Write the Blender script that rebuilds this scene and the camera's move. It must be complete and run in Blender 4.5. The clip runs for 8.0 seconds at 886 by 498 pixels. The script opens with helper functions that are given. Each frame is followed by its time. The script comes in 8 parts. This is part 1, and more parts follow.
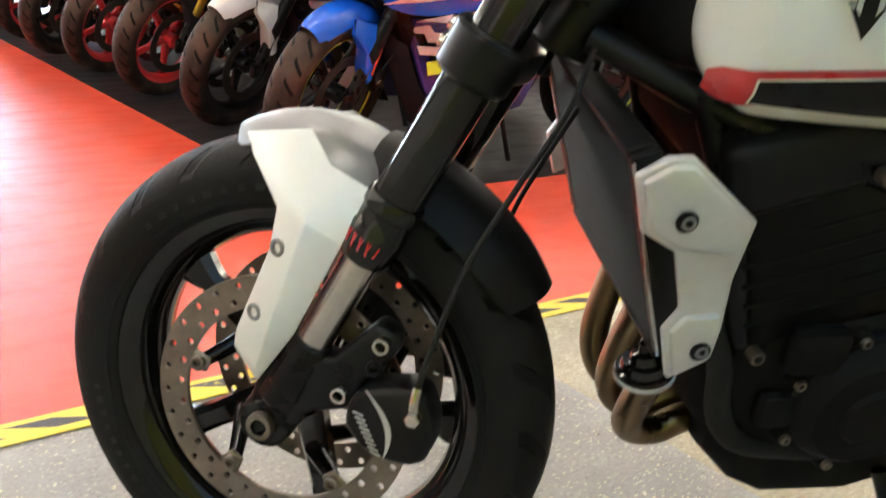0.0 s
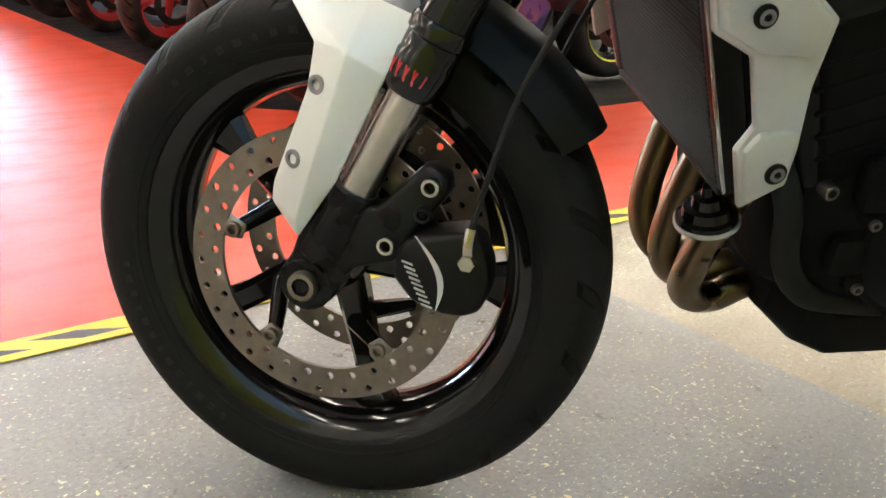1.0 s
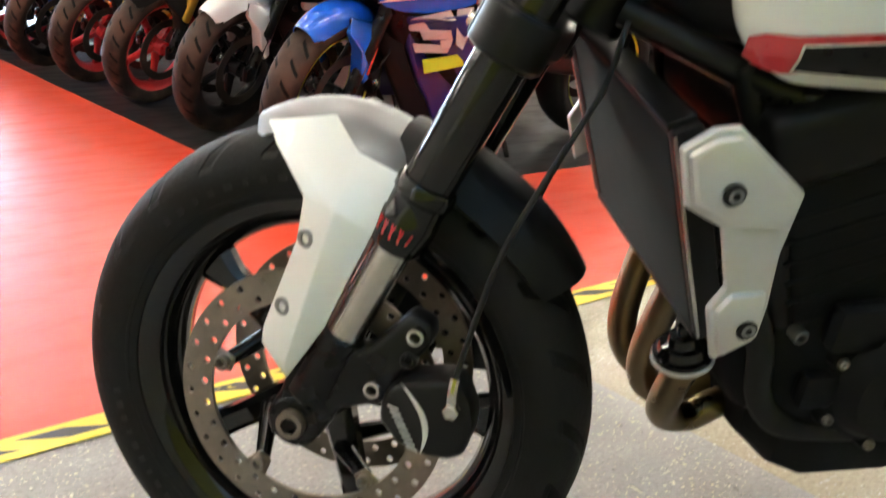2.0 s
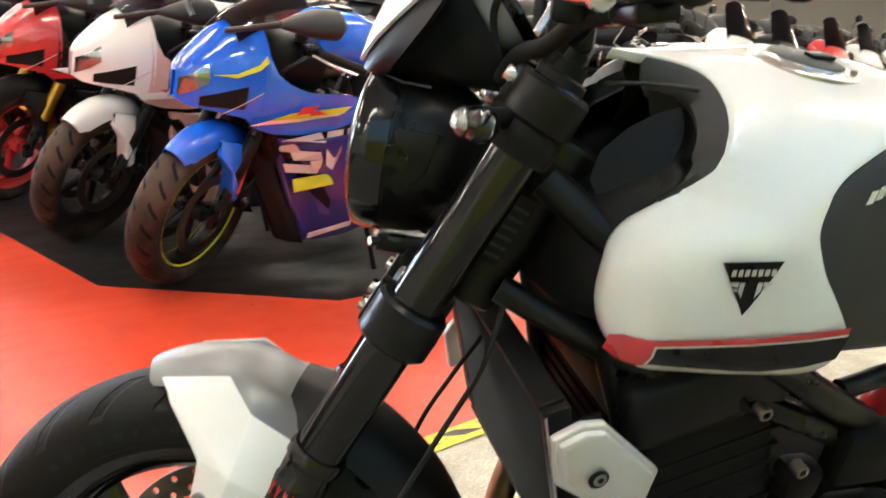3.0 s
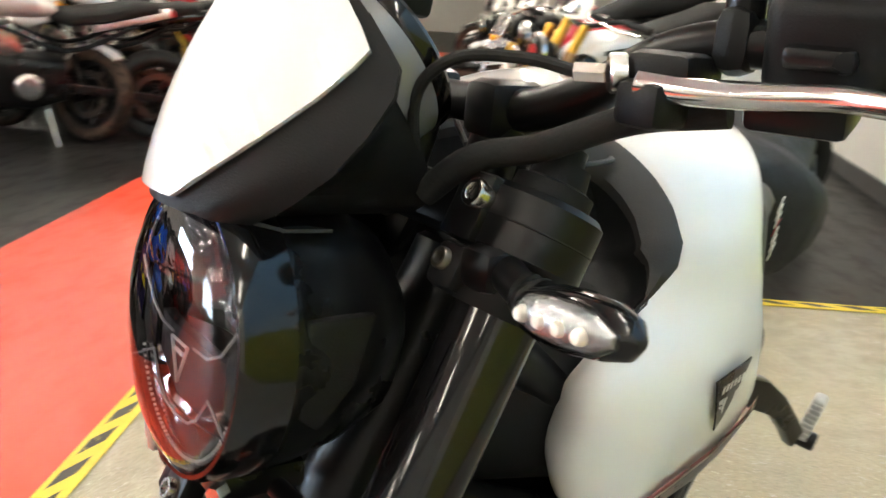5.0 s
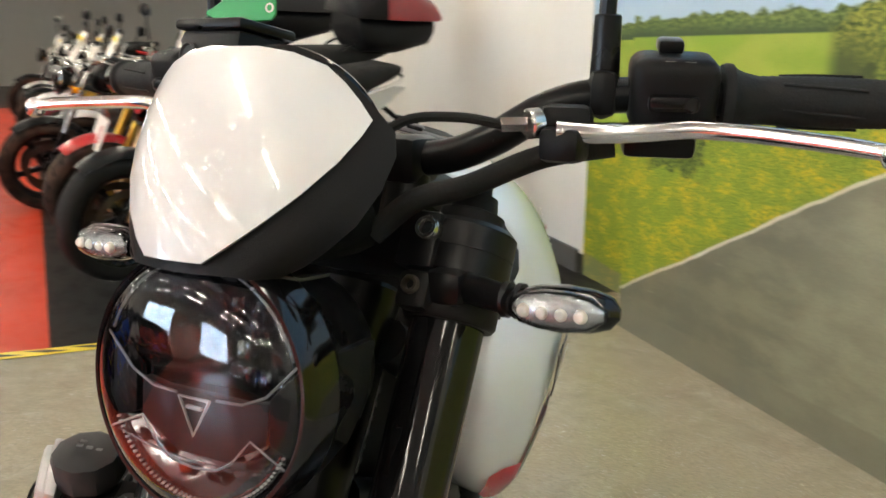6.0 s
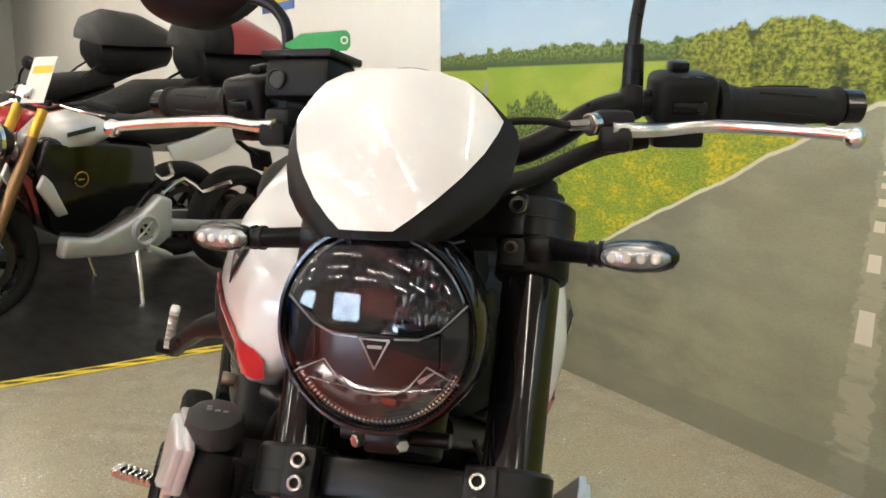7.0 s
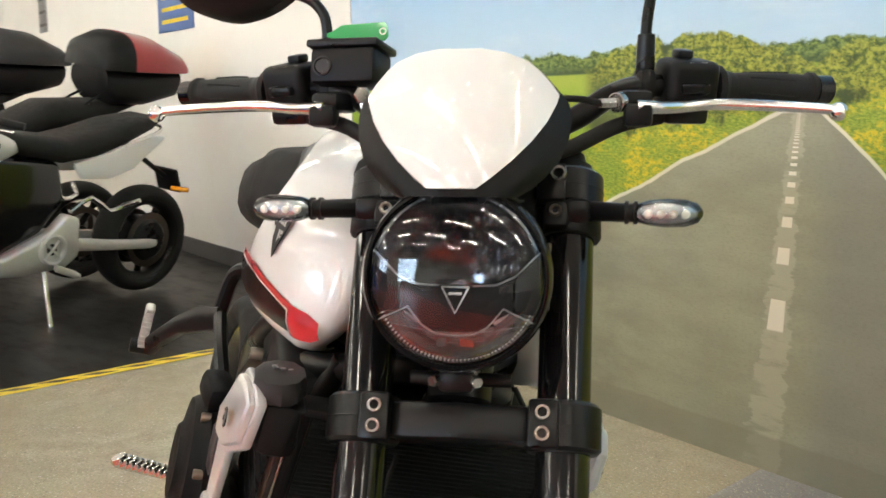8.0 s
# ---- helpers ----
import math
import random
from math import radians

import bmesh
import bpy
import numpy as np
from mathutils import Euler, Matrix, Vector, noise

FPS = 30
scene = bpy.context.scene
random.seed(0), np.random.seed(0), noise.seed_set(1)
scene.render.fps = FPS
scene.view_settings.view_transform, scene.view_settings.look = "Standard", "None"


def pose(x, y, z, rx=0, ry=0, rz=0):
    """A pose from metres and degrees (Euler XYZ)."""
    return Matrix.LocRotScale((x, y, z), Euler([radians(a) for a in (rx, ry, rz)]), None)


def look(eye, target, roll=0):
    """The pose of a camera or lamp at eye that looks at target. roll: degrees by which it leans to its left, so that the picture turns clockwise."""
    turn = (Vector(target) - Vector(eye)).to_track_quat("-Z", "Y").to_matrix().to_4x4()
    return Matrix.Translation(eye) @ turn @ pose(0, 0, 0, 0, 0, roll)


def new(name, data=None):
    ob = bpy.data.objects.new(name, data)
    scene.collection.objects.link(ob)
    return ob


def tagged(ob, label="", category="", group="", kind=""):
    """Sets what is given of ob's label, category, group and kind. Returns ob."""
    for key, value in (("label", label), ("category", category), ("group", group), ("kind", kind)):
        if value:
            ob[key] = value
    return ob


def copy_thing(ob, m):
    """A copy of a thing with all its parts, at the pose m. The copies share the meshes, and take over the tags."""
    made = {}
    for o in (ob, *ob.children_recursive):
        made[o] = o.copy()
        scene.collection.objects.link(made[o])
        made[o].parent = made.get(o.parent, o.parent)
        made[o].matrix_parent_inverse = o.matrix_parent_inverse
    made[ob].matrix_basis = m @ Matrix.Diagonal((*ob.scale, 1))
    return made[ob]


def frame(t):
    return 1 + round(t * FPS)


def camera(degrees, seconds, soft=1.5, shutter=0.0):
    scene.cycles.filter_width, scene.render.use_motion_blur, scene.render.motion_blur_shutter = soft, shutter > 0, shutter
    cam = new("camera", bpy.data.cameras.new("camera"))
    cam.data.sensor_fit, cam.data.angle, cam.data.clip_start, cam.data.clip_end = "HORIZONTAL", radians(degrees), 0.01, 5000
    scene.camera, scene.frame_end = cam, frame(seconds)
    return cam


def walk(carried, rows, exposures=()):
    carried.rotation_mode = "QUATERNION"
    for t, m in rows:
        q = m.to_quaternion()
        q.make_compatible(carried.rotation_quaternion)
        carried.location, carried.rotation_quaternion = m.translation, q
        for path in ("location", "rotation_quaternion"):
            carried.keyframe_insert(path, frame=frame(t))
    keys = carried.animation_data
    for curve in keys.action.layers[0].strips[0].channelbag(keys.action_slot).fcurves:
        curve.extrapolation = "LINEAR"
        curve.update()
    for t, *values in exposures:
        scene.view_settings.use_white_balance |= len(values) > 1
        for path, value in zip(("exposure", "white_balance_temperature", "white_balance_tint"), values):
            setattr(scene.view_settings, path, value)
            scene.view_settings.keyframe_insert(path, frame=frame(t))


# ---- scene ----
cam = camera(51.4, 8.0, 1.5, 0.4)
PATH = [
    (0, (-0.437, -0.87, 0.815), (0.71, 0.643, 0.188), 3.9),
    (0.5, (-0.452, -0.846, 0.723), (0.668, 0.67, 0.053), 2.6),
    (1, (-0.458, -0.839, 0.667), (0.667, 0.669, -0.011), 1.9),
    (1.2, (-0.461, -0.834, 0.66), (0.666, 0.673, -0.017), 1.9),
    (2.3, (-0.456, -0.828, 0.864), (0.763, 0.652, 0.294), 3.1),
    (2.5, (-0.47, -0.828, 0.911), (0.802, 0.621, 0.379), 4.0),
    (3, (-0.493, -0.81, 1.003), (0.916, 0.527, 0.528), 4.9),
    (3.5, (-0.434, -0.728, 1.041), (1.081, 0.496, 0.586), 3.7),
    (4, (-0.36, -0.619, 1.081), (1.273, 0.421, 0.579), 3.3),
    (4.2, (-0.334, -0.552, 1.08), (1.372, 0.336, 0.533), 3.3),
    (5.3, (-0.37, -0.178, 1.07), (1.558, -0.392, 0.586), 2.0),
    (5.5, (-0.395, -0.135, 1.086), (1.515, -0.523, 0.635), 0.9),
    (6, (-0.418, -0.017, 1.085), (1.371, -0.805, 0.66), 0.8),
    (6.5, (-0.389, 0.153, 1.077), (1.239, -0.928, 0.651), 1.0),
    (7, (-0.477, 0.275, 1.073), (1.128, -0.865, 0.719), -0.0),
    (7.5, (-0.512, 0.374, 1.064), (1.041, -0.846, 0.747), 0.4),
    (8, (-0.456, 0.471, 1.03), (0.994, -0.873, 0.729), -0.1),
]
walk(cam, [(t, look(eye, target, roll)) for t, eye, target, roll in PATH], [(t, stops, 6950, 12.5) for t, stops in ((0.0, 2.33), (1.2, 2.25), (2.5, 2.37), (4.2, 2.42), (5.3, 2.33), (6.0, 1.76), (6.5, 1.72), (7.0, 1.86), (8.0, 1.93))])

# ---- world, daylight and lamps ----
world = bpy.data.worlds.new("world")
scene.world = world
world.use_nodes = True
world.node_tree.nodes["Background"].inputs[0].default_value = (0.75, 0.85, 1.0, 1)
world.node_tree.nodes["Background"].inputs[1].default_value = 0.3
LAMP_STRENGTH = 17.0
WINDOW_STRENGTH = 5.0


# ---- materials ----
def material(name, color, rough=0.5, metal=0.0, coat=0.0, vary=0.12, scale=30.0, bump=0.0, bump_scale=200.0, emit=0.0, spec=0.5):
    """A principled surface with two scales of colour and gloss variation and a fine relief."""
    m = bpy.data.materials.new(name)
    m.use_nodes = True
    nt = m.node_tree
    b = nt.nodes["Principled BSDF"]
    b.inputs["Metallic"].default_value = metal
    b.inputs["Coat Weight"].default_value = coat
    b.inputs["Specular IOR Level"].default_value = spec
    b.inputs["Coat Roughness"].default_value = 0.04
    if emit:
        b.inputs["Emission Color"].default_value = (*color, 1)
        b.inputs["Emission Strength"].default_value = emit
    co = nt.nodes.new("ShaderNodeTexCoord")
    big = nt.nodes.new("ShaderNodeTexNoise")
    big.inputs["Scale"].default_value = scale * 0.15
    small = nt.nodes.new("ShaderNodeTexNoise")
    small.inputs["Scale"].default_value = scale
    small.inputs["Detail"].default_value = 6
    nt.links.new(co.outputs["Object"], big.inputs["Vector"])
    nt.links.new(co.outputs["Object"], small.inputs["Vector"])
    add = nt.nodes.new("ShaderNodeMath")
    add.operation = "ADD"
    nt.links.new(big.outputs["Fac"], add.inputs[0])
    nt.links.new(small.outputs["Fac"], add.inputs[1])
    ramp = nt.nodes.new("ShaderNodeMapRange")
    ramp.inputs[1].default_value, ramp.inputs[2].default_value = 0.6, 1.4
    ramp.inputs[3].default_value, ramp.inputs[4].default_value = 1 - vary, 1 + vary
    nt.links.new(add.outputs[0], ramp.inputs[0])
    mul = nt.nodes.new("ShaderNodeVectorMath")
    mul.operation = "SCALE"
    mul.inputs[0].default_value = color
    nt.links.new(ramp.outputs[0], mul.inputs["Scale"])
    nt.links.new(mul.outputs[0], b.inputs["Base Color"])
    rr = nt.nodes.new("ShaderNodeMapRange")
    rr.inputs[1].default_value, rr.inputs[2].default_value = 0.6, 1.4
    rr.inputs[3].default_value, rr.inputs[4].default_value = max(0.02, rough * (1 - vary)), min(1, rough * (1 + vary))
    nt.links.new(add.outputs[0], rr.inputs[0])
    nt.links.new(rr.outputs[0], b.inputs["Roughness"])
    if bump:
        grain = nt.nodes.new("ShaderNodeTexNoise")
        grain.inputs["Scale"].default_value = bump_scale
        grain.inputs["Detail"].default_value = 3
        nt.links.new(co.outputs["Object"], grain.inputs["Vector"])
        bp = nt.nodes.new("ShaderNodeBump")
        bp.inputs["Strength"].default_value = bump
        bp.inputs["Distance"].default_value = 0.001
        nt.links.new(grain.outputs["Fac"], bp.inputs["Height"])
        nt.links.new(bp.outputs[0], b.inputs["Normal"])
    return m


class Net:
    """Short hand for building a node tree."""

    def __init__(self, name):
        self.m = bpy.data.materials.new(name)
        self.m.use_nodes = True
        self.nt = self.m.node_tree
        self.b = self.nt.nodes["Principled BSDF"]

    def put(self, slot, v):
        if isinstance(v, bpy.types.NodeSocket):
            self.nt.links.new(v, slot)
        elif isinstance(v, tuple) and len(v) == 3 and slot.type == "RGBA":
            slot.default_value = (*v, 1)
        else:
            slot.default_value = v

    def math(self, op, a, b=0.0, clamp=False):
        n = self.nt.nodes.new("ShaderNodeMath")
        n.operation, n.use_clamp = op, clamp
        self.put(n.inputs[0], a), self.put(n.inputs[1], b)
        return n.outputs[0]

    def step(self, v, lo, hi):
        n = self.nt.nodes.new("ShaderNodeMapRange")
        n.interpolation_type = "SMOOTHSTEP"
        self.put(n.inputs[0], v)
        self.put(n.inputs[1], lo), self.put(n.inputs[2], hi)
        return n.outputs[0]

    def mix(self, f, a, b):
        n = self.nt.nodes.new("ShaderNodeMix")
        n.data_type = "RGBA"
        self.put(n.inputs[0], f), self.put(n.inputs[6], a), self.put(n.inputs[7], b)
        return n.outputs[2]

    def coords(self):
        co = self.nt.nodes.new("ShaderNodeTexCoord").outputs["Object"]
        sep = self.nt.nodes.new("ShaderNodeSeparateXYZ")
        self.nt.links.new(co, sep.inputs[0])
        return co, sep.outputs[0], sep.outputs[1], sep.outputs[2]

    def noise(self, co, scale, detail=4.0, rough=0.5, color=False):
        n = self.nt.nodes.new("ShaderNodeTexNoise")
        n.inputs["Scale"].default_value, n.inputs["Detail"].default_value = scale, detail
        n.inputs["Roughness"].default_value = rough
        self.nt.links.new(co, n.inputs["Vector"])
        return n.outputs["Color" if color else "Fac"]

    def voronoi(self, co, scale, out="Distance"):
        n = self.nt.nodes.new("ShaderNodeTexVoronoi")
        n.inputs["Scale"].default_value = scale
        self.nt.links.new(co, n.inputs["Vector"])
        return n.outputs[out]

    def stretch(self, co, sx, sy, sz):
        n = self.nt.nodes.new("ShaderNodeVectorMath")
        n.operation = "MULTIPLY"
        self.nt.links.new(co, n.inputs[0])
        n.inputs[1].default_value = (sx, sy, sz)
        return n.outputs[0]

    def bump(self, height, strength, distance=0.001):
        n = self.nt.nodes.new("ShaderNodeBump")
        n.inputs["Strength"].default_value, n.inputs["Distance"].default_value = strength, distance
        self.nt.links.new(height, n.inputs["Height"])
        self.nt.links.new(n.outputs[0], self.b.inputs["Normal"])

    def done(self, color=None, rough=None):
        if color is not None:
            self.put(self.b.inputs["Base Color"], color)
        if rough is not None:
            self.put(self.b.inputs["Roughness"], rough)
        return self.m


def clear_glass(name, tint=(1, 1, 1), gloss=1.0):
    """Thin clear plastic: sees through, with a Fresnel gloss."""
    m = bpy.data.materials.new(name)
    m.use_nodes = True
    nt = m.node_tree
    nt.nodes.remove(nt.nodes["Principled BSDF"])
    out = nt.nodes["Material Output"]
    t = nt.nodes.new("ShaderNodeBsdfTransparent")
    t.inputs[0].default_value = (*tint, 1)
    g = nt.nodes.new("ShaderNodeBsdfGlossy")
    g.inputs["Roughness"].default_value = 0.02
    f = nt.nodes.new("ShaderNodeFresnel")
    f.inputs[0].default_value = 1.5
    k = nt.nodes.new("ShaderNodeMath")
    k.operation = "MULTIPLY"
    k.inputs[1].default_value = gloss
    nt.links.new(f.outputs[0], k.inputs[0])
    mx = nt.nodes.new("ShaderNodeMixShader")
    nt.links.new(k.outputs[0], mx.inputs[0])
    nt.links.new(t.outputs[0], mx.inputs[1])
    nt.links.new(g.outputs[0], mx.inputs[2])
    nt.links.new(mx.outputs[0], out.inputs[0])
    return m


def concrete(name, base, fleck, warm, gloss=(0.22, 0.38)):
    """Worn polished concrete with pale and yellow chips, scuffs and stains."""
    n = Net(name)
    co, x, y, z = n.coords()
    fine = n.noise(co, 120, 5, 0.65)
    mid = n.noise(co, 11, 5, 0.65)
    big = n.noise(co, 1.6, 4, 0.6)
    c = n.mix(n.step(mid, 0.3, 0.7), tuple(v * 0.80 for v in base), tuple(v * 1.12 for v in base))
    c = n.mix(n.step(big, 0.35, 0.7), c, tuple(v * b for v, b in zip(base, warm)))
    c = n.mix(n.math("MULTIPLY", n.step(fine, 0.42, 0.70), 0.75), c, tuple(v * 0.60 for v in base))
    # stone chips of two sizes, gathered in patches
    patch = n.step(n.noise(co, 5, 3), 0.38, 0.60)
    small = n.math("MULTIPLY", n.step(n.noise(n.stretch(co, 1.0, 1.6, 1), 105, 2, 0.5), 0.63, 0.67), n.math("ADD", n.math("MULTIPLY", patch, 0.7), 0.3))
    large = n.math("MULTIPLY", n.step(n.noise(n.stretch(co, 1.7, 1.0, 1), 46, 2, 0.5), 0.685, 0.71), n.math("ADD", n.math("MULTIPLY", patch, 0.8), 0.15))
    chips = n.math("MAXIMUM", small, large)
    tone = n.mix(n.step(n.noise(co, 17, 2), 0.45, 0.58), fleck, tuple(min(1.0, v * k) for v, k in zip(fleck, (1.0, 1.03, 1.35))))
    c = n.mix(n.math("MULTIPLY", chips, 0.9), c, tone)
    cell2 = n.voronoi(n.stretch(co, 1, 1.3, 1), 75)
    pits = n.math("MULTIPLY", n.step(cell2, 0.24, 0.12), n.step(n.noise(co, 31, 2), 0.52, 0.60))
    c = n.mix(n.math("MULTIPLY", pits, 0.75), c, tuple(v * 0.30 for v in base))
    n.bump(n.math("ADD", fine, n.math("MULTIPLY", chips, -0.6)), 0.25, 0.002)
    return n.done(c, n.mix(mid, (gloss[0],) * 3, (gloss[1],) * 3))


def vinyl_floor(name, base, gloss, streak=0.12, spec=0.5):
    """Glossy painted floor with scuffs, dust and trodden lanes."""
    n = Net(name)
    co, x, y, z = n.coords()
    big = n.noise(co, 0.8, 4)
    scuff = n.noise(n.stretch(co, 3, 7, 1), 1.4, 5, 0.6)
    fine = n.noise(co, 60, 4)
    c = n.mix(n.step(big, 0.3, 0.7), tuple(v * (1 - streak) for v in base), tuple(v * (1 + streak) for v in base))
    c = n.mix(n.math("MULTIPLY", n.step(scuff, 0.62, 0.8), 0.22), c, tuple(min(1, v * 1.2 + 0.06) for v in base))
    dots = n.math("MULTIPLY", n.step(n.voronoi(co, 9), 0.07, 0.03), n.step(n.noise(co, 3.1, 1), 0.55, 0.6))
    c = n.mix(n.math("MULTIPLY", dots, 0.6), c, (0.06, 0.04, 0.035))
    n.bump(n.math("ADD", n.math("MULTIPLY", fine, 0.4), n.noise(co, 7, 3)), 0.12, 0.004)
    r = n.math("ADD", n.math("MULTIPLY", n.step(scuff, 0.4, 0.8), 0.15), gloss)
    n.b.inputs["Specular IOR Level"].default_value = spec
    return n.done(c, r)


def hazard_stripes(name, pitch=0.155):
    """Yellow and black diagonal warning tape, worn and dusty."""
    n = Net(name)
    co, x, y, z = n.coords()
    saw = n.math("FRACT", n.math("DIVIDE", n.math("ADD", x, n.math("MULTIPLY", y, 2.2)), pitch))
    k = n.step(saw, 0.48, 0.5)
    edge = n.step(n.math("ABSOLUTE", n.math("SUBTRACT", y, 0.004)), 0.017, 0.019)
    wear = n.noise(co, 22, 5, 0.7)
    k = n.math("MULTIPLY", k, n.math("SUBTRACT", 1.0, n.math("MULTIPLY", n.step(wear, 0.56, 0.68), 0.7)))
    k = n.math("MULTIPLY", k, n.math("SUBTRACT", 1.0, edge))
    yellow = n.mix(n.noise(co, 12, 3), (0.72, 0.52, 0.03), (0.80, 0.62, 0.07))
    c = n.mix(k, yellow, (0.035, 0.03, 0.022))
    n.bump(wear, 0.3, 0.001)
    return n.done(c, 0.45)


def tyre_rubber(name, cx, cz, width, count=22, dust=0.0):
    """Rubber with slanted tread grooves over the crown, round the axle at (cx, cz)."""
    n = Net(name)
    co, x, y, z = n.coords()
    dx, dz = n.math("SUBTRACT", x, cx), n.math("SUBTRACT", z, cz)
    ang = n.math("DIVIDE", n.math("ARCTAN2", dz, dx), 2 * math.pi / count)
    side = n.math("ABSOLUTE", y)
    saw = n.math("FRACT", n.math("ADD", ang, n.math("MULTIPLY", y, 14.0)))
    groove = n.math("MULTIPLY", n.step(n.math("ABSOLUTE", n.math("SUBTRACT", saw, 0.5)), 0.13, 0.08), n.step(side, width * 0.13, width * 0.16))
    groove = n.math("MULTIPLY", groove, n.step(side, width * 0.485, width * 0.45))
    radius = n.math("SQRT", n.math("ADD", n.math("MULTIPLY", dx, dx), n.math("MULTIPLY", dz, dz)))
    groove = n.math("MULTIPLY", groove, n.step(radius, 0.272, 0.278))
    rings = n.math("MULTIPLY", n.step(n.math("ABSOLUTE", n.math("SUBTRACT", radius, 0.236)), 0.0022, 0.0012), 2.0)
    grain = n.noise(co, 160, 4)
    c = n.mix(n.noise(co, 14, 4), (0.005, 0.005, 0.0054), (0.0095, 0.0092, 0.009))
    if dust:
        c = n.mix(n.math("MULTIPLY", n.step(n.noise(co, 6, 4), 0.3, 0.65), dust), c, (0.14, 0.085, 0.06))
    c = n.mix(groove, c, (0.0015, 0.0015, 0.0015))
    h = n.math("ADD", n.math("MULTIPLY", groove, -2.5), n.math("ADD", n.math("MULTIPLY", grain, 0.25), n.math("MULTIPLY", rings, 0.15)))
    n.bump(h, 0.9, 0.003)
    n.b.inputs["Specular IOR Level"].default_value = 0.22
    return n.done(c, n.mix(grain, (0.55, 0.55, 0.55), (0.75, 0.75, 0.75)))


def landscape_print(name):
    """A printed landscape: sky, trees, meadow, hill, verge with yellow flowers and a road. x runs along the wall, z up."""
    n = Net(name)
    co, x, y, z = n.coords()
    lump = n.noise(n.stretch(co, 1, 0, 1), 11, 6, 0.62)
    leaf = n.noise(n.stretch(co, 1, 0, 1.4), 55, 5, 0.65)
    blade = n.noise(n.stretch(co, 1, 0, 2.5), 75, 4, 0.7)
    soft = n.noise(n.stretch(co, 1, 0, 2), 3.2, 4)
    # sky, paler towards the horizon, with thin cloud
    sky = n.mix(n.step(z, 1.1, 1.9), (0.43, 0.58, 0.70), (0.20, 0.42, 0.66))
    sky = n.mix(n.math("MULTIPLY", n.step(n.noise(n.stretch(co, 0.6, 0, 2.5), 2.0, 5, 0.6), 0.5, 0.75), 0.55), sky, (0.62, 0.68, 0.72))
    col = sky
    # far tree line
    treetop = n.math("ADD", n.math("MULTIPLY", n.math("SUBTRACT", lump, 0.5), 0.12), 1.208)
    trees = n.mix(n.step(leaf, 0.38, 0.62), (0.035, 0.075, 0.018), (0.20, 0.27, 0.06))
    trees = n.mix(n.step(z, 1.19, 1.14), trees, (0.045, 0.085, 0.03))
    col = n.mix(n.step(z, n.math("ADD", treetop, 0.006), n.math("SUBTRACT", treetop, 0.006)), col, trees)
    # meadow
    meadow = n.mix(n.step(soft, 0.35, 0.65), (0.24, 0.36, 0.035), (0.36, 0.43, 0.06))
    meadow = n.mix(n.math("MULTIPLY", n.step(blade, 0.5, 0.75), 0.4), meadow, (0.14, 0.24, 0.02))
    meadow_top = n.math("ADD", n.math("MULTIPLY", x, 0.006), 1.137)
    col = n.mix(n.step(z, n.math("ADD", meadow_top, 0.004), n.math("SUBTRACT", meadow_top, 0.004)), col, meadow)
    # wooded hill and the trees beyond the road
    d1 = n.math("DIVIDE", n.math("SUBTRACT", x, 1.45), 0.40)
    hill = n.math("SUBTRACT", 1.245, n.math("MULTIPLY", n.math("MULTIPLY", d1, d1), 0.085))
    d2 = n.math("DIVIDE", n.math("SUBTRACT", x, 2.02), 0.13)
    hill2 = n.math("SUBTRACT", 1.20, n.math("MULTIPLY", n.math("MULTIPLY", d2, d2), 0.05))
    d3 = n.math("DIVIDE", n.math("SUBTRACT", x, 2.5), 0.4)
    hill3 = n.math("SUBTRACT", 1.19, n.math("MULTIPLY", n.math("MULTIPLY", d3, d3), 0.04))
    top = n.math("MAXIMUM", n.math("MAXIMUM", hill, hill2), hill3)
    top = n.math("ADD", top, n.math("MULTIPLY", n.math("SUBTRACT", lump, 0.5), 0.13))
    wood = n.mix(n.step(leaf, 0.36, 0.64), (0.05, 0.09, 0.012), (0.36, 0.37, 0.05))
    wood = n.mix(n.step(lump, 0.5, 0.36), wood, (0.035, 0.06, 0.012))
    wood = n.mix(n.math("MULTIPLY", n.step(x, 1.35, 1.1), n.step(z, 1.2, 1.05)), wood, (0.06, 0.085, 0.02))
    keep = n.math("MULTIPLY", n.step(z, n.math("ADD", top, 0.006), n.math("SUBTRACT", top, 0.006)), n.step(x, 1.02, 1.10))
    col = n.mix(keep, col, wood)
    # verge with flowers, below the meadow and the wood
    verge_top = n.math("ADD", n.math("ADD", 0.80, n.math("MULTIPLY", n.math("MAXIMUM", x, -0.6), 0.13)), n.math("MULTIPLY", n.math("SUBTRACT", lump, 0.5), 0.20))
    verge = n.mix(n.step(blade, 0.35, 0.65), (0.12, 0.21, 0.02), (0.33, 0.40, 0.05))
    flowers = n.math("MULTIPLY", n.step(n.noise(n.stretch(co, 1, 0, 2.2), 6.5, 5, 0.7), 0.44, 0.60), n.step(leaf, 0.42, 0.58))
    verge = n.mix(flowers, verge, (0.62, 0.47, 0.02))
    col = n.mix(n.step(z, n.math("ADD", verge_top, 0.02), n.math("SUBTRACT", verge_top, 0.02)), col, verge)
    # bushes standing in the verge
    bush = n.math("ADD", n.math("POWER", n.math("DIVIDE", n.math("SUBTRACT", x, 0.32), 0.27), 2.0), n.math("POWER", n.math("DIVIDE", n.math("SUBTRACT", z, 0.84), 0.19), 2.0))
    bush = n.math("ADD", bush, n.math("MULTIPLY", n.math("SUBTRACT", lump, 0.5), 3.2))
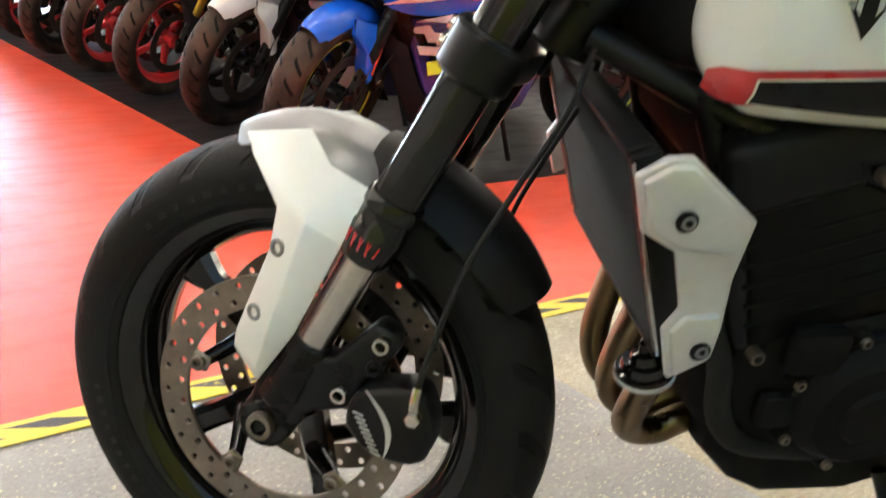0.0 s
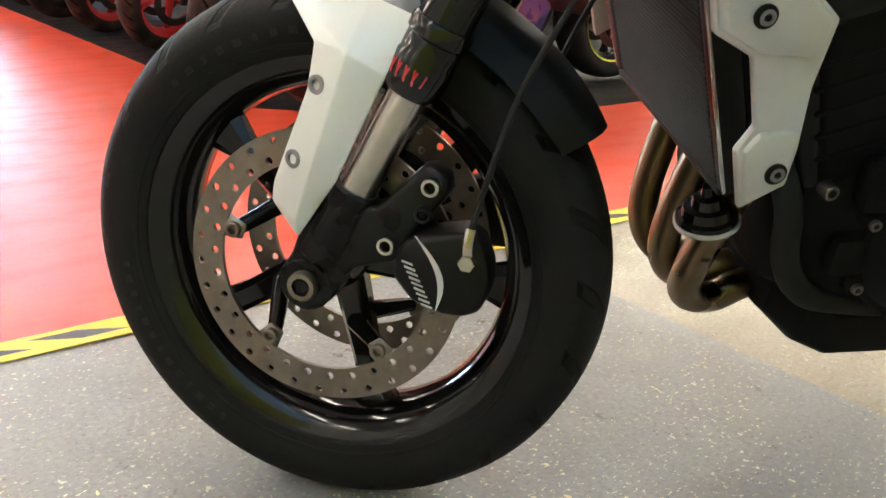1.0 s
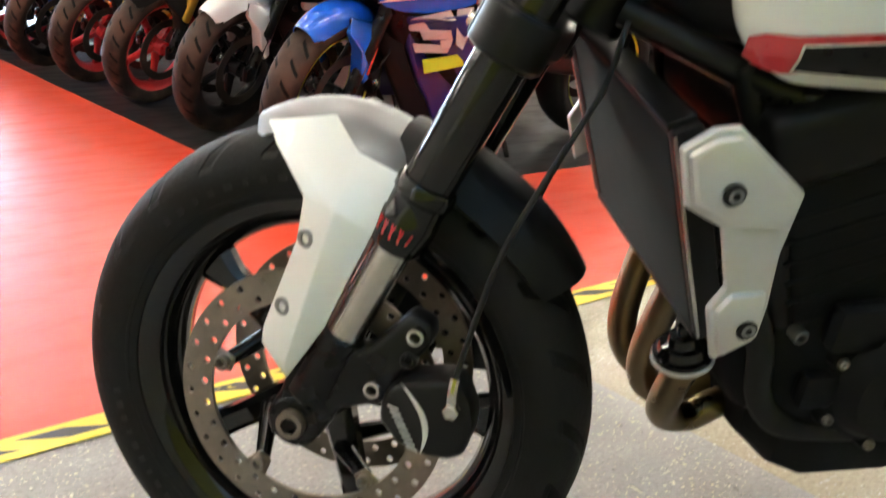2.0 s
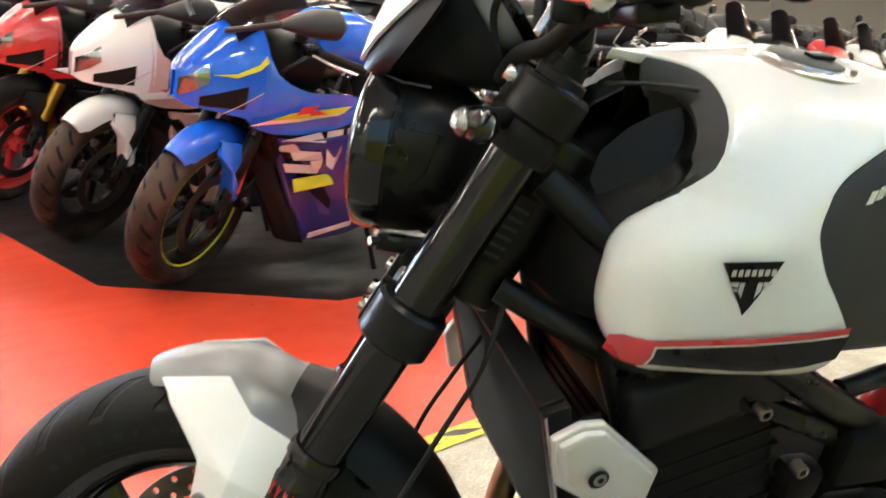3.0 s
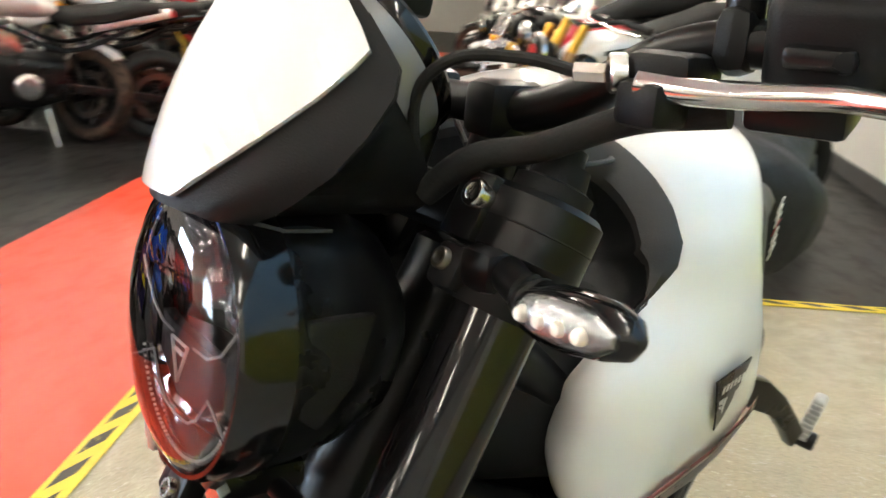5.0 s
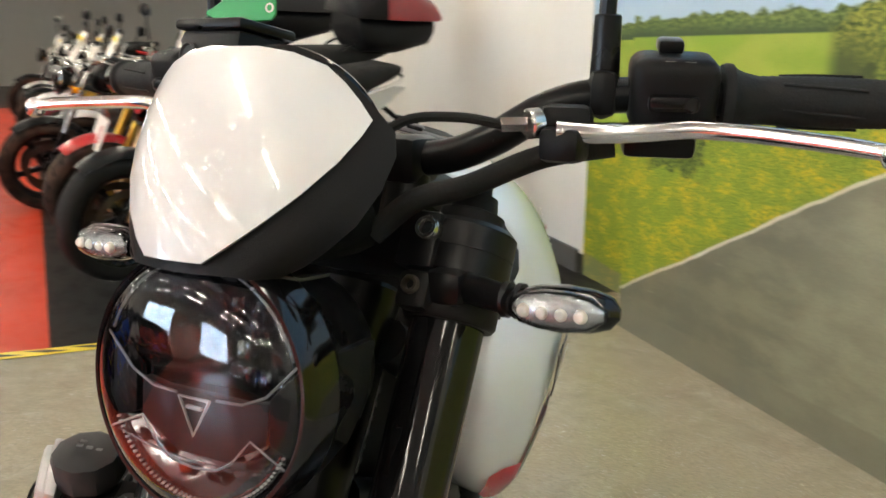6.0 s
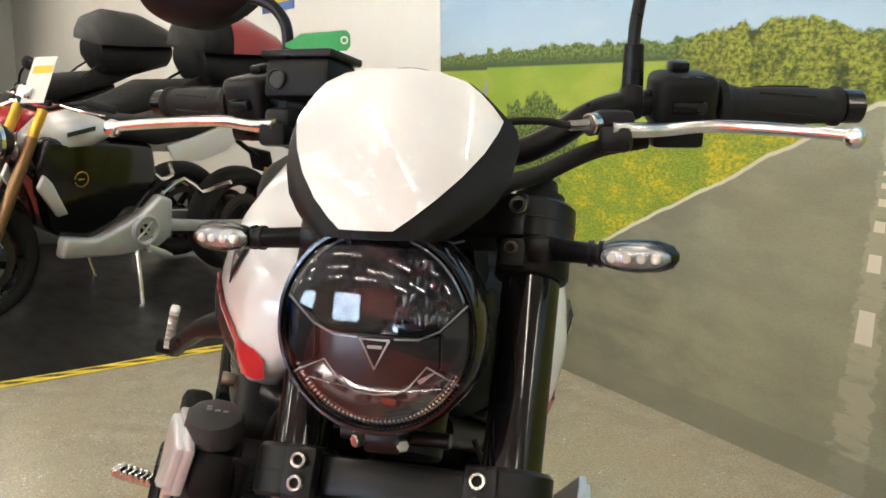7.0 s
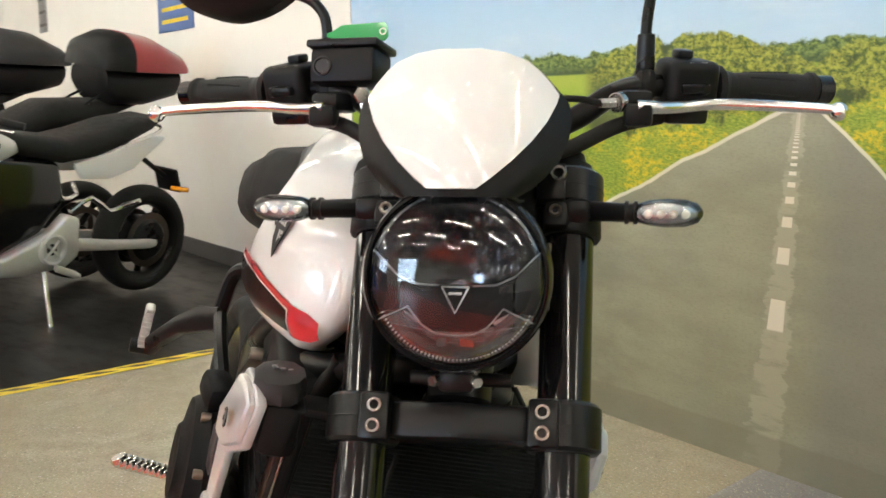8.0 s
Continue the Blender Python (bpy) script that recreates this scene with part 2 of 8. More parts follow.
    shrub = n.mix(n.step(leaf, 0.4, 0.62), (0.025, 0.05, 0.01), (0.20, 0.27, 0.05))
    col = n.mix(n.step(bush, 1.0, 0.8), col, shrub)
    # back of a road sign on its post
    aside = n.math("ABSOLUTE", n.math("ADD", x, 0.42))
    sign = n.math("MULTIPLY", n.step(n.math("SUBTRACT", aside, n.math("MULTIPLY", n.math("SUBTRACT", 1.095, z), 0.5)), 0.002, -0.002), n.step(z, 0.985, 0.989))
    post = n.math("MULTIPLY", n.step(aside, 0.007, 0.004), n.math("MULTIPLY", n.step(z, 0.70, 0.71), n.step(z, 1.0, 0.995)))
    col = n.mix(n.math("MAXIMUM", sign, post), col, (0.30, 0.33, 0.34))
    # road, its edge lines and worn centre line
    wob = n.math("MULTIPLY", n.math("SUBTRACT", n.noise(co, 4, 3), 0.5), 0.04)
    left = n.math("ADD", n.math("ADD", 0.165, n.math("MULTIPLY", x, 0.478)), wob)
    right = n.math("ADD", n.math("SUBTRACT", 1.0, n.math("MULTIPLY", n.math("SUBTRACT", x, 1.93), 0.93)), wob)
    line = n.math("MINIMUM", n.math("MINIMUM", left, right), 1.02)
    tar = n.mix(n.step(n.noise(n.stretch(co, 1.5, 0, 4), 2.2, 5, 0.6), 0.35, 0.68), (0.19, 0.19, 0.14), (0.30, 0.30, 0.21))
    tar = n.mix(n.math("MULTIPLY", n.step(x, 1.25, 0.35), 0.55), tar, (0.125, 0.122, 0.085))
    tar = n.mix(n.math("MULTIPLY", n.step(x, 0.9, 1.5), 0.45), tar, (0.37, 0.37, 0.27))
    tar = n.mix(n.math("MULTIPLY", n.step(x, 1.86, 2.0), 0.6), tar, (0.20, 0.195, 0.175))
    tar = n.mix(n.math("MULTIPLY", n.step(blade, 0.45, 0.7), 0.25), tar, (0.12, 0.12, 0.09))
    streaks = n.noise(n.stretch(co, 1, 0, 9), 7, 5, 0.7)
    tar = n.mix(n.math("MULTIPLY", n.step(streaks, 0.62, 0.75), 0.5), tar, (0.35, 0.34, 0.27))
    mid = n.math("ADD", 1.775, n.math("MULTIPLY", z, 0.065))
    off = n.math("ABSOLUTE", n.math("SUBTRACT", x, mid))
    wide = n.math("ADD", 0.012, n.math("MULTIPLY", n.math("SUBTRACT", 1.03, z), 0.048))
    wide = n.math("ADD", wide, n.math("MULTIPLY", n.math("SUBTRACT", n.noise(n.stretch(co, 1, 0, 3), 9, 5, 0.7), 0.5), 0.10))
    patch = n.math("MULTIPLY", n.step(off, n.math("ADD", wide, 0.004), n.math("SUBTRACT", wide, 0.004)), n.step(n.noise(n.stretch(co, 0.5, 0, 2.2), 9, 4, 0.7), 0.36, 0.52))
    tar = n.mix(n.math("MULTIPLY", patch, 0.62), tar, (0.46, 0.43, 0.33))
    deep = n.math("DIVIDE", 1.0, n.math("MAXIMUM", n.math("SUBTRACT", 1.06, z), 0.02))
    beat = n.step(n.math("FRACT", n.math("ADD", n.math("MULTIPLY", deep, 1.55), 0.22)), 0.60, 0.63)
    thin = n.math("ADD", 0.004, n.math("MULTIPLY", n.math("SUBTRACT", 1.03, z), 0.034))
    dash = n.math("MULTIPLY", n.step(off, n.math("ADD", thin, 0.002), thin), n.math("MULTIPLY", beat, n.step(z, 0.2, 0.215)))
    tar = n.mix(dash, tar, (0.75, 0.71, 0.62))
    col = n.mix(n.step(z, n.math("ADD", line, 0.013), n.math("ADD", line, 0.007)), col, (0.66, 0.63, 0.52))
    col = n.mix(n.step(z, line, n.math("SUBTRACT", line, 0.005)), col, tar)
    # scuffed foot of the print
    foot = n.math("ADD", 0.10, n.math("MULTIPLY", n.math("SUBTRACT", n.noise(co, 2.5, 4), 0.5), 0.06))
    col = n.mix(n.math("MULTIPLY", n.step(z, n.math("ADD", foot, 0.01), foot), 0.55), col, (0.20, 0.19, 0.14))
    n.bump(n.noise(co, 30, 3), 0.1, 0.001)
    return n.done(col, 0.42)


M = {
    "white": material("white_gloss_paint", (0.77, 0.765, 0.735), 0.28, coat=1.0, vary=0.02, scale=8),
    "white_flat": material("white_plastic", (0.74, 0.74, 0.72), 0.33, coat=0.5, vary=0.03, scale=8),
    "red": material("red_gloss_paint", (0.55, 0.025, 0.03), 0.28, coat=1.0, vary=0.05),
    "black": material("black_plastic", (0.007, 0.007, 0.0075), 0.46, vary=0.2, bump=0.25, bump_scale=900, spec=0.19),
    "engine": material("dull_black_casting", (0.006, 0.006, 0.0065), 0.55, vary=0.25, bump=0.5, bump_scale=500, spec=0.10),
    "grey_plastic": material("dark_grey_plastic", (0.030, 0.030, 0.031), 0.5, vary=0.15, bump=0.25, bump_scale=900, spec=0.35),
    "satin": material("satin_black_paint", (0.006, 0.006, 0.0065), 0.30, vary=0.2, spec=0.24),
    "gloss": material("gloss_black", (0.005, 0.005, 0.0055), 0.10, vary=0.2, spec=0.5),
    "fork_black": material("anodised_black_tube", (0.006, 0.006, 0.0065), 0.085, vary=0.1, scale=60, spec=0.45),
    "rubber": material("black_rubber", (0.011, 0.011, 0.011), 0.70, vary=0.2, bump=0.5, bump_scale=400, spec=0.3),
    "fender": material("silver_grey_plastic", (0.21, 0.21, 0.215), 0.30, metal=0.2, vary=0.06, bump=0.15, bump_scale=700),
    "silver": material("silver_paint", (0.60, 0.60, 0.59), 0.36, metal=0.45, coat=0.3, vary=0.05, scale=60, bump=0.1, bump_scale=900),
    "alloy": material("polished_aluminium", (0.80, 0.79, 0.77), 0.17, metal=1.0, vary=0.2, scale=50),
    "steel": material("bright_steel", (0.62, 0.60, 0.57), 0.24, metal=1.0, vary=0.2, scale=80),
    "fork": material("ground_steel_tube", (0.56, 0.53, 0.49), 0.22, metal=1.0, vary=0.15, scale=120),
    "disc": material("brake_disc_steel", (0.25, 0.215, 0.18), 0.40, metal=1.0, vary=0.22, scale=90),
    "dark_disc": material("dull_brake_disc", (0.10, 0.085, 0.075), 0.45, metal=1.0, vary=0.2, scale=60),
    "header": material("heat_tinted_steel", (0.25, 0.185, 0.11), 0.36, metal=1.0, vary=0.4, scale=16),
    "core": material("radiator_core_metal", (0.009, 0.011, 0.011), 0.55, vary=0.2, spec=0.2),
    "gold": material("gold_anodised", (0.62, 0.36, 0.06), 0.3, metal=0.9, vary=0.1),
    "blue": material("blue_gloss_paint", (0.004, 0.12, 0.72), 0.18, coat=1.0, vary=0.1),
    "indigo": material("dark_blue_paint", (0.020, 0.014, 0.14), 0.3, coat=0.8, vary=0.15),
    "yellow": material("yellow_decal", (0.62, 0.66, 0.03), 0.35, coat=0.5, vary=0.05),
    "pink": material("pale_decal_and_bounce", (0.62, 0.42, 0.38), 0.4, coat=0.4, vary=0.05),
    "orange": material("orange_reflector", (0.75, 0.10, 0.05), 0.25, coat=0.6, vary=0.05),
    "amber": material("amber_lens", (0.75, 0.28, 0.01), 0.25, coat=0.8, vary=0.05),
    "plate": material("yellow_plate", (0.80, 0.55, 0.02), 0.4, vary=0.05),
    "paper": material("white_card", (0.80, 0.76, 0.68), 0.6, vary=0.05),
    "green": material("green_plastic_tag", (0.012, 0.36, 0.09), 0.4, coat=0.3, vary=0.06),
    "mirror": material("mirror_glass", (0.85, 0.86, 0.87), 0.03, metal=1.0, vary=0.05),
    "bronze": material("bronze_paint", (0.33, 0.20, 0.10), 0.32, metal=0.8, vary=0.1),
    "box_red": material("dark_red_plastic", (0.26, 0.010, 0.014), 0.30, coat=0.5, vary=0.12),
    "maroon": material("dark_red_paint", (0.16, 0.012, 0.018), 0.25, coat=1.0, vary=0.1),
    "screen": clear_glass("smoked_screen", (0.35, 0.36, 0.38)),
    "lens": clear_glass("clear_lens", (0.96, 0.97, 0.98), 1.3),
    "lamp_lens": clear_glass("lamp_glass", (0.93, 0.95, 0.97), 1.55),
    "facet": material("faceted_reflector", (0.11, 0.115, 0.125), 0.10, metal=1.0, vary=0.3, scale=60),
    "collar": material("mid_grey_plastic", (0.036, 0.035, 0.034), 0.5, vary=0.12, bump=0.25, bump_scale=900, spec=0.35),
    "reflector": material("lamp_reflector", (0.38, 0.385, 0.40), 0.08, metal=1.0, vary=0.3, scale=60),
    "lens_silver": material("silvered_lens", (0.52, 0.525, 0.53), 0.22, metal=0.7, vary=0.5, scale=260, bump=1.0, bump_scale=260),
    "dark_chrome": material("smoked_reflector", (0.014, 0.0145, 0.016), 0.06, metal=1.0, vary=0.3, scale=40),
    "reflector_low": material("lower_lamp_reflector", (0.30, 0.285, 0.29), 0.13, metal=1.0, vary=0.3, scale=60),
    "lamp_bowl": material("smoked_lamp_bowl", (0.085, 0.088, 0.095), 0.10, metal=0.9, vary=0.2, scale=45),
    "wall": material("white_wall_paint", (0.78, 0.75, 0.69), 0.75, vary=0.03, scale=6, bump=0.2, bump_scale=120),
    "skirting": material("grey_skirting", (0.10, 0.095, 0.09), 0.55, vary=0.2, scale=12),
    "ceiling": material("ceiling_tile", (0.55, 0.55, 0.53), 0.9, vary=0.06, scale=20),
    "concrete": concrete("grey_flecked_concrete", (0.285, 0.277, 0.270), (0.80, 0.72, 0.42), (0.92, 0.92, 0.95)),
    "cream": concrete("pale_concrete", (0.43, 0.39, 0.30), (0.70, 0.64, 0.47), (1.0, 0.97, 0.90), (0.16, 0.30)),
    "lane": vinyl_floor("red_floor_paint", (0.68, 0.062, 0.026), 0.33),
    "mat": vinyl_floor("black_floor_vinyl", (0.013, 0.0125, 0.0125), 0.36, 0.3, 0.24),
    "tape": hazard_stripes("hazard_tape"),
    "print": landscape_print("landscape_print"),
    "lamp": material("lamp_tube", (0.94, 0.935, 0.83), 0.5, vary=0.0, emit=LAMP_STRENGTH),
    "daylight": material("daylight", (0.62, 0.80, 1.0), 0.5, vary=0.0, emit=WINDOW_STRENGTH),
    "sign_blue": material("blue_sign_print", (0.10, 0.18, 0.42), 0.5, vary=0.05),
}


# ---- shapes ----
def mesh_object(name, bm, mat, smooth=True, angle=35):
    bmesh.ops.recalc_face_normals(bm, faces=bm.faces)
    me = bpy.data.meshes.new(name)
    bm.to_mesh(me)
    bm.free()
    me.materials.append(M[mat])
    if smooth:
        me.shade_smooth()
        me.set_sharp_from_angle(angle=radians(angle))
    return new(name, me)


BODY = [None]


def part(name, bm, mat, parent, label="", xf=None, smooth=True, angle=35):
    """Links a bmesh as one mesh under a thing or a part, in the thing's own coordinates."""
    xf = BODY[0] if xf is None else xf
    if xf is not None:
        bm.transform(xf)
    ob = mesh_object(name, bm, mat, smooth, angle)
    ob.parent = parent
    if label:
        ob["label"] = label
    return ob


def thing(name, m, label, category, group=""):
    ob = new(name)
    ob.empty_display_size = 0.1
    ob.matrix_basis = m
    return tagged(ob, label, category, group)


def join(*bms):
    """One bmesh out of several."""
    out = bmesh.new()
    for b in bms:
        me = bpy.data.meshes.new("tmp")
        b.to_mesh(me)
        b.free()
        out.from_mesh(me)
        bpy.data.meshes.remove(me)
    return out


def mirrored(bm):
    """The same shape on the other side (y to -y)."""
    out = bm.copy()
    bmesh.ops.scale(out, vec=(1, -1, 1), verts=out.verts)
    bmesh.ops.reverse_faces(out, faces=out.faces)
    return out


def block(cx, cy, cz, sx, sy, sz, bevel=0.004, rot=(0, 0, 0), segs=2):
    bm = bmesh.new()
    bmesh.ops.create_cube(bm, size=1)
    bmesh.ops.scale(bm, vec=(sx, sy, sz), verts=bm.verts)
    if bevel:
        bmesh.ops.bevel(bm, geom=bm.edges[:], offset=min(bevel, 0.45 * min(sx, sy, sz)), segments=segs, profile=0.5, affect="EDGES")
    bm.transform(pose(cx, cy, cz, *rot))
    return bm


def lathe(profile, segs=32, m=None, close=False):
    """Turns (radius, along) points about the z axis, then moves it by m."""
    bm = bmesh.new()
    rings = []
    for r, a in profile:
        if r < 1e-5:
            rings.append([bm.verts.new((0, 0, a))])
        else:
            rings.append([bm.verts.new((r * math.cos(2 * math.pi * k / segs), r * math.sin(2 * math.pi * k / segs), a)) for k in range(segs)])
    pairs = list(zip(rings, rings[1:])) + ([(rings[-1], rings[0])] if close else [])
    for lo, hi in pairs:
        for k in range(segs):
            j = (k + 1) % segs
            if len(lo) == 1 and len(hi) == 1:
                continue
            if len(lo) == 1:
                bm.faces.new((lo[0], hi[j], hi[k]))
            elif len(hi) == 1:
                bm.faces.new((lo[k], lo[j], hi[0]))
            else:
                bm.faces.new((lo[k], lo[j], hi[j], hi[k]))
    if m is not None:
        bm.transform(m)
    return bm


def rod(a, b, r0, r1=None, segs=20, bevel=0.0):
    """A straight round bar from a to b."""
    a, b = Vector(a), Vector(b)
    r1 = r0 if r1 is None else r1
    length = (b - a).length
    turn = (b - a).to_track_quat("Z", "Y").to_matrix().to_4x4()
    e = bevel or min(r0, r1) * 0.12
    prof = [(0, 0), (r0 - e, 0), (r0, e), (r1, length - e), (r1 - e, length), (0, length)]
    return lathe(prof, segs, Matrix.Translation(a) @ turn)


def smooth_path(points, steps=6):
    """A Catmull-Rom curve through the points."""
    p = [Vector(q) for q in points]
    p = [2 * p[0] - p[1], *p, 2 * p[-1] - p[-2]]
    out = []
    for k in range(1, len(p) - 2):
        for i in range(steps):
            t = i / steps
            out.append(0.5 * (2 * p[k] + (p[k + 1] - p[k - 1]) * t + (2 * p[k - 1] - 5 * p[k] + 4 * p[k + 1] - p[k + 2]) * t * t + (3 * p[k] - p[k - 1] - 3 * p[k + 1] + p[k + 2]) * t ** 3))
    return out + [p[-2]]


def tube(points, radius, segs=12, steps=6, taper=None):
    """A bent round tube along the points; taper gives the radius along it (0 to 1)."""
    path = smooth_path(points, steps) if steps > 1 else [Vector(q) for q in points]
    bm = bmesh.new()
    rings, side = [], None
    for k, q in enumerate(path):
        d = (path[min(k + 1, len(path) - 1)] - path[max(k - 1, 0)]).normalized()
        if side is None:
            side = d.orthogonal().normalized()
        side = (side - d * side.dot(d)).normalized()
        up = d.cross(side)
        r = radius * (taper(k / (len(path) - 1)) if taper else 1)
        rings.append([bm.verts.new(q + r * (math.cos(a) * side + math.sin(a) * up)) for a in (2 * math.pi * i / segs for i in range(segs))])
    for lo, hi in zip(rings, rings[1:]):
        for i in range(segs):
            j = (i + 1) % segs
            bm.faces.new((lo[i], lo[j], hi[j], hi[i]))
    bm.faces.new(rings[0][::-1])
    bm.faces.new(rings[-1])
    return bm


def prism(outline, y0, y1, bevel=0.003, segs=2):
    """A plate with the given (x, z) outline, from y0 to y1, with eased edges."""
    bm = bmesh.new()
    lo = [bm.verts.new((x, y0, z)) for x, z in outline]
    hi = [bm.verts.new((x, y1, z)) for x, z in outline]
    n = len(outline)
    bm.faces.new(lo)
    bm.faces.new(hi[::-1])
    for i in range(n):
        j = (i + 1) % n
        bm.faces.new((lo[i], hi[i], hi[j], lo[j]))
    bmesh.ops.recalc_face_normals(bm, faces=bm.faces)
    if bevel:
        bmesh.ops.bevel(bm, geom=bm.edges[:], offset=bevel, segments=segs, profile=0.5, affect="EDGES")
    return bm


def loft(sections, segs=24, power=2.6, caps=True):
    """A closed skin through sections (x, y, z, half_width, half_height): rounded boxes across x."""
    bm = bmesh.new()
    rings = []
    for x, y, z, w, h in sections:
        ring = []
        for k in range(segs):
            a = 2 * math.pi * k / segs
            c, s = math.cos(a), math.sin(a)
            ring.append(bm.verts.new((x, y + w * math.copysign(abs(c) ** (2 / power), c), z + h * math.copysign(abs(s) ** (2 / power), s))))
        rings.append(ring)
    for lo, hi in zip(rings, rings[1:]):
        for i in range(segs):
            j = (i + 1) % segs
            bm.faces.new((lo[i], lo[j], hi[j], hi[i]))
    if caps:
        bm.faces.new(rings[0])
        bm.faces.new(rings[-1][::-1])
    return bm


def sheet(rows, thick=0.0):
    """A skin through rows of points; thick gives it a back."""
    bm = bmesh.new()
    grid = [[bm.verts.new(p) for p in row] for row in rows]
    for lo, hi in zip(grid, grid[1:]):
        for k in range(len(lo) - 1):
            bm.faces.new((lo[k], lo[k + 1], hi[k + 1], hi[k]))
    if thick:
        bmesh.ops.recalc_face_normals(bm, faces=bm.faces)
        bmesh.ops.solidify(bm, geom=bm.faces[:], thickness=thick)
    return bm


def fender_arc(cx, cz, radius, half, a0, a1, crown=0.02, thick=0.003, steps=18, drop=0.02):
    """A mudguard: an arc round (cx, cz), arched across and turned down at its sides; angles from ahead, upwards."""
    rows = []
    for i in range(steps + 1):
        a = radians(a0 + (a1 - a0) * i / steps)
        edge = 1 - 0.25 * (abs(2 * i / steps - 1) ** 4)
        row = []
        for k in range(11):
            v = 2 * k / 10 - 1
            r = radius + crown * (1 - v * v) - drop * abs(v) ** 5
            row.append((cx + r * math.cos(a), half * edge * v, cz + r * math.sin(a)))
        rows.append(row)
    return sheet(rows, thick)


def perforated_ring(r0, r1, rows, count, hole, thick, m):
    """A flat ring pierced by staggered round holes, with its thickness; about z, then moved by m."""
    flat = bmesh.new()
    n = 16
    dr = (r1 - r0) / rows
    for row in range(rows):
        shift = 0.5 * (row % 2)
        for c in range(count):
            mid_r, mid_a = r0 + dr * (row + 0.5), 2 * math.pi * (c + shift) / count
            inner, outer = [], []
            for k in range(n):
                a = 2 * math.pi * k / n
                u, v = math.cos(a), math.sin(a)
                s = 1 / max(abs(u), abs(v))
                inner.append((mid_r + hole * u, mid_a + hole * v / mid_r))
                outer.append((mid_r + 0.5 * dr * u * s, mid_a + math.pi / count * v * s))
            ring_a = [flat.verts.new((r * math.cos(t), r * math.sin(t), 0)) for r, t in inner]
            ring_b = [flat.verts.new((r * math.cos(t), r * math.sin(t), 0)) for r, t in outer]
            for k in range(n):
                j = (k + 1) % n
                flat.faces.new((ring_a[k], ring_b[k], ring_b[j], ring_a[j]))
    bmesh.ops.remove_doubles(flat, verts=flat.verts[:], dist=0.0004)
    bmesh.ops.recalc_face_normals(flat, faces=flat.faces)
    ext = bmesh.ops.extrude_face_region(flat, geom=flat.faces[:])
    bmesh.ops.translate(flat, vec=(0, 0, thick), verts=[v for v in ext["geom"] if isinstance(v, bmesh.types.BMVert)])
    flat.transform(m)
    return flat


def bolt(at, way, r=0.008, depth=0.006, hexed=True):
    """A socket-head screw standing at a point along a direction."""
    w = Vector(way).normalized()
    m = Matrix.Translation(at) @ w.to_track_quat("Z", "Y").to_matrix().to_4x4()
    prof = [(0, -depth * 0.9), (r * 0.48, -depth * 0.9), (r * 0.52, depth * 0.8), (r * 0.60, depth), (r * 0.88, depth), (r, depth * 0.75), (r, -depth), (0, -depth)]
    return lathe(prof, 18, m)


# ---- the room ----
def slab(name, x0, x1, y0, y1, z0, z1, mat, bevel=0.0):
    return mesh_object(name, block((x0 + x1) / 2, (y0 + y1) / 2, (z0 + z1) / 2, x1 - x0, y1 - y0, z1 - z0, bevel), mat, False)


def floor_piece(name, outline, z, mat):
    """A flat piece of flooring with a 4 mm edge; outline in (x, y), seen from above."""
    bm = bmesh.new()
    top = [bm.verts.new((x, y, z)) for x, y in outline]
    low = [bm.verts.new((x, y, z - 0.006)) for x, y in outline]
    bm.faces.new(top)
    bm.faces.new(low[::-1])
    for i in range(len(outline)):
        j = (i + 1) % len(outline)
        bm.faces.new((top[i], low[i], low[j], top[j]))
    return mesh_object(name, bm, mat, False)


EAST, WEST, NORTH, SOUTH = 26.0, -8.0, 12.0, -5.5
TAPE_Y, TAPE_X, SEAM_X = 0.583, 3.01, 0.778
tagged(slab("ground", WEST, EAST, SOUTH, NORTH, -0.25, -0.008, "mat"), "black vinyl under the showroom floor finishes", "floor", kind="structure")
tagged(floor_piece("floor_grey", [(WEST, SOUTH), (SEAM_X, SOUTH), (SEAM_X, TAPE_Y + 0.02), (WEST, TAPE_Y + 0.02)], 0.0, "concrete"), "grey flecked polished concrete floor", "floor", kind="structure")
tagged(floor_piece("floor_pale", [(SEAM_X, SOUTH), (TAPE_X + 0.02, SOUTH), (TAPE_X + 0.02, TAPE_Y + 0.02), (SEAM_X, TAPE_Y + 0.02)], 0.0, "cream"), "pale worn concrete floor beside the grey one", "floor", kind="structure")
tagged(floor_piece("floor_lane", [(-2.3, TAPE_Y + 0.02), (TAPE_X + 0.02, TAPE_Y + 0.02), (TAPE_X + 0.02, 0.0), (17.0, 0.0), (17.0, 1.64), (1.57, 1.64), (0.935, 2.21), (0.935, NORTH), (-2.3, NORTH)], 0.0, "lane"), "glossy red painted floor lane with scuffs", "floor", kind="structure")
tagged(floor_piece("floor_mat", [(1.57, 1.64), (17.0, 1.64), (17.0, 0.0), (EAST, 0.0), (EAST, NORTH), (0.935, NORTH), (0.935, 2.21)], 0.0, "mat"), "black vinyl floor under the row of sports bikes", "floor", kind="structure")
tagged(floor_piece("floor_bay", [(TAPE_X + 0.02, SOUTH), (EAST, SOUTH), (EAST, 0.0), (TAPE_X + 0.02, 0.0)], 0.0, "mat"), "black vinyl floor of the bay beyond the tape", "floor", kind="structure")
# a red cross lane further down the showroom
tagged(floor_piece("floor_cross_lane", [(14.8, 1.64), (17.0, 1.64), (17.0, NORTH), (14.8, NORTH)], 0.002, "lane"), "red painted cross lane further down the showroom", "floor", kind="structure")


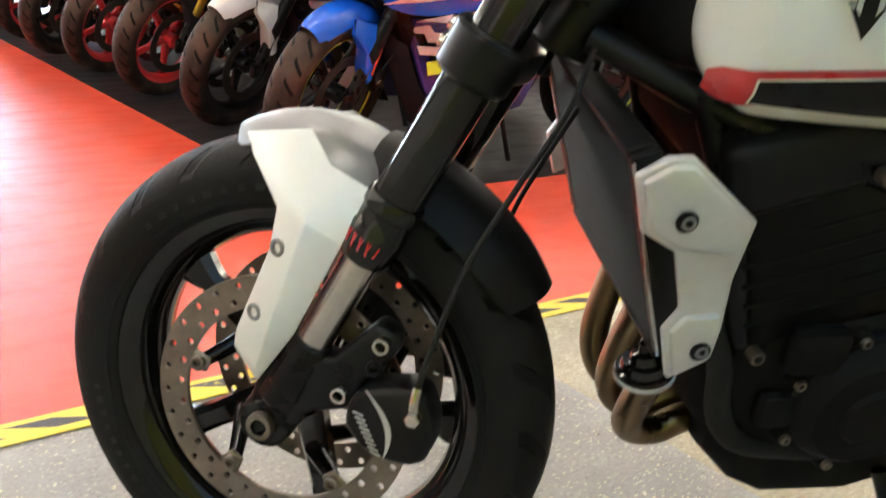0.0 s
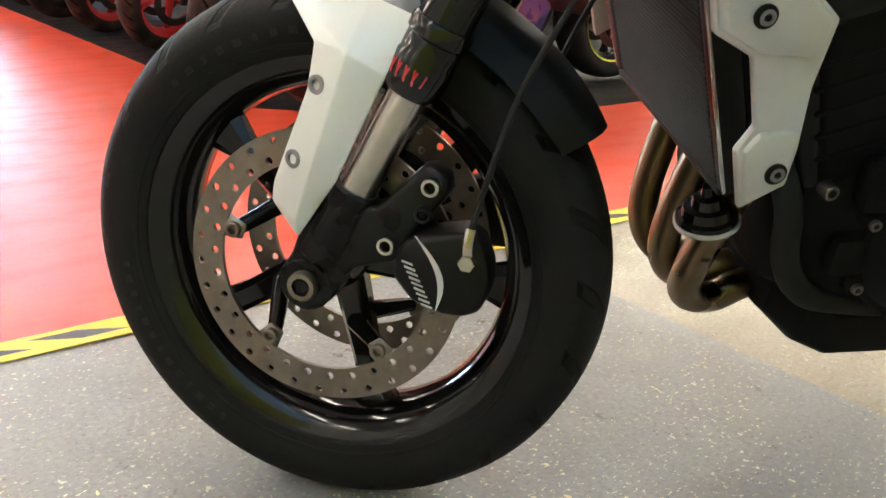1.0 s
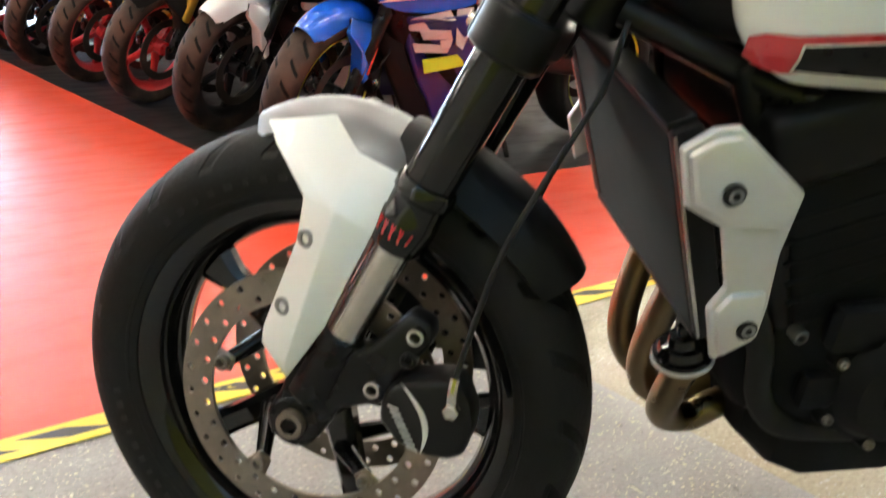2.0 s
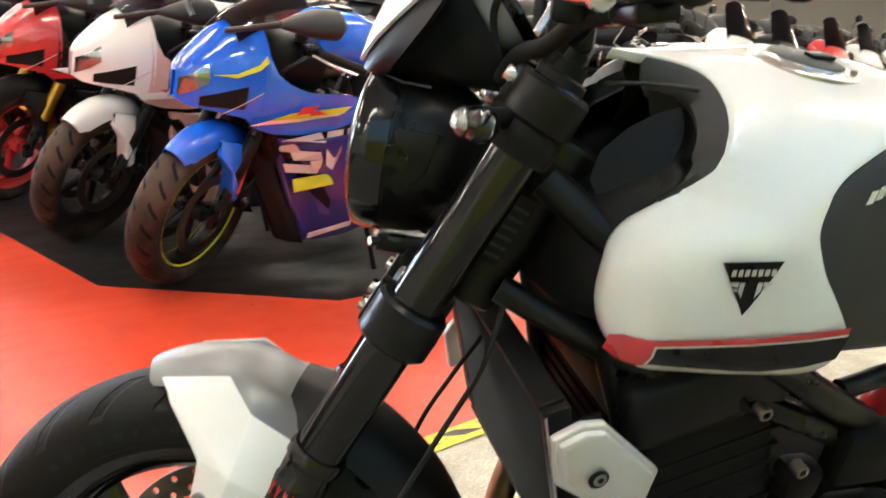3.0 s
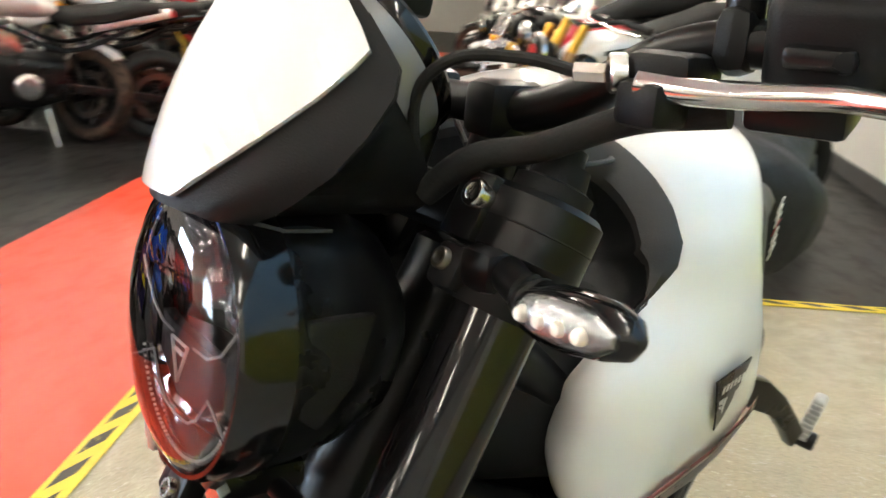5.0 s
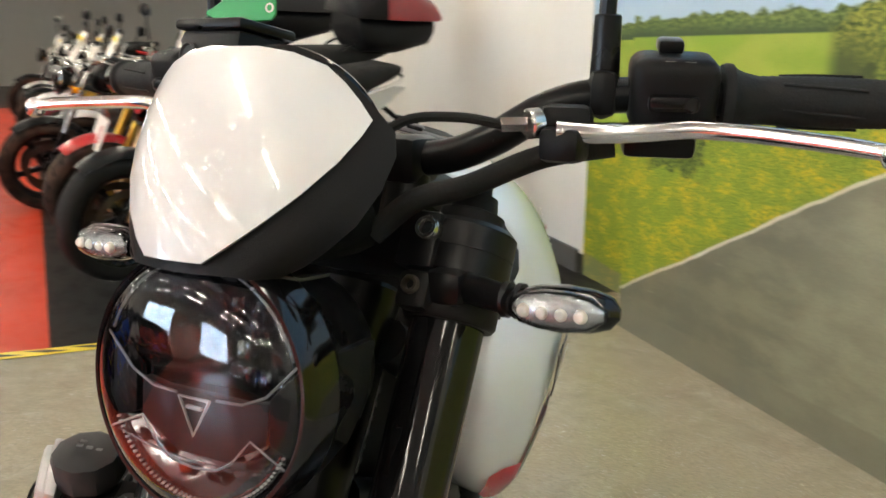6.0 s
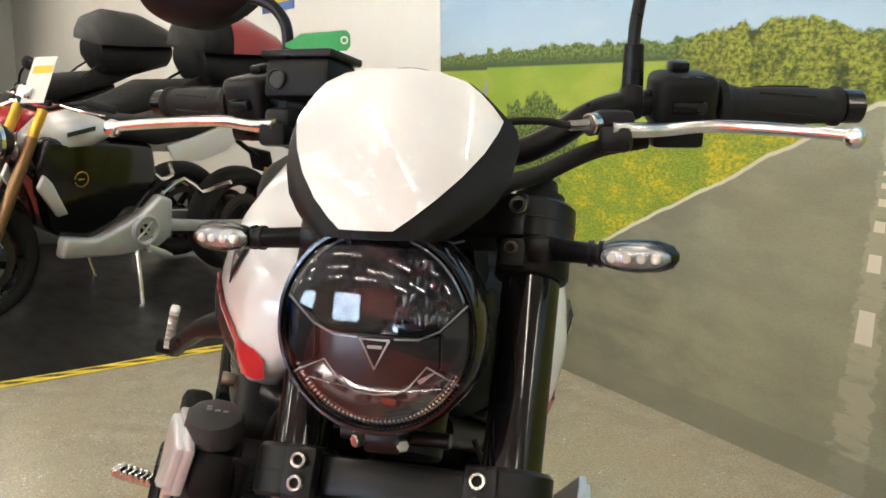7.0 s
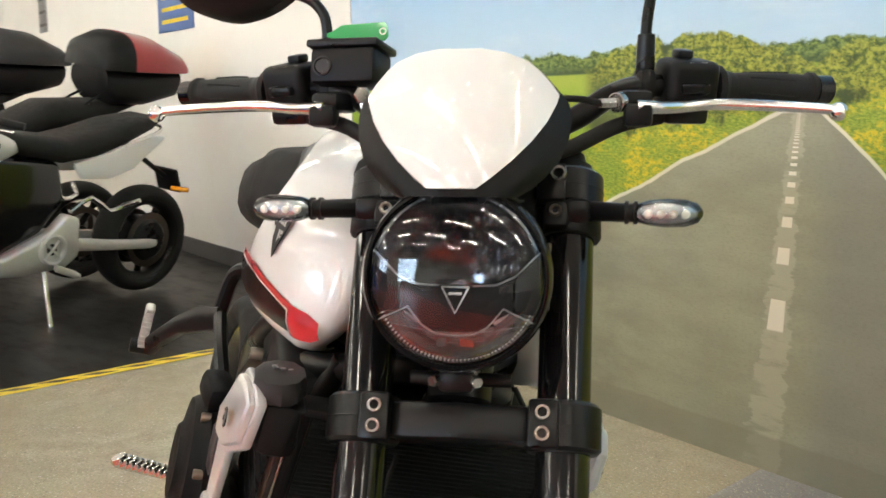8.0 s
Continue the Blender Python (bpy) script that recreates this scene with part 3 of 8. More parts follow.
def tape_strip(length, m):
    bm = bmesh.new()
    steps = int(length / 0.05)
    rows = []
    for i in range(steps + 1):
        x = length * i / steps
        lift = 0.0012 + 0.0012 * noise.noise((x * 9, 1.7, 0))
        w = 0.003 * noise.noise((x * 3, 7.7, 0))
        rows.append([(x, -0.037 + w, 0.0), (x, -0.036 + w, lift), (x, 0.0, lift * 0.8), (x, 0.036 + w, lift), (x, 0.037 + w, 0.0)])
    grid = [[bm.verts.new(p) for p in r] for r in rows]
    for lo, hi in zip(grid, grid[1:]):
        for k in range(4):
            bm.faces.new((lo[k], lo[k + 1], hi[k + 1], hi[k]))
    ob = mesh_object("hazard_tape", bm, "tape")
    ob.matrix_basis = m
    return tagged(ob, "worn yellow and black hazard tape on the floor", "floor tape", "hazard tapes")


tape_strip(7.0, pose(TAPE_X + 0.05 - 7.0, TAPE_Y + 0.027, 0.003))
tape_strip(2.80, pose(TAPE_X + 0.027, TAPE_Y + 0.0, 0.003, 0, 0, -90))

# walls: the printed wall stands 0.25 m before the white one, both turned by 6 degrees
TURN = math.atan(0.105)
WALL_WAY = Vector((-math.cos(TURN), math.sin(TURN), 0))
PRINT_FOOT = Vector((2.55, -2.11, 0))
WALL_M = Matrix.Translation(PRINT_FOOT) @ Matrix(((WALL_WAY.x, math.sin(TURN), 0, 0), (WALL_WAY.y, math.cos(TURN), 0, 0), (0, 0, 1, 0), (0, 0, 0, 1)))
HEIGHT = 3.3


def wall_piece(name, x0, x1, y0, y1, z0, z1, mat, label, category="wall"):
    """In the wall's own axes: x to the viewer's right, y out of the wall into the room."""
    ob = mesh_object(name, block((x0 + x1) / 2, (y0 + y1) / 2, (z0 + z1) / 2, x1 - x0, y1 - y0, z1 - z0, 0), mat, False)
    ob.matrix_basis = WALL_M
    return tagged(ob, label, category, kind="structure")


BACK = -0.247
wall_piece("wall_print", -0.02, 6.0, -0.30, 0.0, 0.0, HEIGHT, "print", "wall covered by a printed landscape with a country road")
wall_piece("wall_print_return", -0.853, -0.025, BACK - 0.2, BACK, 0.0, HEIGHT, "print", "set-back strip of the printed landscape wall")
wall_piece("wall_white", -24.0, -0.857, BACK - 0.2, BACK + 0.002, 0.10, HEIGHT, "wall", "plain white painted showroom wall")
wall_piece("baseboard", -24.0, -0.90, BACK - 0.05, BACK + 0.018, 0.0, 0.115, "skirting", "dark grey skirting below the white wall", "skirting")
wall_piece("wall_south", 6.0, 11.5, -0.30, 0.0, 0.0, HEIGHT, "wall", "plain white wall that goes on past the print")
tagged(slab("wall_east", EAST, EAST + 0.2, SOUTH - 0.5, NORTH, 0, HEIGHT, "wall"), "plain white end wall", "wall", kind="structure")
tagged(slab("wall_west", WEST - 0.2, WEST, SOUTH - 0.5, NORTH, 0, HEIGHT, "wall"), "plain white wall behind the motorcycle", "wall", kind="structure")
tagged(slab("ceiling", WEST, EAST, SOUTH - 0.5, NORTH, HEIGHT, HEIGHT + 0.1, "ceiling"), "pale tiled ceiling", "ceiling", kind="structure")
# the shop front with its windows; the second is unseen, added for the lane's glare
WIN = [(-3.2, -0.8), (1.5, 4.5)]
edges = [WEST] + [v for w in WIN for v in w] + [EAST]
for k in range(0, len(edges), 2):
    tagged(slab("wall_north", edges[k], edges[k + 1], NORTH, NORTH + 0.2, 0, HEIGHT, "wall"), "white pier of the shop front", "wall", kind="structure")
for k, (a, b) in enumerate(WIN):
    tagged(slab("wall_north", a, b, NORTH, NORTH + 0.2, 0, 0.5, "wall"), "white wall below a shop window", "wall", kind="structure")
    tagged(slab("wall_north", a, b, NORTH, NORTH + 0.2, 2.7, HEIGHT, "wall"), "white wall above a shop window", "wall", kind="structure")
    win = thing("window_%d" % (k + 1), pose((a + b) / 2, NORTH + 0.1, 0.5), "tall shop window with a dark frame", "window")
    win["kind"] = "structure"
    w, h = b - a, 2.2
    for x0, x1, z0, z1 in ((-w / 2, -w / 2 + 0.06, 0, h), (w / 2 - 0.06, w / 2, 0, h), (-w / 2 + 0.06, w / 2 - 0.06, 0, 0.06), (-w / 2 + 0.06, w / 2 - 0.06, h - 0.06, h), (-0.03, 0.03, 0.06, h - 0.06)):
        part("window_frame", block((x0 + x1) / 2, 0, (z0 + z1) / 2, x1 - x0, 0.06, z1 - z0, 0.004), "satin", win)
    pane = part("pane", block(0, 0.0, h / 2, w - 0.12, 0.008, h - 0.12, 0), "lens", win, "", None, False)
    pane.visible_shadow = False
tagged(slab("backdrop", WEST, EAST, NORTH + 1.2, NORTH + 1.25, -0.2, HEIGHT + 0.6, "daylight"), "bright daylight outside the shop front", "daylight", kind="structure")


# ceiling battens
def ceiling_batten(m):
    root = thing("ceiling_batten", m, "white fluorescent batten fixed under the ceiling", "ceiling lamp", "ceiling battens")
    part("housing", block(0, 0, -0.03, 1.55, 0.09, 0.06, 0.008), "white_flat", root)
    part("lamp_tube", block(0, 0, -0.078, 1.48, 0.05, 0.03, 0), "lamp", root, "glowing white tube")
    return root


lamp_spots = [(-5.0 + 2.6 * ix, -0.9 + 2.4 * iy) for ix in range(10) for iy in range(5)]
first = ceiling_batten(pose(*lamp_spots[0], HEIGHT))
for x, y in lamp_spots[1:]:
    copy_thing(first, pose(x, y, HEIGHT))


# ---- the white motorcycle ----
# own axes: x ahead, y to its left, z up, the front wheel's foot at the origin; it leans on its side stand with the bars turned right
HEADING, LEAN, STEER, RAKE, AXLE_Z = 153.22, 12.1, 27.5, 24.6, 0.297
BIKE_M = pose(0.0653, 0.0686, 0.0141) @ pose(0, 0, 0, 0, 0, HEADING) @ pose(0, 0, 0, -LEAN)
STEER_AXIS = Vector((-math.sin(radians(RAKE)), 0, math.cos(radians(RAKE))))
STEER_FOOT = Vector((0, 0, AXLE_Z)) - 0.028 * Vector((math.cos(radians(RAKE)), 0, math.sin(radians(RAKE))))
FR = Matrix.Translation(STEER_FOOT) @ Matrix.Rotation(radians(-STEER), 4, STEER_AXIS) @ Matrix.Translation(-STEER_FOOT)
ACROSS = Matrix.Rotation(radians(-90), 4, "X")


def fk(z):
    """Where the fork's axis lies ahead at a height."""
    return -0.041 - (z - 0.39) * 0.4577


def about_axle(y=0.0, cx=0.0, cz=AXLE_Z):
    return Matrix.Translation((cx, y, cz)) @ ACROSS


def both(name, bm, mat, parent, label="", xf=None, **more):
    """A part and its mirror image on the other side."""
    other = mirrored(bm)
    return part(name, bm, mat, parent, label, xf, **more), part(name, other, mat, parent, label, xf, **more)


TYRE = [(0.222, -0.042), (0.226, -0.050), (0.245, -0.0585), (0.262, -0.060), (0.278, -0.055), (0.291, -0.042), (0.299, -0.025), (0.3035, 0.0), (0.299, 0.025), (0.291, 0.042), (0.278, 0.055), (0.262, 0.060), (0.245, 0.0585), (0.226, 0.050), (0.222, 0.042), (0.218, 0.0)]
RIM = [(0.226, -0.048), (0.229, -0.046), (0.227, -0.042), (0.214, -0.038), (0.205, -0.024), (0.200, 0.0), (0.205, 0.024), (0.214, 0.038), (0.227, 0.042), (0.229, 0.046), (0.226, 0.048), (0.217, 0.046), (0.206, 0.040), (0.194, 0.026), (0.189, 0.0), (0.194, -0.026), (0.206, -0.040), (0.217, -0.046)]


def spoke_set(count, start, r_in, r_out, wide_in, wide_out, half, m):
    """Flat cast spokes about z."""
    bms = []
    for k in range(count):
        a = radians(start + 360 * k / count)
        bm = bmesh.new()
        rows = []
        for i in range(6):
            t = i / 5
            r = r_in + (r_out - r_in) * t
            w = wide_in + (wide_out - wide_in) * t + 0.022 * max(0, t - 0.75) ** 1.2 * 4
            h = half * (1.0 - 0.35 * t)
            rows.append([bm.verts.new((r, s * w * f, g * h)) for s, f, g in ((-1, 1, -0.45), (-1, 0.55, -1), (1, 0.55, -1), (1, 1, -0.45), (1, 1, 0.45), (1, 0.55, 1), (-1, 0.55, 1), (-1, 1, 0.45))])
        for lo, hi in zip(rows, rows[1:]):
            for j in range(8):
                bm.faces.new((lo[j], lo[(j + 1) % 8], hi[(j + 1) % 8], hi[j]))
        bm.faces.new(rows[0][::-1])
        bm.faces.new(rows[-1])
        bm.transform(m @ Matrix.Rotation(a, 4, "Z"))
        bms.append(bm)
    return join(*bms)


def brake_disc(y, parent, xf, cx=0.0, cz=AXLE_Z, outer=0.155, start=15.0):
    m = about_axle(y - 0.0025, cx, cz)
    ring = perforated_ring(0.119, outer, 2, 30, 0.0043, 0.005, m)
    disc = part("brake_disc", ring, "disc", parent, "drilled brown-grey steel brake disc", xf, angle=25)
    for k in range(5):
        a = radians(start + 72 * k)
        lug = rod((0.098, 0, 0.0028), (0.124, 0, 0.0028), 0.0095, 0.015, 14)
        bmesh.ops.scale(lug, vec=(1, 1, 0.28), verts=lug.verts)
        lug.transform(m @ Matrix.Rotation(-a, 4, "Z"))
        part("disc_lug", lug, "disc", disc, "", xf)
        side = 1 if y > 0 else -1
        c = (cx + 0.109 * math.cos(a), y + side * 0.004, cz + 0.109 * math.sin(a))
        part("disc_bolt", bolt(c, (0, side, 0), 0.0088, 0.004), "disc", disc, "", xf)
        arm = rod((0.084 * math.cos(radians(24)), -0.084 * math.sin(radians(24)), -side * 0.050), (0.107, 0, -side * 0.003), 0.012, 0.0085, 12)
        arm.transform(m @ Matrix.Rotation(-a, 4, "Z"))
        part("disc_carrier_arm", arm, "gloss", disc, "", xf)
    return disc


M["tyre"] = tyre_rubber("front_tyre_rubber", 0.0, AXLE_Z, 0.12)


def hero_bike():
    bike = thing("motorcycle", BIKE_M, "white naked motorcycle with black frame leaning on its stand", "motorcycle")
    # front wheel
    hub = lathe([(0.0, -0.062), (0.026, -0.062), (0.030, -0.04), (0.036, -0.03), (0.036, 0.03), (0.030, 0.04), (0.026, 0.062), (0.0, 0.062)], 28, about_axle())
    rim = join(lathe(RIM, 72, about_axle(), True), hub)
    wheel = part("front_wheel", rim, "gloss", bike, "gloss black five-spoke cast wheel", FR)
    for k in range(5):
        part("spoke", spoke_set(1, -39 + 72 * k, 0.03, 0.196, 0.020, 0.013, 0.020, about_axle()), "gloss", wheel, "", FR)
    part("tyre", lathe(TYRE, 96, about_axle(), True), "tyre", wheel, "black road tyre with slanted grooves", Matrix()).matrix_basis = FR
    for side in (1, -1):
        brake_disc(0.066 * side, wheel, FR)
    for k in range(2):
        part("rim_label", prism([(-0.012 + 0.028 * k, AXLE_Z - 0.2085), (0.004 + 0.028 * k, AXLE_Z - 0.2085), (0.004 + 0.028 * k, AXLE_Z - 0.2005), (-0.012 + 0.028 * k, AXLE_Z - 0.2005)], 0.0335, 0.0345, 0), "grey_plastic", wheel, "", FR)
    for k in range(26):
        a = radians(-150 + (4.2 if k < 13 else 5.0) * k + (0 if k < 13 else 40))
        tall = 0.012 if k < 13 else 0.008
        mark = block(0, 0, 0, 0.0055 + 0.002 * (k % 3), tall, 0.0010, 0)
        mark.transform(about_axle(0.0592) @ Matrix.Rotation(-a, 4, "Z") @ Matrix.Translation((0, -0.252, 0)) @ pose(0, 0, 0, 4, 0, 0))
        part("sidewall_mark", mark, "rubber", wheel, "", FR, smooth=False)
    part("axle", join(rod((0, -0.118, AXLE_Z), (0, 0.118, AXLE_Z), 0.012), lathe([(0.0, 0.006), (0.0095, 0.006), (0.0098, 0.015), (0.0145, 0.015), (0.0160, 0.012), (0.0160, 0.0)], 24, about_axle(0.112))), "disc", wheel, "steel axle with a hexagon socket", FR)
    part("axle_socket", lathe([(0.0, 0.0102), (0.0096, 0.0102), (0.0096, 0.0146)], 6, about_axle(0.113)), "satin", wheel, "", FR)

    # fork legs
    for s in (1, -1):
        y = 0.100 * s
        foot = prism([(0.026, 0.315), (0.018, 0.325), (-0.004, 0.40), (-0.050, 0.392), (-0.074, 0.392), (-0.118, 0.442), (-0.142, 0.432), (-0.143, 0.412), (-0.112, 0.372), (-0.104, 0.345), (-0.090, 0.335), (-0.050, 0.322), (-0.028, 0.282), (-0.012, 0.268), (0.010, 0.268), (0.027, 0.285)], y - 0.021, y + 0.015, 0.007, 3)
        leg = part("fork_leg", join(foot, rod((fk(0.325), y, 0.325), (fk(0.405), y, 0.405), 0.026, 0.025, 24), lathe([(0.030, -0.022), (0.030, 0.012), (0.026, 0.017), (0.0, 0.017)], 28, about_axle(y))), "satin", bike, "satin black fork leg with bright inner tube", FR)
        part("inner_tube", rod((fk(0.385), y, 0.385), (fk(0.56), y, 0.56), 0.0205, None, 32), "fork", leg, "bright ground steel tube", FR)
        part("outer_tube", rod((fk(0.508), y, 0.508), (fk(0.965), y, 0.965), 0.0262, 0.0268, 32), "fork_black", leg, "glossy black outer tube", FR)
        seal = Matrix.Translation((fk(0.512), y, 0.512)) @ pose(0, 0, 0, 0, -RAKE, 0)
        part("dust_seal", lathe([(0.021, -0.006), (0.027, -0.006), (0.030, 0.0), (0.030, 0.030), (0.0285, 0.033), (0.0285, 0.05), (0.031, 0.053), (0.031, 0.064), (0.029, 0.068), (0.027, 0.068)], 32, seal), "gloss", leg, "glossy seal collar", FR)
        for k in range(10):
            a = radians((74 - 8.6 * (k - 4.5)) * s)
            bar = block(0.0303, 0, 0.016, 0.0012, 0.0018, 0.015 if k % 2 else 0.012, 0)
            bar.transform(seal @ Matrix.Rotation(a, 4, "Z") @ pose(0, 0, 0, 14 if k % 2 else -6, 0, 0))
            part("red_mark", bar, "red", leg, "red printed mark", FR, smooth=False)
        part("fork_cap", lathe([(0.0, 0.034), (0.010, 0.034), (0.011, 0.024), (0.016, 0.024), (0.018, 0.012), (0.024, 0.010), (0.0245, 0.0)], 24, Matrix.Translation((fk(0.963), y, 0.963)) @ STEER_AXIS.to_track_quat("Z", "Y").to_matrix().to_4x4()), "black", leg, "", FR)

    # triple clamps: plates square to the steering axis
    for name, zc, high, r, bolts, by in (("lower_yoke", 0.719, 0.048, 0.0375, (0.0095, -0.0105), 0.081), ("top_yoke", 0.944, 0.042, 0.036, (0.0065,), 0.0895)):
        m = Matrix.Translation((fk(zc), 0, zc)) @ STEER_AXIS.to_track_quat("Z", "Y").to_matrix().to_4x4()
        shapes = []
        for s in (1, -1):
            shapes.append(lathe([(0.0265, -high / 2), (r - 0.004, -high / 2), (r, -high / 2 + 0.004), (r, high / 2 - 0.004), (r - 0.004, high / 2), (0.0265, high / 2)], 32, Matrix.Translation((fk(zc), 0.1 * s, zc)) @ STEER_AXIS.to_track_quat("Z", "Y").to_matrix().to_4x4()))
            lug = block(0.031, 0.082 * s, 0, 0.020, 0.030, high * 0.98, 0.004)
            lug.transform(Matrix.Translation((fk(zc), 0, zc)) @ pose(0, 0, 0, 0, -RAKE, 0))
            shapes.append(lug)
        bridge = prism([(-0.10, 0.014), (-0.06, 0.026), (0.0, 0.032), (0.06, 0.026), (0.10, 0.014), (0.10, -0.030), (0.05, -0.034), (0.0, -0.040), (-0.05, -0.034), (-0.10, -0.030)], -high * 0.38, high * 0.38, 0.006)
        bridge.transform(Matrix.Translation((fk(zc), 0, zc)) @ pose(0, 0, 0, 0, -RAKE, 0) @ Matrix(((0, 0, 1, 0), (1, 0, 0, 0), (0, 1, 0, 0), (0, 0, 0, 1))))
        yoke = part(name, join(*shapes, bridge), "satin", bike, "satin black fork clamp", FR)
        for s in (1, -1):
            for dz in bolts:
                at = Matrix.Translation((fk(zc), 0, zc)) @ pose(0, 0, 0, 0, -RAKE, 0) @ Vector((0.041, by * s, dz))
                part("pinch_bolt", bolt(at, (math.cos(radians(RAKE)), 0, math.sin(radians(RAKE))), 0.0078 if name == "lower_yoke" else 0.0088, 0.006), "fork", yoke, "", FR)

        for s in (1, -1):
            # the split of the clamp
            line = lathe([(r + 0.0003, -0.0006), (r + 0.0006, 0.0), (r + 0.0003, 0.0006)], 32, Matrix.Translation((fk(zc), 0.1 * s, zc)) @ STEER_AXIS.to_track_quat("Z", "Y").to_matrix().to_4x4())
            part("clamp_split", line, "black", yoke, "", FR)
    for s in (1, -1):
        ring_m = Matrix.Translation((fk(0.911), 0.1 * s, 0.911)) @ pose(0, 0, 0, 0, -RAKE, 0)
        clamp = join(lathe([(0.0265, -0.015), (0.032, -0.015), (0.034, -0.012), (0.034, 0.012), (0.032, 0.015), (0.0265, 0.015)], 32, ring_m))
        ear = block(0.033, -0.012 * s, 0.0, 0.020, 0.026, 0.028, 0.006)
        ear.transform(ring_m)
        holder = part("indicator_clamp", join(clamp, ear), "black", bike, "black indicator clamp round the fork", FR)
        at = ring_m @ Vector((0.0425, -0.0125 * s, 0.002))
        part("clamp_bolt", bolt(at, (math.cos(radians(RAKE)), 0, math.sin(radians(RAKE))), 0.0066, 0.005), "disc", holder, "", FR)

    # front mudguard: white cheeks, grey crown, black tail
    rows = []
    for i in range(21):
        t = i / 20
        a = radians(73 + 37 * t)
        half = 0.030 + 0.052 * min(1, t * 1.6) ** 0.8
        peak = 0.311 + 0.0185 * math.sin(math.pi * min(1, 0.08 + t * 0.95)) ** 0.8
        rows.append([((peak - (0.024 + 0.02 * t) * abs(k / 6) ** 2.6) * math.cos(a), half * k / 6, AXLE_Z + (peak - (0.024 + 0.02 * t) * abs(k / 6) ** 2.6 - (0.004 if abs(k) == 2 and t > 0.4 else 0)) * math.sin(a)) for k in range(-6, 7)])
    guard = part("front_mudguard", sheet(rows, 0.003), "fender", bike, "silver-grey mudguard crown over the tyre", FR)
    part("mudguard_tail", fender_arc(0, AXLE_Z, 0.318, 0.072, 104, 147, 0.010, 0.003, 18, 0.03), "black", guard, "black plastic rear mudguard", FR)
    cage = {"a": (0.061, 0.057, 0.602), "b": (0.040, 0.078, 0.585), "c": (-0.003, 0.110, 0.543), "d": (-0.001, 0.118, 0.502), "e": (0.033, 0.117, 0.404), "f": (0.036, 0.114, 0.384), "g": (0.007, 0.116, 0.350), "h": (-0.032, 0.120, 0.414), "i": (-0.076, 0.118, 0.519), "j": (-0.100, 0.102, 0.575), "k": (-0.046, 0.082, 0.588), "l": (-0.014, 0.060, 0.617), "r": (-0.042, 0.131, 0.540), "s": (-0.018, 0.133, 0.450), "t": (0.005, 0.125, 0.372)}
    bm = bmesh.new()
    v = {k: bm.verts.new(p) for k, p in cage.items()}
    for f in ("abcr", "arkl", "krij", "cdr", "desr", "efts", "fgt", "rshi", "stgh"):
        bm.faces.new([v[c] for c in f])
    bmesh.ops.recalc_face_normals(bm, faces=bm.faces)
    bmesh.ops.solidify(bm, geom=bm.faces[:], thickness=-0.004)
    bmesh.ops.bevel(bm, geom=bm.edges[:], offset=0.0022, segments=3, profile=0.5, affect="EDGES")
    for cheek in both("mudguard_cheek", bm, "white_flat", guard, "white moulded fork cover", FR, angle=28):
        s = 1 if cheek.name == "mudguard_cheek" else -1
        for x, z in ((-0.012, 0.507), (0.010, 0.432)):
            part("cover_bolt", bolt((x, 0.1255 * s, z), (0.3, s, 0), 0.0095, 0.004), "fender", cheek, "", FR)

    # brake calipers and hoses
    for s in (1, -1):
        y0, y1 = sorted((0.082 * s, 0.132 * s))
        shell = prism([(-0.099, 0.352), (-0.108, 0.368), (-0.123, 0.376), (-0.162, 0.386), (-0.180, 0.380), (-0.192, 0.352), (-0.194, 0.330), (-0.188, 0.306), (-0.172, 0.298), (-0.150, 0.297), (-0.118, 0.306), (-0.098, 0.328)], y0, y1, 0.008, 3)
        cal = part("brake_caliper", shell, "satin", bike, "satin black brake caliper with silver crescent", FR)
        lip = 0.1325 * s
        arc = []
        for k in range(9):
            t = k / 8
            arc.append((-0.119 - 0.011 * math.sin(math.pi * t) - 0.026 * t, 0.376 - 0.074 * t))
        back = [(x - 0.006 * math.sin(math.pi * (8 - k) / 8) - 0.0005, z) for k, (x, z) in enumerate(arc[::-1])]
        part("crescent", prism(arc + back, lip - 0.0006, lip + 0.0008, 0), "silver", cal, "silver crescent print", FR, smooth=False)
        for k in range(9):
            z, x = 0.349 - 0.0052 * k, -0.1075 - 0.0028 * k
            part("caliper_mark", prism([(x, z), (x - 0.0115, z - 0.0026), (x - 0.0118, z - (0.0048 if k % 2 else 0.0042)), (x - 0.0004, z - 0.0019)], lip - 0.0006, lip + 0.0006, 0), "silver", cal, "", FR, smooth=False)
        for x, z in ((-0.128, 0.422), (-0.087, 0.356)):
            part("caliper_bolt", bolt((x, 0.117 * s, z), (0, s, 0), 0.0098, 0.008), "fork", cal, "", FR)
        part("pad_pin", bolt((-0.121, 0.112 * s, 0.392), (0, s, 0), 0.009, 0.006), "satin", cal, "", FR)
        part("banjo_bolt", join(rod((-0.174, 0.120 * s, 0.360), (-0.174, 0.146 * s, 0.360), 0.0085, None, 6), tube([(-0.174, 0.137 * s, 0.360), (-0.173, 0.138 * s, 0.376), (-0.174, 0.134 * s, 0.392)], 0.0055, 10, 3)), "fork", cal, "bright hose union", FR)
        part("brake_hose", tube([(-0.174, 0.134 * s, 0.390), (-0.182, 0.132 * s, 0.43), (-0.204, 0.120 * s, 0.52), (-0.238, 0.100 * s, 0.60), (-0.272, 0.075 * s, 0.675), (-0.285, 0.045 * s, 0.735)], 0.0030, 10), "rubber", cal, "black rubber hose", FR)

    # head lamp
    ly, lz, lx = 0.002, 0.8755, -0.127
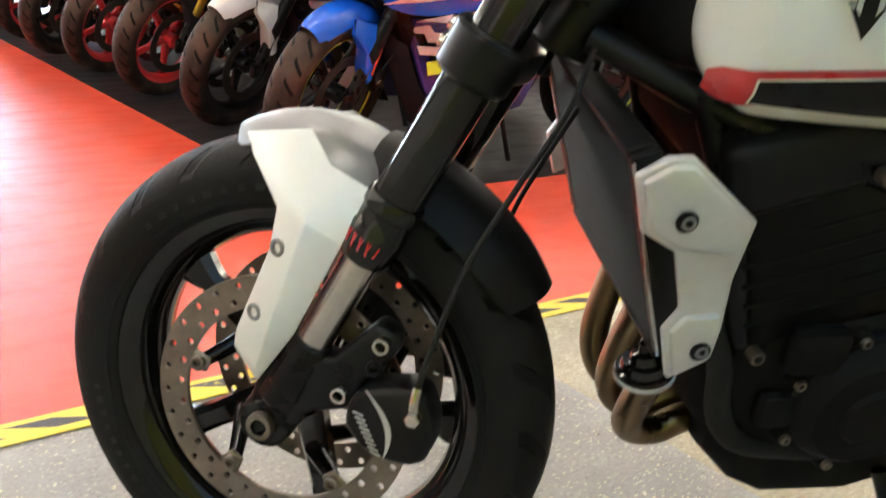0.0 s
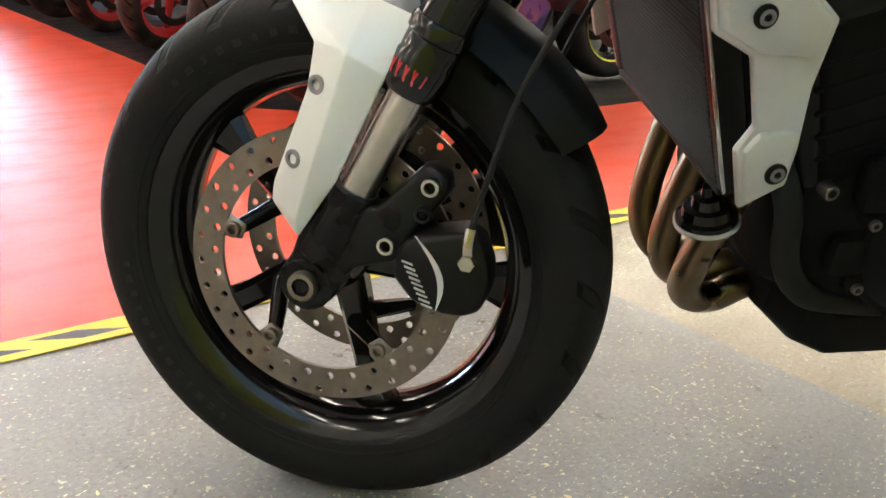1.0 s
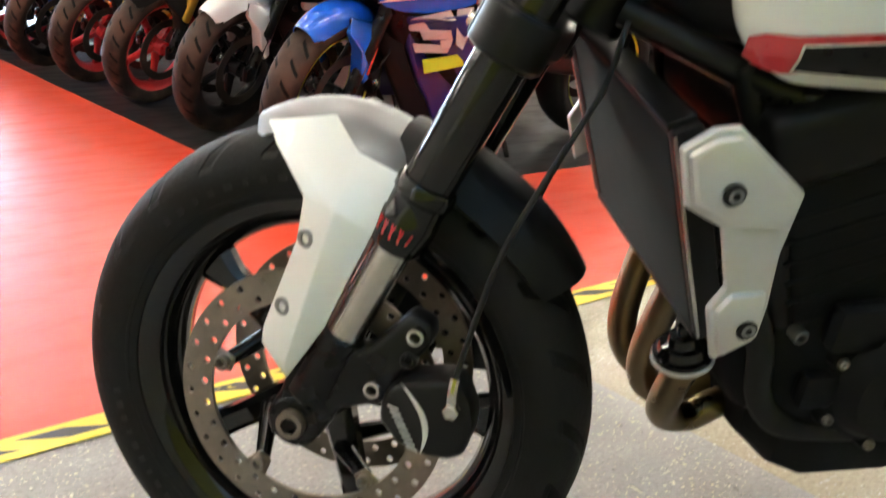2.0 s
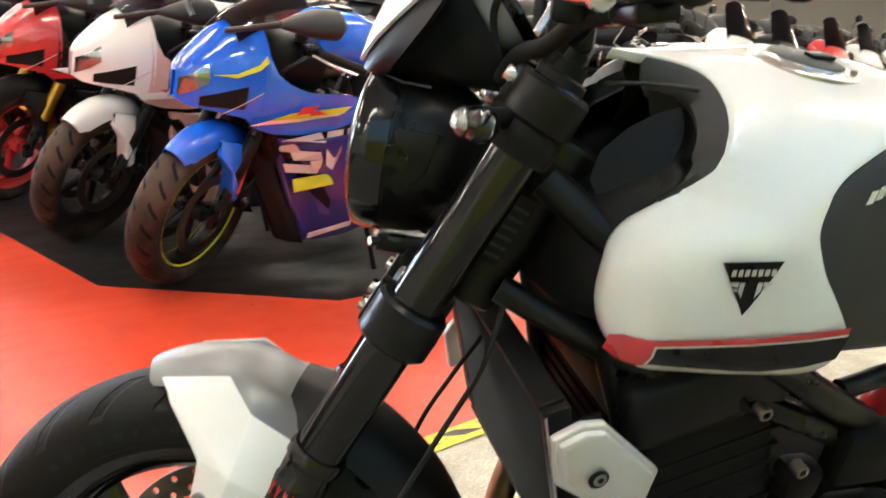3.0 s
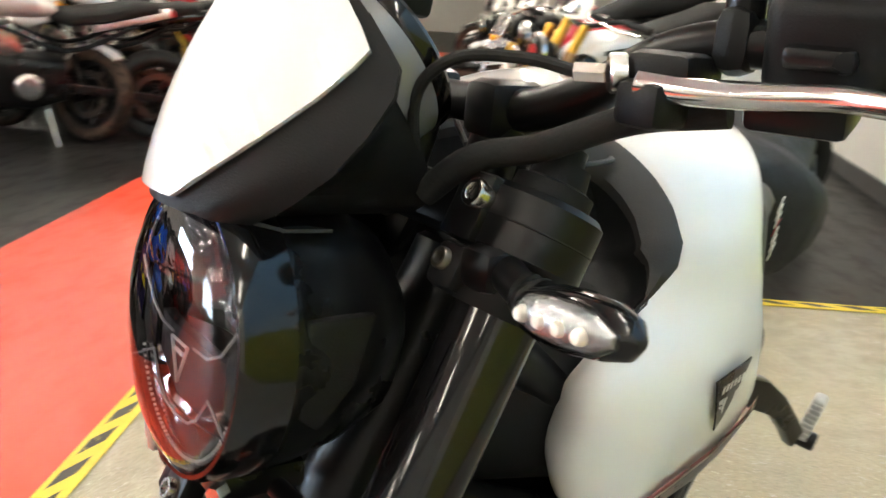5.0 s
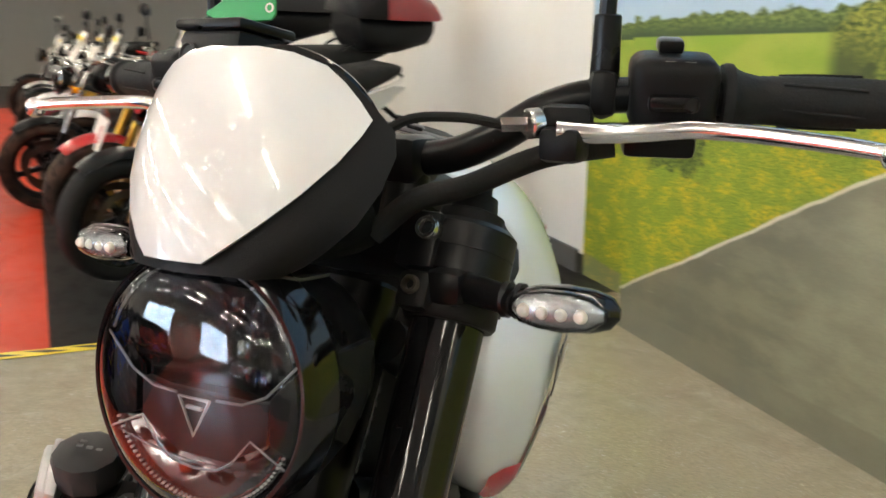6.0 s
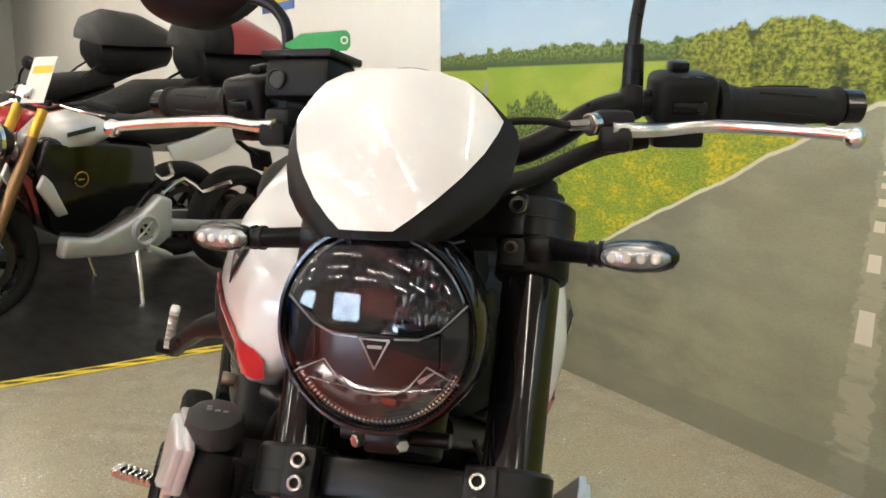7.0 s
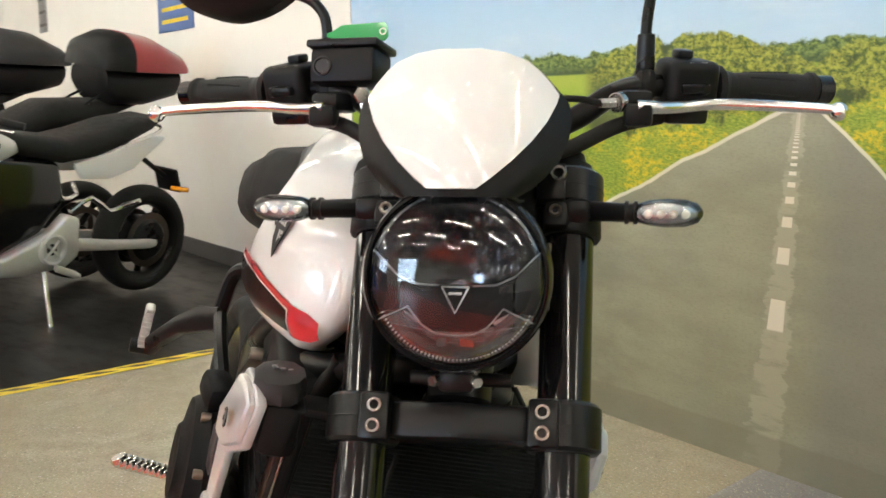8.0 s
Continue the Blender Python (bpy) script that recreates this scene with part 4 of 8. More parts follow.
    lamp_m = Matrix.Translation((lx, ly, lz)) @ pose(0, 0, 0, 0, 87, 0)
    bowl = [(0.0, -0.128), (0.038, -0.125), (0.063, -0.106), (0.077, -0.076), (0.0835, -0.050), (0.0855, -0.031), (0.0862, -0.030), (0.0862, -0.026), (0.083, -0.024), (0.079, -0.030), (0.0, -0.045)]
    lamp = part("head_lamp", lathe(bowl, 64, lamp_m), "satin", bike, "round head lamp in a black bowl", FR)
    part("lamp_ring", lathe([(0.0845, -0.027), (0.0880, -0.026), (0.0882, -0.008), (0.0872, 0.001), (0.0850, 0.0055), (0.0825, 0.0055), (0.0805, 0.003), (0.0795, -0.006), (0.0805, -0.026)], 72, lamp_m, True), "gloss", lamp, "gloss black lamp ring", FR)
    dome = [(0.0812, 0.003)] + [(0.0812 * math.sin(radians(a)), 0.003 + 0.019 * math.cos(radians(a))) for a in (80, 70, 58, 46, 34, 22, 11)] + [(0.0, 0.022)]
    glass = part("lamp_glass", lathe(dome, 64, lamp_m), "lamp_lens", lamp, "clear domed lamp glass", FR)
    glass.visible_shadow = False
    # inside: upper reflector bowl, chevron surround, lower lit segment with a beaded rim
    cut = lathe([(0.0, -0.036), (0.03, -0.030), (0.055, -0.018), (0.070, -0.006), (0.076, 0.0)], 48, None)
    bmesh.ops.bisect_plane(cut, geom=cut.verts[:] + cut.edges[:] + cut.faces[:], plane_co=(0.010, 0, 0), plane_no=(1, 0, 0), clear_outer=True)
    cut.transform(lamp_m)
    upper = part("upper_reflector", cut, "lamp_bowl", lamp, "smoked mirror bowl", FR)
    draw = random.Random(5)
    for i in range(10):
        for j in range(4):
            y, d = 0.012 + 0.0062 * i, -0.052 + 0.0150 * j
            if math.hypot(y, d) > 0.070:
                continue
            facet = block(0, 0, 0, draw.uniform(0.009, 0.014), 0.0048, 0.0030, 0.0014, (draw.uniform(-24, 24), draw.uniform(-12, 24), draw.uniform(-14, 14)), 2)
            facet.transform(lamp_m @ Matrix.Translation((d, y, -0.020 + 3.0 * (y * y + d * d))))
            part("reflector_facet", facet, "facet", upper, "", FR)
    cut = lathe([(0.0, -0.020), (0.03, -0.018), (0.06, -0.011), (0.0785, -0.001)], 48, None)
    bmesh.ops.bisect_plane(cut, geom=cut.verts[:] + cut.edges[:] + cut.faces[:], plane_co=(0.032, 0, 0), plane_no=(-1, 0, 0), clear_outer=True)
    cut.transform(lamp_m)
    part("lower_reflector", cut, "reflector_low", lamp, "bright lower reflector segment", FR)
    for s in (1, -1):
        fin = prism([(0.054, -0.002), (0.076, 0.020), (0.079, -0.020), (0.070, -0.036), (0.054, -0.030)], -0.010, 0.0, 0.002)
        fin.transform(lamp_m @ Matrix(((0, 0, -1, 0), (s, 0, 0, 0), (0, 1, 0, 0), (0, 0, 0, 1))) @ pose(0, -0.001, 0.002))
        part("lamp_fin", fin, "black", lamp, "", FR)
        side = [(-0.024, 0.076), (-0.002, 0.054), (0.006, 0.036), (0.007, 0.016)]
        part("divider", tube([lamp_m @ Vector((d, y * s, 0.002)) for d, y in side], 0.0009, 6, 1), "fender", lamp, "thin grey dividing edge", FR)
        side = [(0.040, 0.072), (0.027, 0.044), (0.044, 0.030), (0.051, 0.018), (0.053, 0.0)]
        part("reflector_lip", tube([lamp_m @ Vector((d, y * s, 0.003)) for d, y in side], 0.0008, 6, 1), "fender", lamp, "", FR)
        # silvered slip shaped in for the white glint beside the lower segment
        glint = prism([(0.030, -0.034), (0.050, -0.020), (0.048, -0.030), (0.036, -0.040)], -0.010, -0.004, 0.001)
        glint.transform(lamp_m @ Matrix(((0, 0, -1, 0), (s, 0, 0, 0), (0, 1, 0, 0), (0, 0, 0, 1))) @ pose(0, -0.001, -0.004))
        part("lamp_glint", glint, "lens_silver", lamp, "", FR)
    middle = prism([(-0.034, -0.007), (0.034, -0.007), (0.052, -0.004), (0.052, -0.030), (0.020, -0.048), (-0.020, -0.048), (-0.052, -0.030), (-0.052, -0.004)], -0.004, 0.004, 0.001)
    middle.transform(lamp_m @ Matrix(((0, 0, -1, 0), (1, 0, 0, 0), (0, 1, 0, 0), (0, 0, 0, 1))) @ pose(0, -0.008, 0.0))
    part("lamp_bridge", middle, "black", lamp, "", FR)
    arc = [lamp_m @ Vector((-0.0775 * math.cos(a), 0.0775 * math.sin(a), 0.001)) for a in (radians(-70 + 140 * k / 28) for k in range(29))]
    part("upper_rim", tube(arc, 0.0010, 6, 1), "lens_silver", lamp, "thin bright rim", FR)
    for r in (0.0778, 0.0728):
        arc = [lamp_m @ Vector((r * math.sin(a), r * math.cos(a), 0.0)) for a in (radians(26 + 128 * k / 24) for k in range(25))]
        part("lit_rim", tube(arc, 0.0011, 6, 1), "reflector", lamp, "", FR)
    for y, d, w, h, tilt in ((-0.034, 0.050, 0.012, 0.010, 24), (0.030, 0.050, 0.010, 0.012, -20), (0.010, 0.060, 0.014, 0.008, 8), (-0.014, 0.060, 0.010, 0.010, -14), (-0.052, 0.046, 0.008, 0.012, 30), (0.052, 0.046, 0.008, 0.010, -30)):
        pane = block(0, 0, 0, h, w, 0.002, 0.0006, (tilt, 18, 0), 1)
        pane.transform(lamp_m @ Matrix.Translation((d, y, -0.006)))
        part("lower_pane", pane, "reflector_low", lamp, "", FR, smooth=False)
    sweep_line = [lamp_m @ Vector((0.040 + 0.010 * math.cos(y / 0.07 * 1.5), y, 0.001)) for y in [-0.068 + 0.0085 * k for k in range(17)]]
    part("segment_line", tube(sweep_line, 0.0008, 6, 1), "reflector", lamp, "thin bright line", FR)
    beads = []
    for k in range(46):
        a = radians(26 + 128 * k / 45)
        beads.append(block(0.0753 * math.sin(a), 0.0753 * math.cos(a), 0.001, 0.0013, 0.0013, 0.002, 0))
    bm = join(*beads)
    bm.transform(lamp_m)
    part("bead_row", bm, "silver", lamp, "row of fine bright beads", FR, smooth=False)
    tri = [(0.013, 0.0), (-0.013, 0.0), (0.0, -0.024), (0.013, 0.0)]
    rows = [lamp_m @ Vector((-z + 0.008, x * 0.95, 0.004)) for x, z in tri]
    part("badge", join(tube(rows, 0.0011, 6, 1), tube([lamp_m @ Vector((0.014, -0.006, 0.004)), lamp_m @ Vector((0.014, 0.006, 0.004))], 0.0014, 6, 1)), "silver", lamp, "small triangular emblem", FR)
    part("lamp_bracket", join(block(-0.172, 0, 0.774, 0.06, 0.034, 0.02, 0.005), rod((-0.182, -0.05, 0.768), (-0.182, 0.05, 0.768), 0.007)), "satin", lamp, "", FR)
    for s in (1, -1):
        part("bracket_bolt", rod((-0.146, 0.016 * s, 0.776), (-0.137, 0.022 * s, 0.776), 0.0058, None, 6), "steel", lamp, "", FR)
    for s in (1, -1):
        dent = prism([(-0.160, 0.902), (-0.203, 0.902), (-0.193, 0.862), (-0.170, 0.838), (-0.158, 0.846)], 0.077, 0.0855, 0.003)
        part("bowl_rib", dent if s == 1 else mirrored(dent), "black", lamp, "", FR)

    # fly screen
    def px(y, z):
        u = z - 0.957
        return -0.1106 - 0.184 * u - 2.18 * u * u - 5.67 * y * y

    white_rows = [(0.957, 0.021), (0.966, 0.033), (0.980, 0.049), (0.998, 0.066), (1.016, 0.079), (1.032, 0.0865), (1.041, 0.089), (1.052, 0.081), (1.063, 0.071), (1.072, 0.060), (1.079, 0.040), (1.082, 0.018)]
    rows = []
    for z, w in white_rows:
        rows.append([(px(w * k / 10, z) + 0.002, w * k / 10, z) for k in range(-10, 11)])
    screen = part("fly_screen", sheet(rows, 0.004), "white", bike, "glossy white curved fly screen", FR, angle=50)
    dark_rows = [(0.9497, 0.053), (0.957, 0.066), (0.966, 0.077), (0.980, 0.090), (1.0, 0.0985), (1.02, 0.1015), (1.034, 0.0985), (1.043, 0.0915), (1.060, 0.076), (1.071, 0.063), (1.078, 0.046), (1.081, 0.026)]
    rows = []
    for z, w in dark_rows:
        rows.append([(px(w * k / 12, z) - 0.003 - 0.012 * max(0, abs(k / 12) - 0.8) / 0.2 * max(0, 0.985 - z) / 0.035, w * k / 12, z) for k in range(-12, 13)])
    part("screen_surround", sheet(rows, 0.003), "black", screen, "matt black screen surround", FR, angle=30)
    for s in (1, -1):
        # the chin folds back under the surround, the cheek sinks in behind its edge
        chin, cheek = [], []
        for i in range(7):
            t = i / 6
            y = 0.018 + 0.035 * t
            x0 = px(y, 0.952) - 0.003 - 0.012 * t
            chin.append([(x0, s * y, 0.9565 - 0.0068 * t), (x0 - 0.018, s * (y + 0.004), 0.945), (x0 - 0.045, s * (y + 0.006), 0.944)])
        part("screen_chin", sheet(chin, 0.002), "grey_plastic", screen, "", FR, angle=30)
        for z, w in dark_rows[:9]:
            x0 = px(w, z) - 0.004 - 0.012 * max(0, 0.985 - z) / 0.035
            back = min(x0 - 0.014, max(-0.250, -0.176 - 0.745 * (1.083 - z)))
            cheek.append([(x0, s * w, z), (x0 - 0.006, s * (w - 0.010), z - 0.001), (0.5 * (x0 + back), s * min(w - 0.012, 0.064), z - 0.002), (back, s * min(w - 0.014, 0.052), z - 0.004)])
        part("screen_cheek", sheet(cheek, 0.002), "black", screen, "", FR, angle=40)
    # instrument
    dial_m = Matrix.Translation((-0.2315, 0, 1.031)) @ pose(0, 0, 0, 0, -53, 0)
    dial = part("instrument", lathe([(0.0, -0.022), (0.042, -0.022), (0.0545, -0.015), (0.0565, -0.012), (0.0580, 0.007), (0.0560, 0.009), (0.052, 0.009), (0.0, 0.009)], 48, dial_m), "fender", bike, "round instrument with a silver-grey band", FR)
    part("dial_bezel", lathe([(0.0578, 0.0065), (0.0595, 0.009), (0.0595, 0.016), (0.0570, 0.019), (0.0525, 0.017), (0.0515, 0.0095)], 48, dial_m), "gloss", dial, "gloss black bezel", FR)
    part("dial_glass", lathe([(0.0, 0.0125), (0.0555, 0.0120)], 36, dial_m), "gloss", dial, "", FR)
    part("dial_bracket", join(rod((-0.236, 0.03, 0.985), (-0.262, 0.034, 0.958), 0.009), rod((-0.236, -0.03, 0.985), (-0.262, -0.034, 0.958), 0.009), block(-0.228, 0, 0.975, 0.05, 0.085, 0.03, 0.008, (0, -30, 0))), "black", dial, "", FR)

    # indicators
    for s in (1, -1):
        arm = join(rod((-0.262, 0.118 * s, 0.9295), (-0.238, 0.168 * s, 0.9295), 0.0105, 0.0095), lathe([(0.0, 0.0), (0.012, 0.0), (0.012, 0.004), (0.009, 0.005), (0.009, 0.008), (0.012, 0.009), (0.012, 0.013), (0.0, 0.013)], 16, Matrix.Translation((-0.244, 0.156 * s, 0.9295)) @ pose(0, 0, 0, -90 * s, 0, 0)), block(-0.262, 0.108 * s, 0.9295, 0.036, 0.03, 0.026, 0.008))
        ind = part("indicator", arm, "satin", bike, "black indicator stalk with clear lens", FR)
        body = loft([(0.0, 0, 0, 0.004, 0.004), (0.004, 0, 0, 0.012, 0.011), (0.016, 0, 0, 0.0165, 0.0155), (0.034, 0, 0, 0.0175, 0.0175), (0.052, 0, 0, 0.015, 0.0165), (0.064, 0, 0, 0.009, 0.012), (0.069, 0, 0, 0.003, 0.004)], 20, 2.2)
        place = Matrix.Translation((-0.240, 0.164 * s, 0.9295)) @ (Matrix(((0, -1, 0, 0), (1, 0, 0, 0), (0, 0, 1, 0), (0, 0, 0, 1))) if s == 1 else Matrix(((0, 1, 0, 0), (-1, 0, 0, 0), (0, 0, 1, 0), (0, 0, 0, 1)))) @ pose(0, 0, 0, 0, 0, 6 * s)
        body.transform(place @ Matrix.Diagonal((1, 1, 0.84, 1)))
        part("indicator_shell", body, "gloss", ind, "", FR)
        front_lens = loft([(0.004, 0, 0, 0.003, 0.004), (0.010, 0, 0, 0.009, 0.0105), (0.022, 0, 0, 0.011, 0.0135), (0.038, 0, 0, 0.0115, 0.0145), (0.053, 0, 0, 0.009, 0.0115), (0.062, 0, 0, 0.003, 0.004)], 20, 2.2)
        front_lens.transform(Matrix.Translation((0.0095, 0, 0)) @ place @ Matrix.Diagonal((1, 1, 0.78, 1)))
        part("indicator_lens", front_lens, "lens_silver", ind, "clear faceted lens", FR)
        for k in range(4):
            part("indicator_diode", lathe([(0.0, 0.002), (0.0030, 0.001), (0.0042, -0.001), (0.0046, -0.003)], 12, Matrix.Translation((-0.2205 - 0.001 * k, (0.178 + 0.012 * k) * s, 0.9295)) @ pose(0, 0, 0, 0, 90, 0)), "paper", ind, "", FR)
        cover = loft([(0.002, 0, 0, 0.003, 0.004), (0.010, 0, 0, 0.011, 0.0125), (0.022, 0, 0, 0.014, 0.0155), (0.038, 0, 0, 0.0145, 0.0165), (0.054, 0, 0, 0.011, 0.0135), (0.064, 0, 0, 0.003, 0.004)], 20, 2.2)
        cover.transform(Matrix.Translation((0.0095, 0, 0)) @ place @ Matrix.Diagonal((1, 1, 0.80, 1)))
        part("lens_cover", cover, "lens", ind, "", FR).visible_shadow = False

    # handlebar with its controls
    bar_pts = [(-0.431, 0.380, 1.062), (-0.385, 0.27, 1.063), (-0.352, 0.185, 1.062), (-0.335, 0.145, 1.052), (-0.318, 0.105, 1.026), (-0.310, 0.065, 1.012), (-0.308, 0.0, 1.010)]
    bar_pts = bar_pts + [(x, -y, z) for x, y, z in bar_pts[-2::-1]]
    bar = part("handlebar", tube(bar_pts, 0.0128, 14, 5), "satin", bike, "black tubular handlebar", FR)
    for s in (1, -1):
        part("riser", join(rod((-0.296, 0.045 * s, 0.962), (-0.308, 0.045 * s, 1.0), 0.017), block(-0.309, 0.045 * s, 1.010, 0.046, 0.032, 0.036, 0.008)), "satin", bar, "", FR)

        def along(y):
            """The bar's axis out at y."""
            t = (y - 0.185) / 0.195
            return Vector((-0.352 - 0.079 * t, y * s, 1.062))

        grip_m = Matrix.Translation(along(0.254)) @ (along(0.372) - along(0.254)).to_track_quat("Z", "Y").to_matrix().to_4x4()
        prof = [(0.0135, 0.0), (0.0240, 0.0), (0.0252, 0.003), (0.0248, 0.007), (0.0215, 0.010), (0.0190, 0.016), (0.0172, 0.024)]
        prof += [(0.0166 + 0.0010 * math.sin(math.pi * k / 30) + (0.0004 if k % 2 else 0.0), 0.026 + 0.0029 * k) for k in range(31)]
        prof += [(0.0172, 0.117), (0.0196, 0.120), (0.0196, 0.125), (0.0140, 0.127)]
        grip = part("grip", lathe(prof, 28, grip_m), "rubber", bar, "ribbed black rubber grip", FR)
        for k in range(6):
            rib = tube([(0.0176, 0, 0.040), (0.0182, 0.002, 0.065), (0.0178, 0.004, 0.095)], 0.0012, 6, 4)
            rib.transform(grip_m @ Matrix.Rotation(radians(60 * k + 20), 4, "Z"))
            part("grip_rib", rib, "rubber", grip, "", FR)
        part("bar_end", join(rod(along(0.372), along(0.392), 0.0165, 0.0165, 24), bolt(along(0.392), along(0.4) - along(0.3), 0.009, 0.003)), "gloss", bar, "", FR)
        body = block(0, 0, 0, 0.050, 0.060, 0.052, 0.010, (0, 0, 0), 3)
        body.transform(Matrix.Translation(along(0.224) + Vector((0.004, 0, 0.004))) @ pose(0, 0, 0, 0, 12, 22 * s))
        switch = part("switch_box", body, "black", bar, "black switch housing", FR)
        low = block(0, 0, 0, 0.038, 0.050, 0.018, 0.005)
        low.transform(Matrix.Translation(along(0.218) + Vector((0.010, 0, -0.030))) @ pose(0, 0, 0, 0, 12, 22 * s))
        part("switch_paddle", low, "satin", switch, "", FR)
        knob = block(0, 0, 0, 0.012, 0.034, 0.012, 0.004)
        knob.transform(Matrix.Translation(along(0.232) + Vector((0.031, 0, -0.004))) @ pose(0, 0, 0, 0, 12, 22 * s))
        part("switch_knob", knob, "satin", switch, "", FR)
        hump = block(0, 0, 0, 0.02, 0.018, 0.010, 0.003)
        hump.transform(Matrix.Translation(along(0.220) + Vector((0.0, 0, 0.036))) @ pose(0, 0, 0, 0, 12, 22 * s))
        part("switch_hump", hump, "satin", switch, "", FR)
        for k in range(2):
            mark = block(0, 0, 0, 0.0008, 0.007, 0.004, 0)
            mark.transform(Matrix.Translation(along(0.228 + 0.013 * k) + Vector((0.0300, 0, 0.022))) @ pose(0, 0, 0, 0, 12, 22 * s))
            part("switch_mark", mark, "paper", switch, "", FR, smooth=False)
        # lever, perch and mirror
        perch = block(-0.322, 0.163 * s, 1.044, 0.050, 0.036, 0.022, 0.007, (0, 0, 18 * s))
        part("lever_perch", perch, "black", bar, "black lever bracket", FR)
        part("perch_clamp", block(-0.350, 0.178 * s, 1.063, 0.034, 0.022, 0.036, 0.010, (0, 0, 20 * s)), "black", bar, "", FR)
        part("pivot_boss", block(-0.300, 0.170 * s, 1.028, 0.028, 0.030, 0.024, 0.006), "black", bar, "", FR)
        lever = tube([(-0.293, 0.166 * s, 1.037), (-0.304, 0.190 * s, 1.0365), (-0.321, 0.215 * s, 1.038), (-0.334, 0.245 * s, 1.0415), (-0.336, 0.270 * s, 1.0415), (-0.329, 0.305 * s, 1.0395), (-0.319, 0.345 * s, 1.036), (-0.314, 0.366 * s, 1.0335)], 0.0088, 14, 6, lambda t: 1.0 - 0.30 * t)
        bmesh.ops.scale(lever, vec=(1, 1, 0.86), space=Matrix.Translation((0, 0, -1.038)), verts=lever.verts)
        ball = bmesh.new()
        bmesh.ops.create_uvsphere(ball, u_segments=18, v_segments=12, radius=0.0098)
        bmesh.ops.translate(ball, vec=(-0.314, 0.373 * s, 1.032), verts=ball.verts)
        part("lever", join(lever, ball), "alloy", bar, "polished alloy lever with a ball end", FR)
        stem = [(-0.350, 0.179 * s, 1.070), (-0.349, 0.179 * s, 1.10), (-0.348, 0.180 * s, 1.135), (-0.350, 0.188 * s, 1.152 if s == -1 else 1.176), (-0.353, 0.206 * s, 1.166 if s == -1 else 1.196), (-0.358, 0.245 * s, 1.177 if s == -1 else 1.212)]
        mirror = part("mirror", join(tube(stem, 0.0062, 10, 5), rod((-0.350, 0.179 * s, 1.074), (-0.3485, 0.1795 * s, 1.118), 0.0105, 0.0095, 16)), "satin", bar, "black mirror on a bent stem", FR)
        shell = loft([(-0.024, 0, 0, 0.074, 0.036), (-0.020, 0, 0, 0.085, 0.045), (0.0, 0, 0, 0.084, 0.044), (0.014, 0, 0, 0.064, 0.034), (0.024, 0, 0, 0.030, 0.014)], 32, 1.7)
        shell.transform(Matrix.Translation((-0.362, 0.297 * s, 1.186 if s == -1 else 1.226)) @ pose(0, 0, 0, 0, 0, 10 * s))
        part("mirror_shell", shell, "black", mirror, "", FR)
        pane = loft([(-0.0245, 0, 0, 0.072, 0.034), (-0.0255, 0, 0, 0.071, 0.033)], 32, 1.7)
        pane.transform(Matrix.Translation((-0.362, 0.297 * s, 1.186 if s == -1 else 1.226)) @ pose(0, 0, 0, 0, 0, 10 * s))
        part("mirror_glass", pane, "mirror", mirror, "", FR)
    # clutch adjuster and cables
    part("cable_adjuster", join(rod((-0.299, 0.152, 1.042), (-0.291, 0.146, 1.041), 0.0105, None, 20), rod((-0.291, 0.146, 1.041), (-0.283, 0.130, 1.040), 0.0055, None, 6)), "steel", bar, "bright cable adjuster", FR)
    part("clutch_cable", tube([(-0.284, 0.131, 1.040), (-0.268, 0.105, 1.044), (-0.245, 0.075, 1.040), (-0.235, 0.055, 1.015), (-0.25, 0.045, 0.96)], 0.0036, 10), "rubber", bar, "", FR)
    part("wiring_sleeve", tube([(-0.330, 0.195, 1.028), (-0.310, 0.150, 1.018), (-0.288, 0.105, 0.996), (-0.265, 0.075, 0.985), (-0.25, 0.05, 0.96)], 0.0085, 12), "rubber", bar, "black cable sleeve", FR)
    part("wiring_sleeve", tube([(-0.330, -0.195, 1.028), (-0.310, -0.150, 1.018), (-0.288, -0.105, 0.996), (-0.265, -0.075, 0.985), (-0.25, -0.05, 0.96)], 0.0085, 12), "rubber", bar, "black cable sleeve", FR)
    # front brake reservoir
    tank_m = Matrix.Translation((-0.335, -0.148, 1.082)) @ pose(0, 0, 0, 0, -8, -10)
    box = block(0, 0, 0, 0.055, 0.078, 0.040, 0.006)
    box.transform(tank_m)
    res = part("brake_reservoir", box, "black", bar, "black brake fluid reservoir", FR)
    lid = block(0, 0, 0.024, 0.062, 0.086, 0.009, 0.003)
    lid.transform(tank_m)
    part("reservoir_lid", lid, "satin", res, "", FR)
    part("sight_glass", lathe([(0.0, 0.002), (0.008, 0.002), (0.009, 0.004), (0.011, 0.003), (0.011, 0.0)], 20, tank_m @ Matrix.Translation((0.0275, -0.022, -0.002)) @ pose(0, 0, 0, 0, 90, 0)), "grey_plastic", res, "round sight glass", FR)
    part("hose_union", join(rod((-0.300, -0.128, 1.050), (-0.282, -0.122, 1.050), 0.0095, None, 6), tube([(-0.290, -0.125, 1.050), (-0.286, -0.118, 1.030), (-0.275, -0.10, 1.005)], 0.005, 8, 4)), "steel", res, "", FR)

    # head stock and frame (these do not turn with the bars)
    stock = rod(Vector((-0.2265, 0, 0.735)), Vector((-0.2265, 0, 0.735)) + 0.20 * STEER_AXIS, 0.034, 0.034, 24)
    frame = part("frame", stock, "satin", bike, "black tubular steel frame")
    sticker = block(0, 0, 0, 0.026, 0.0012, 0.078, 0)
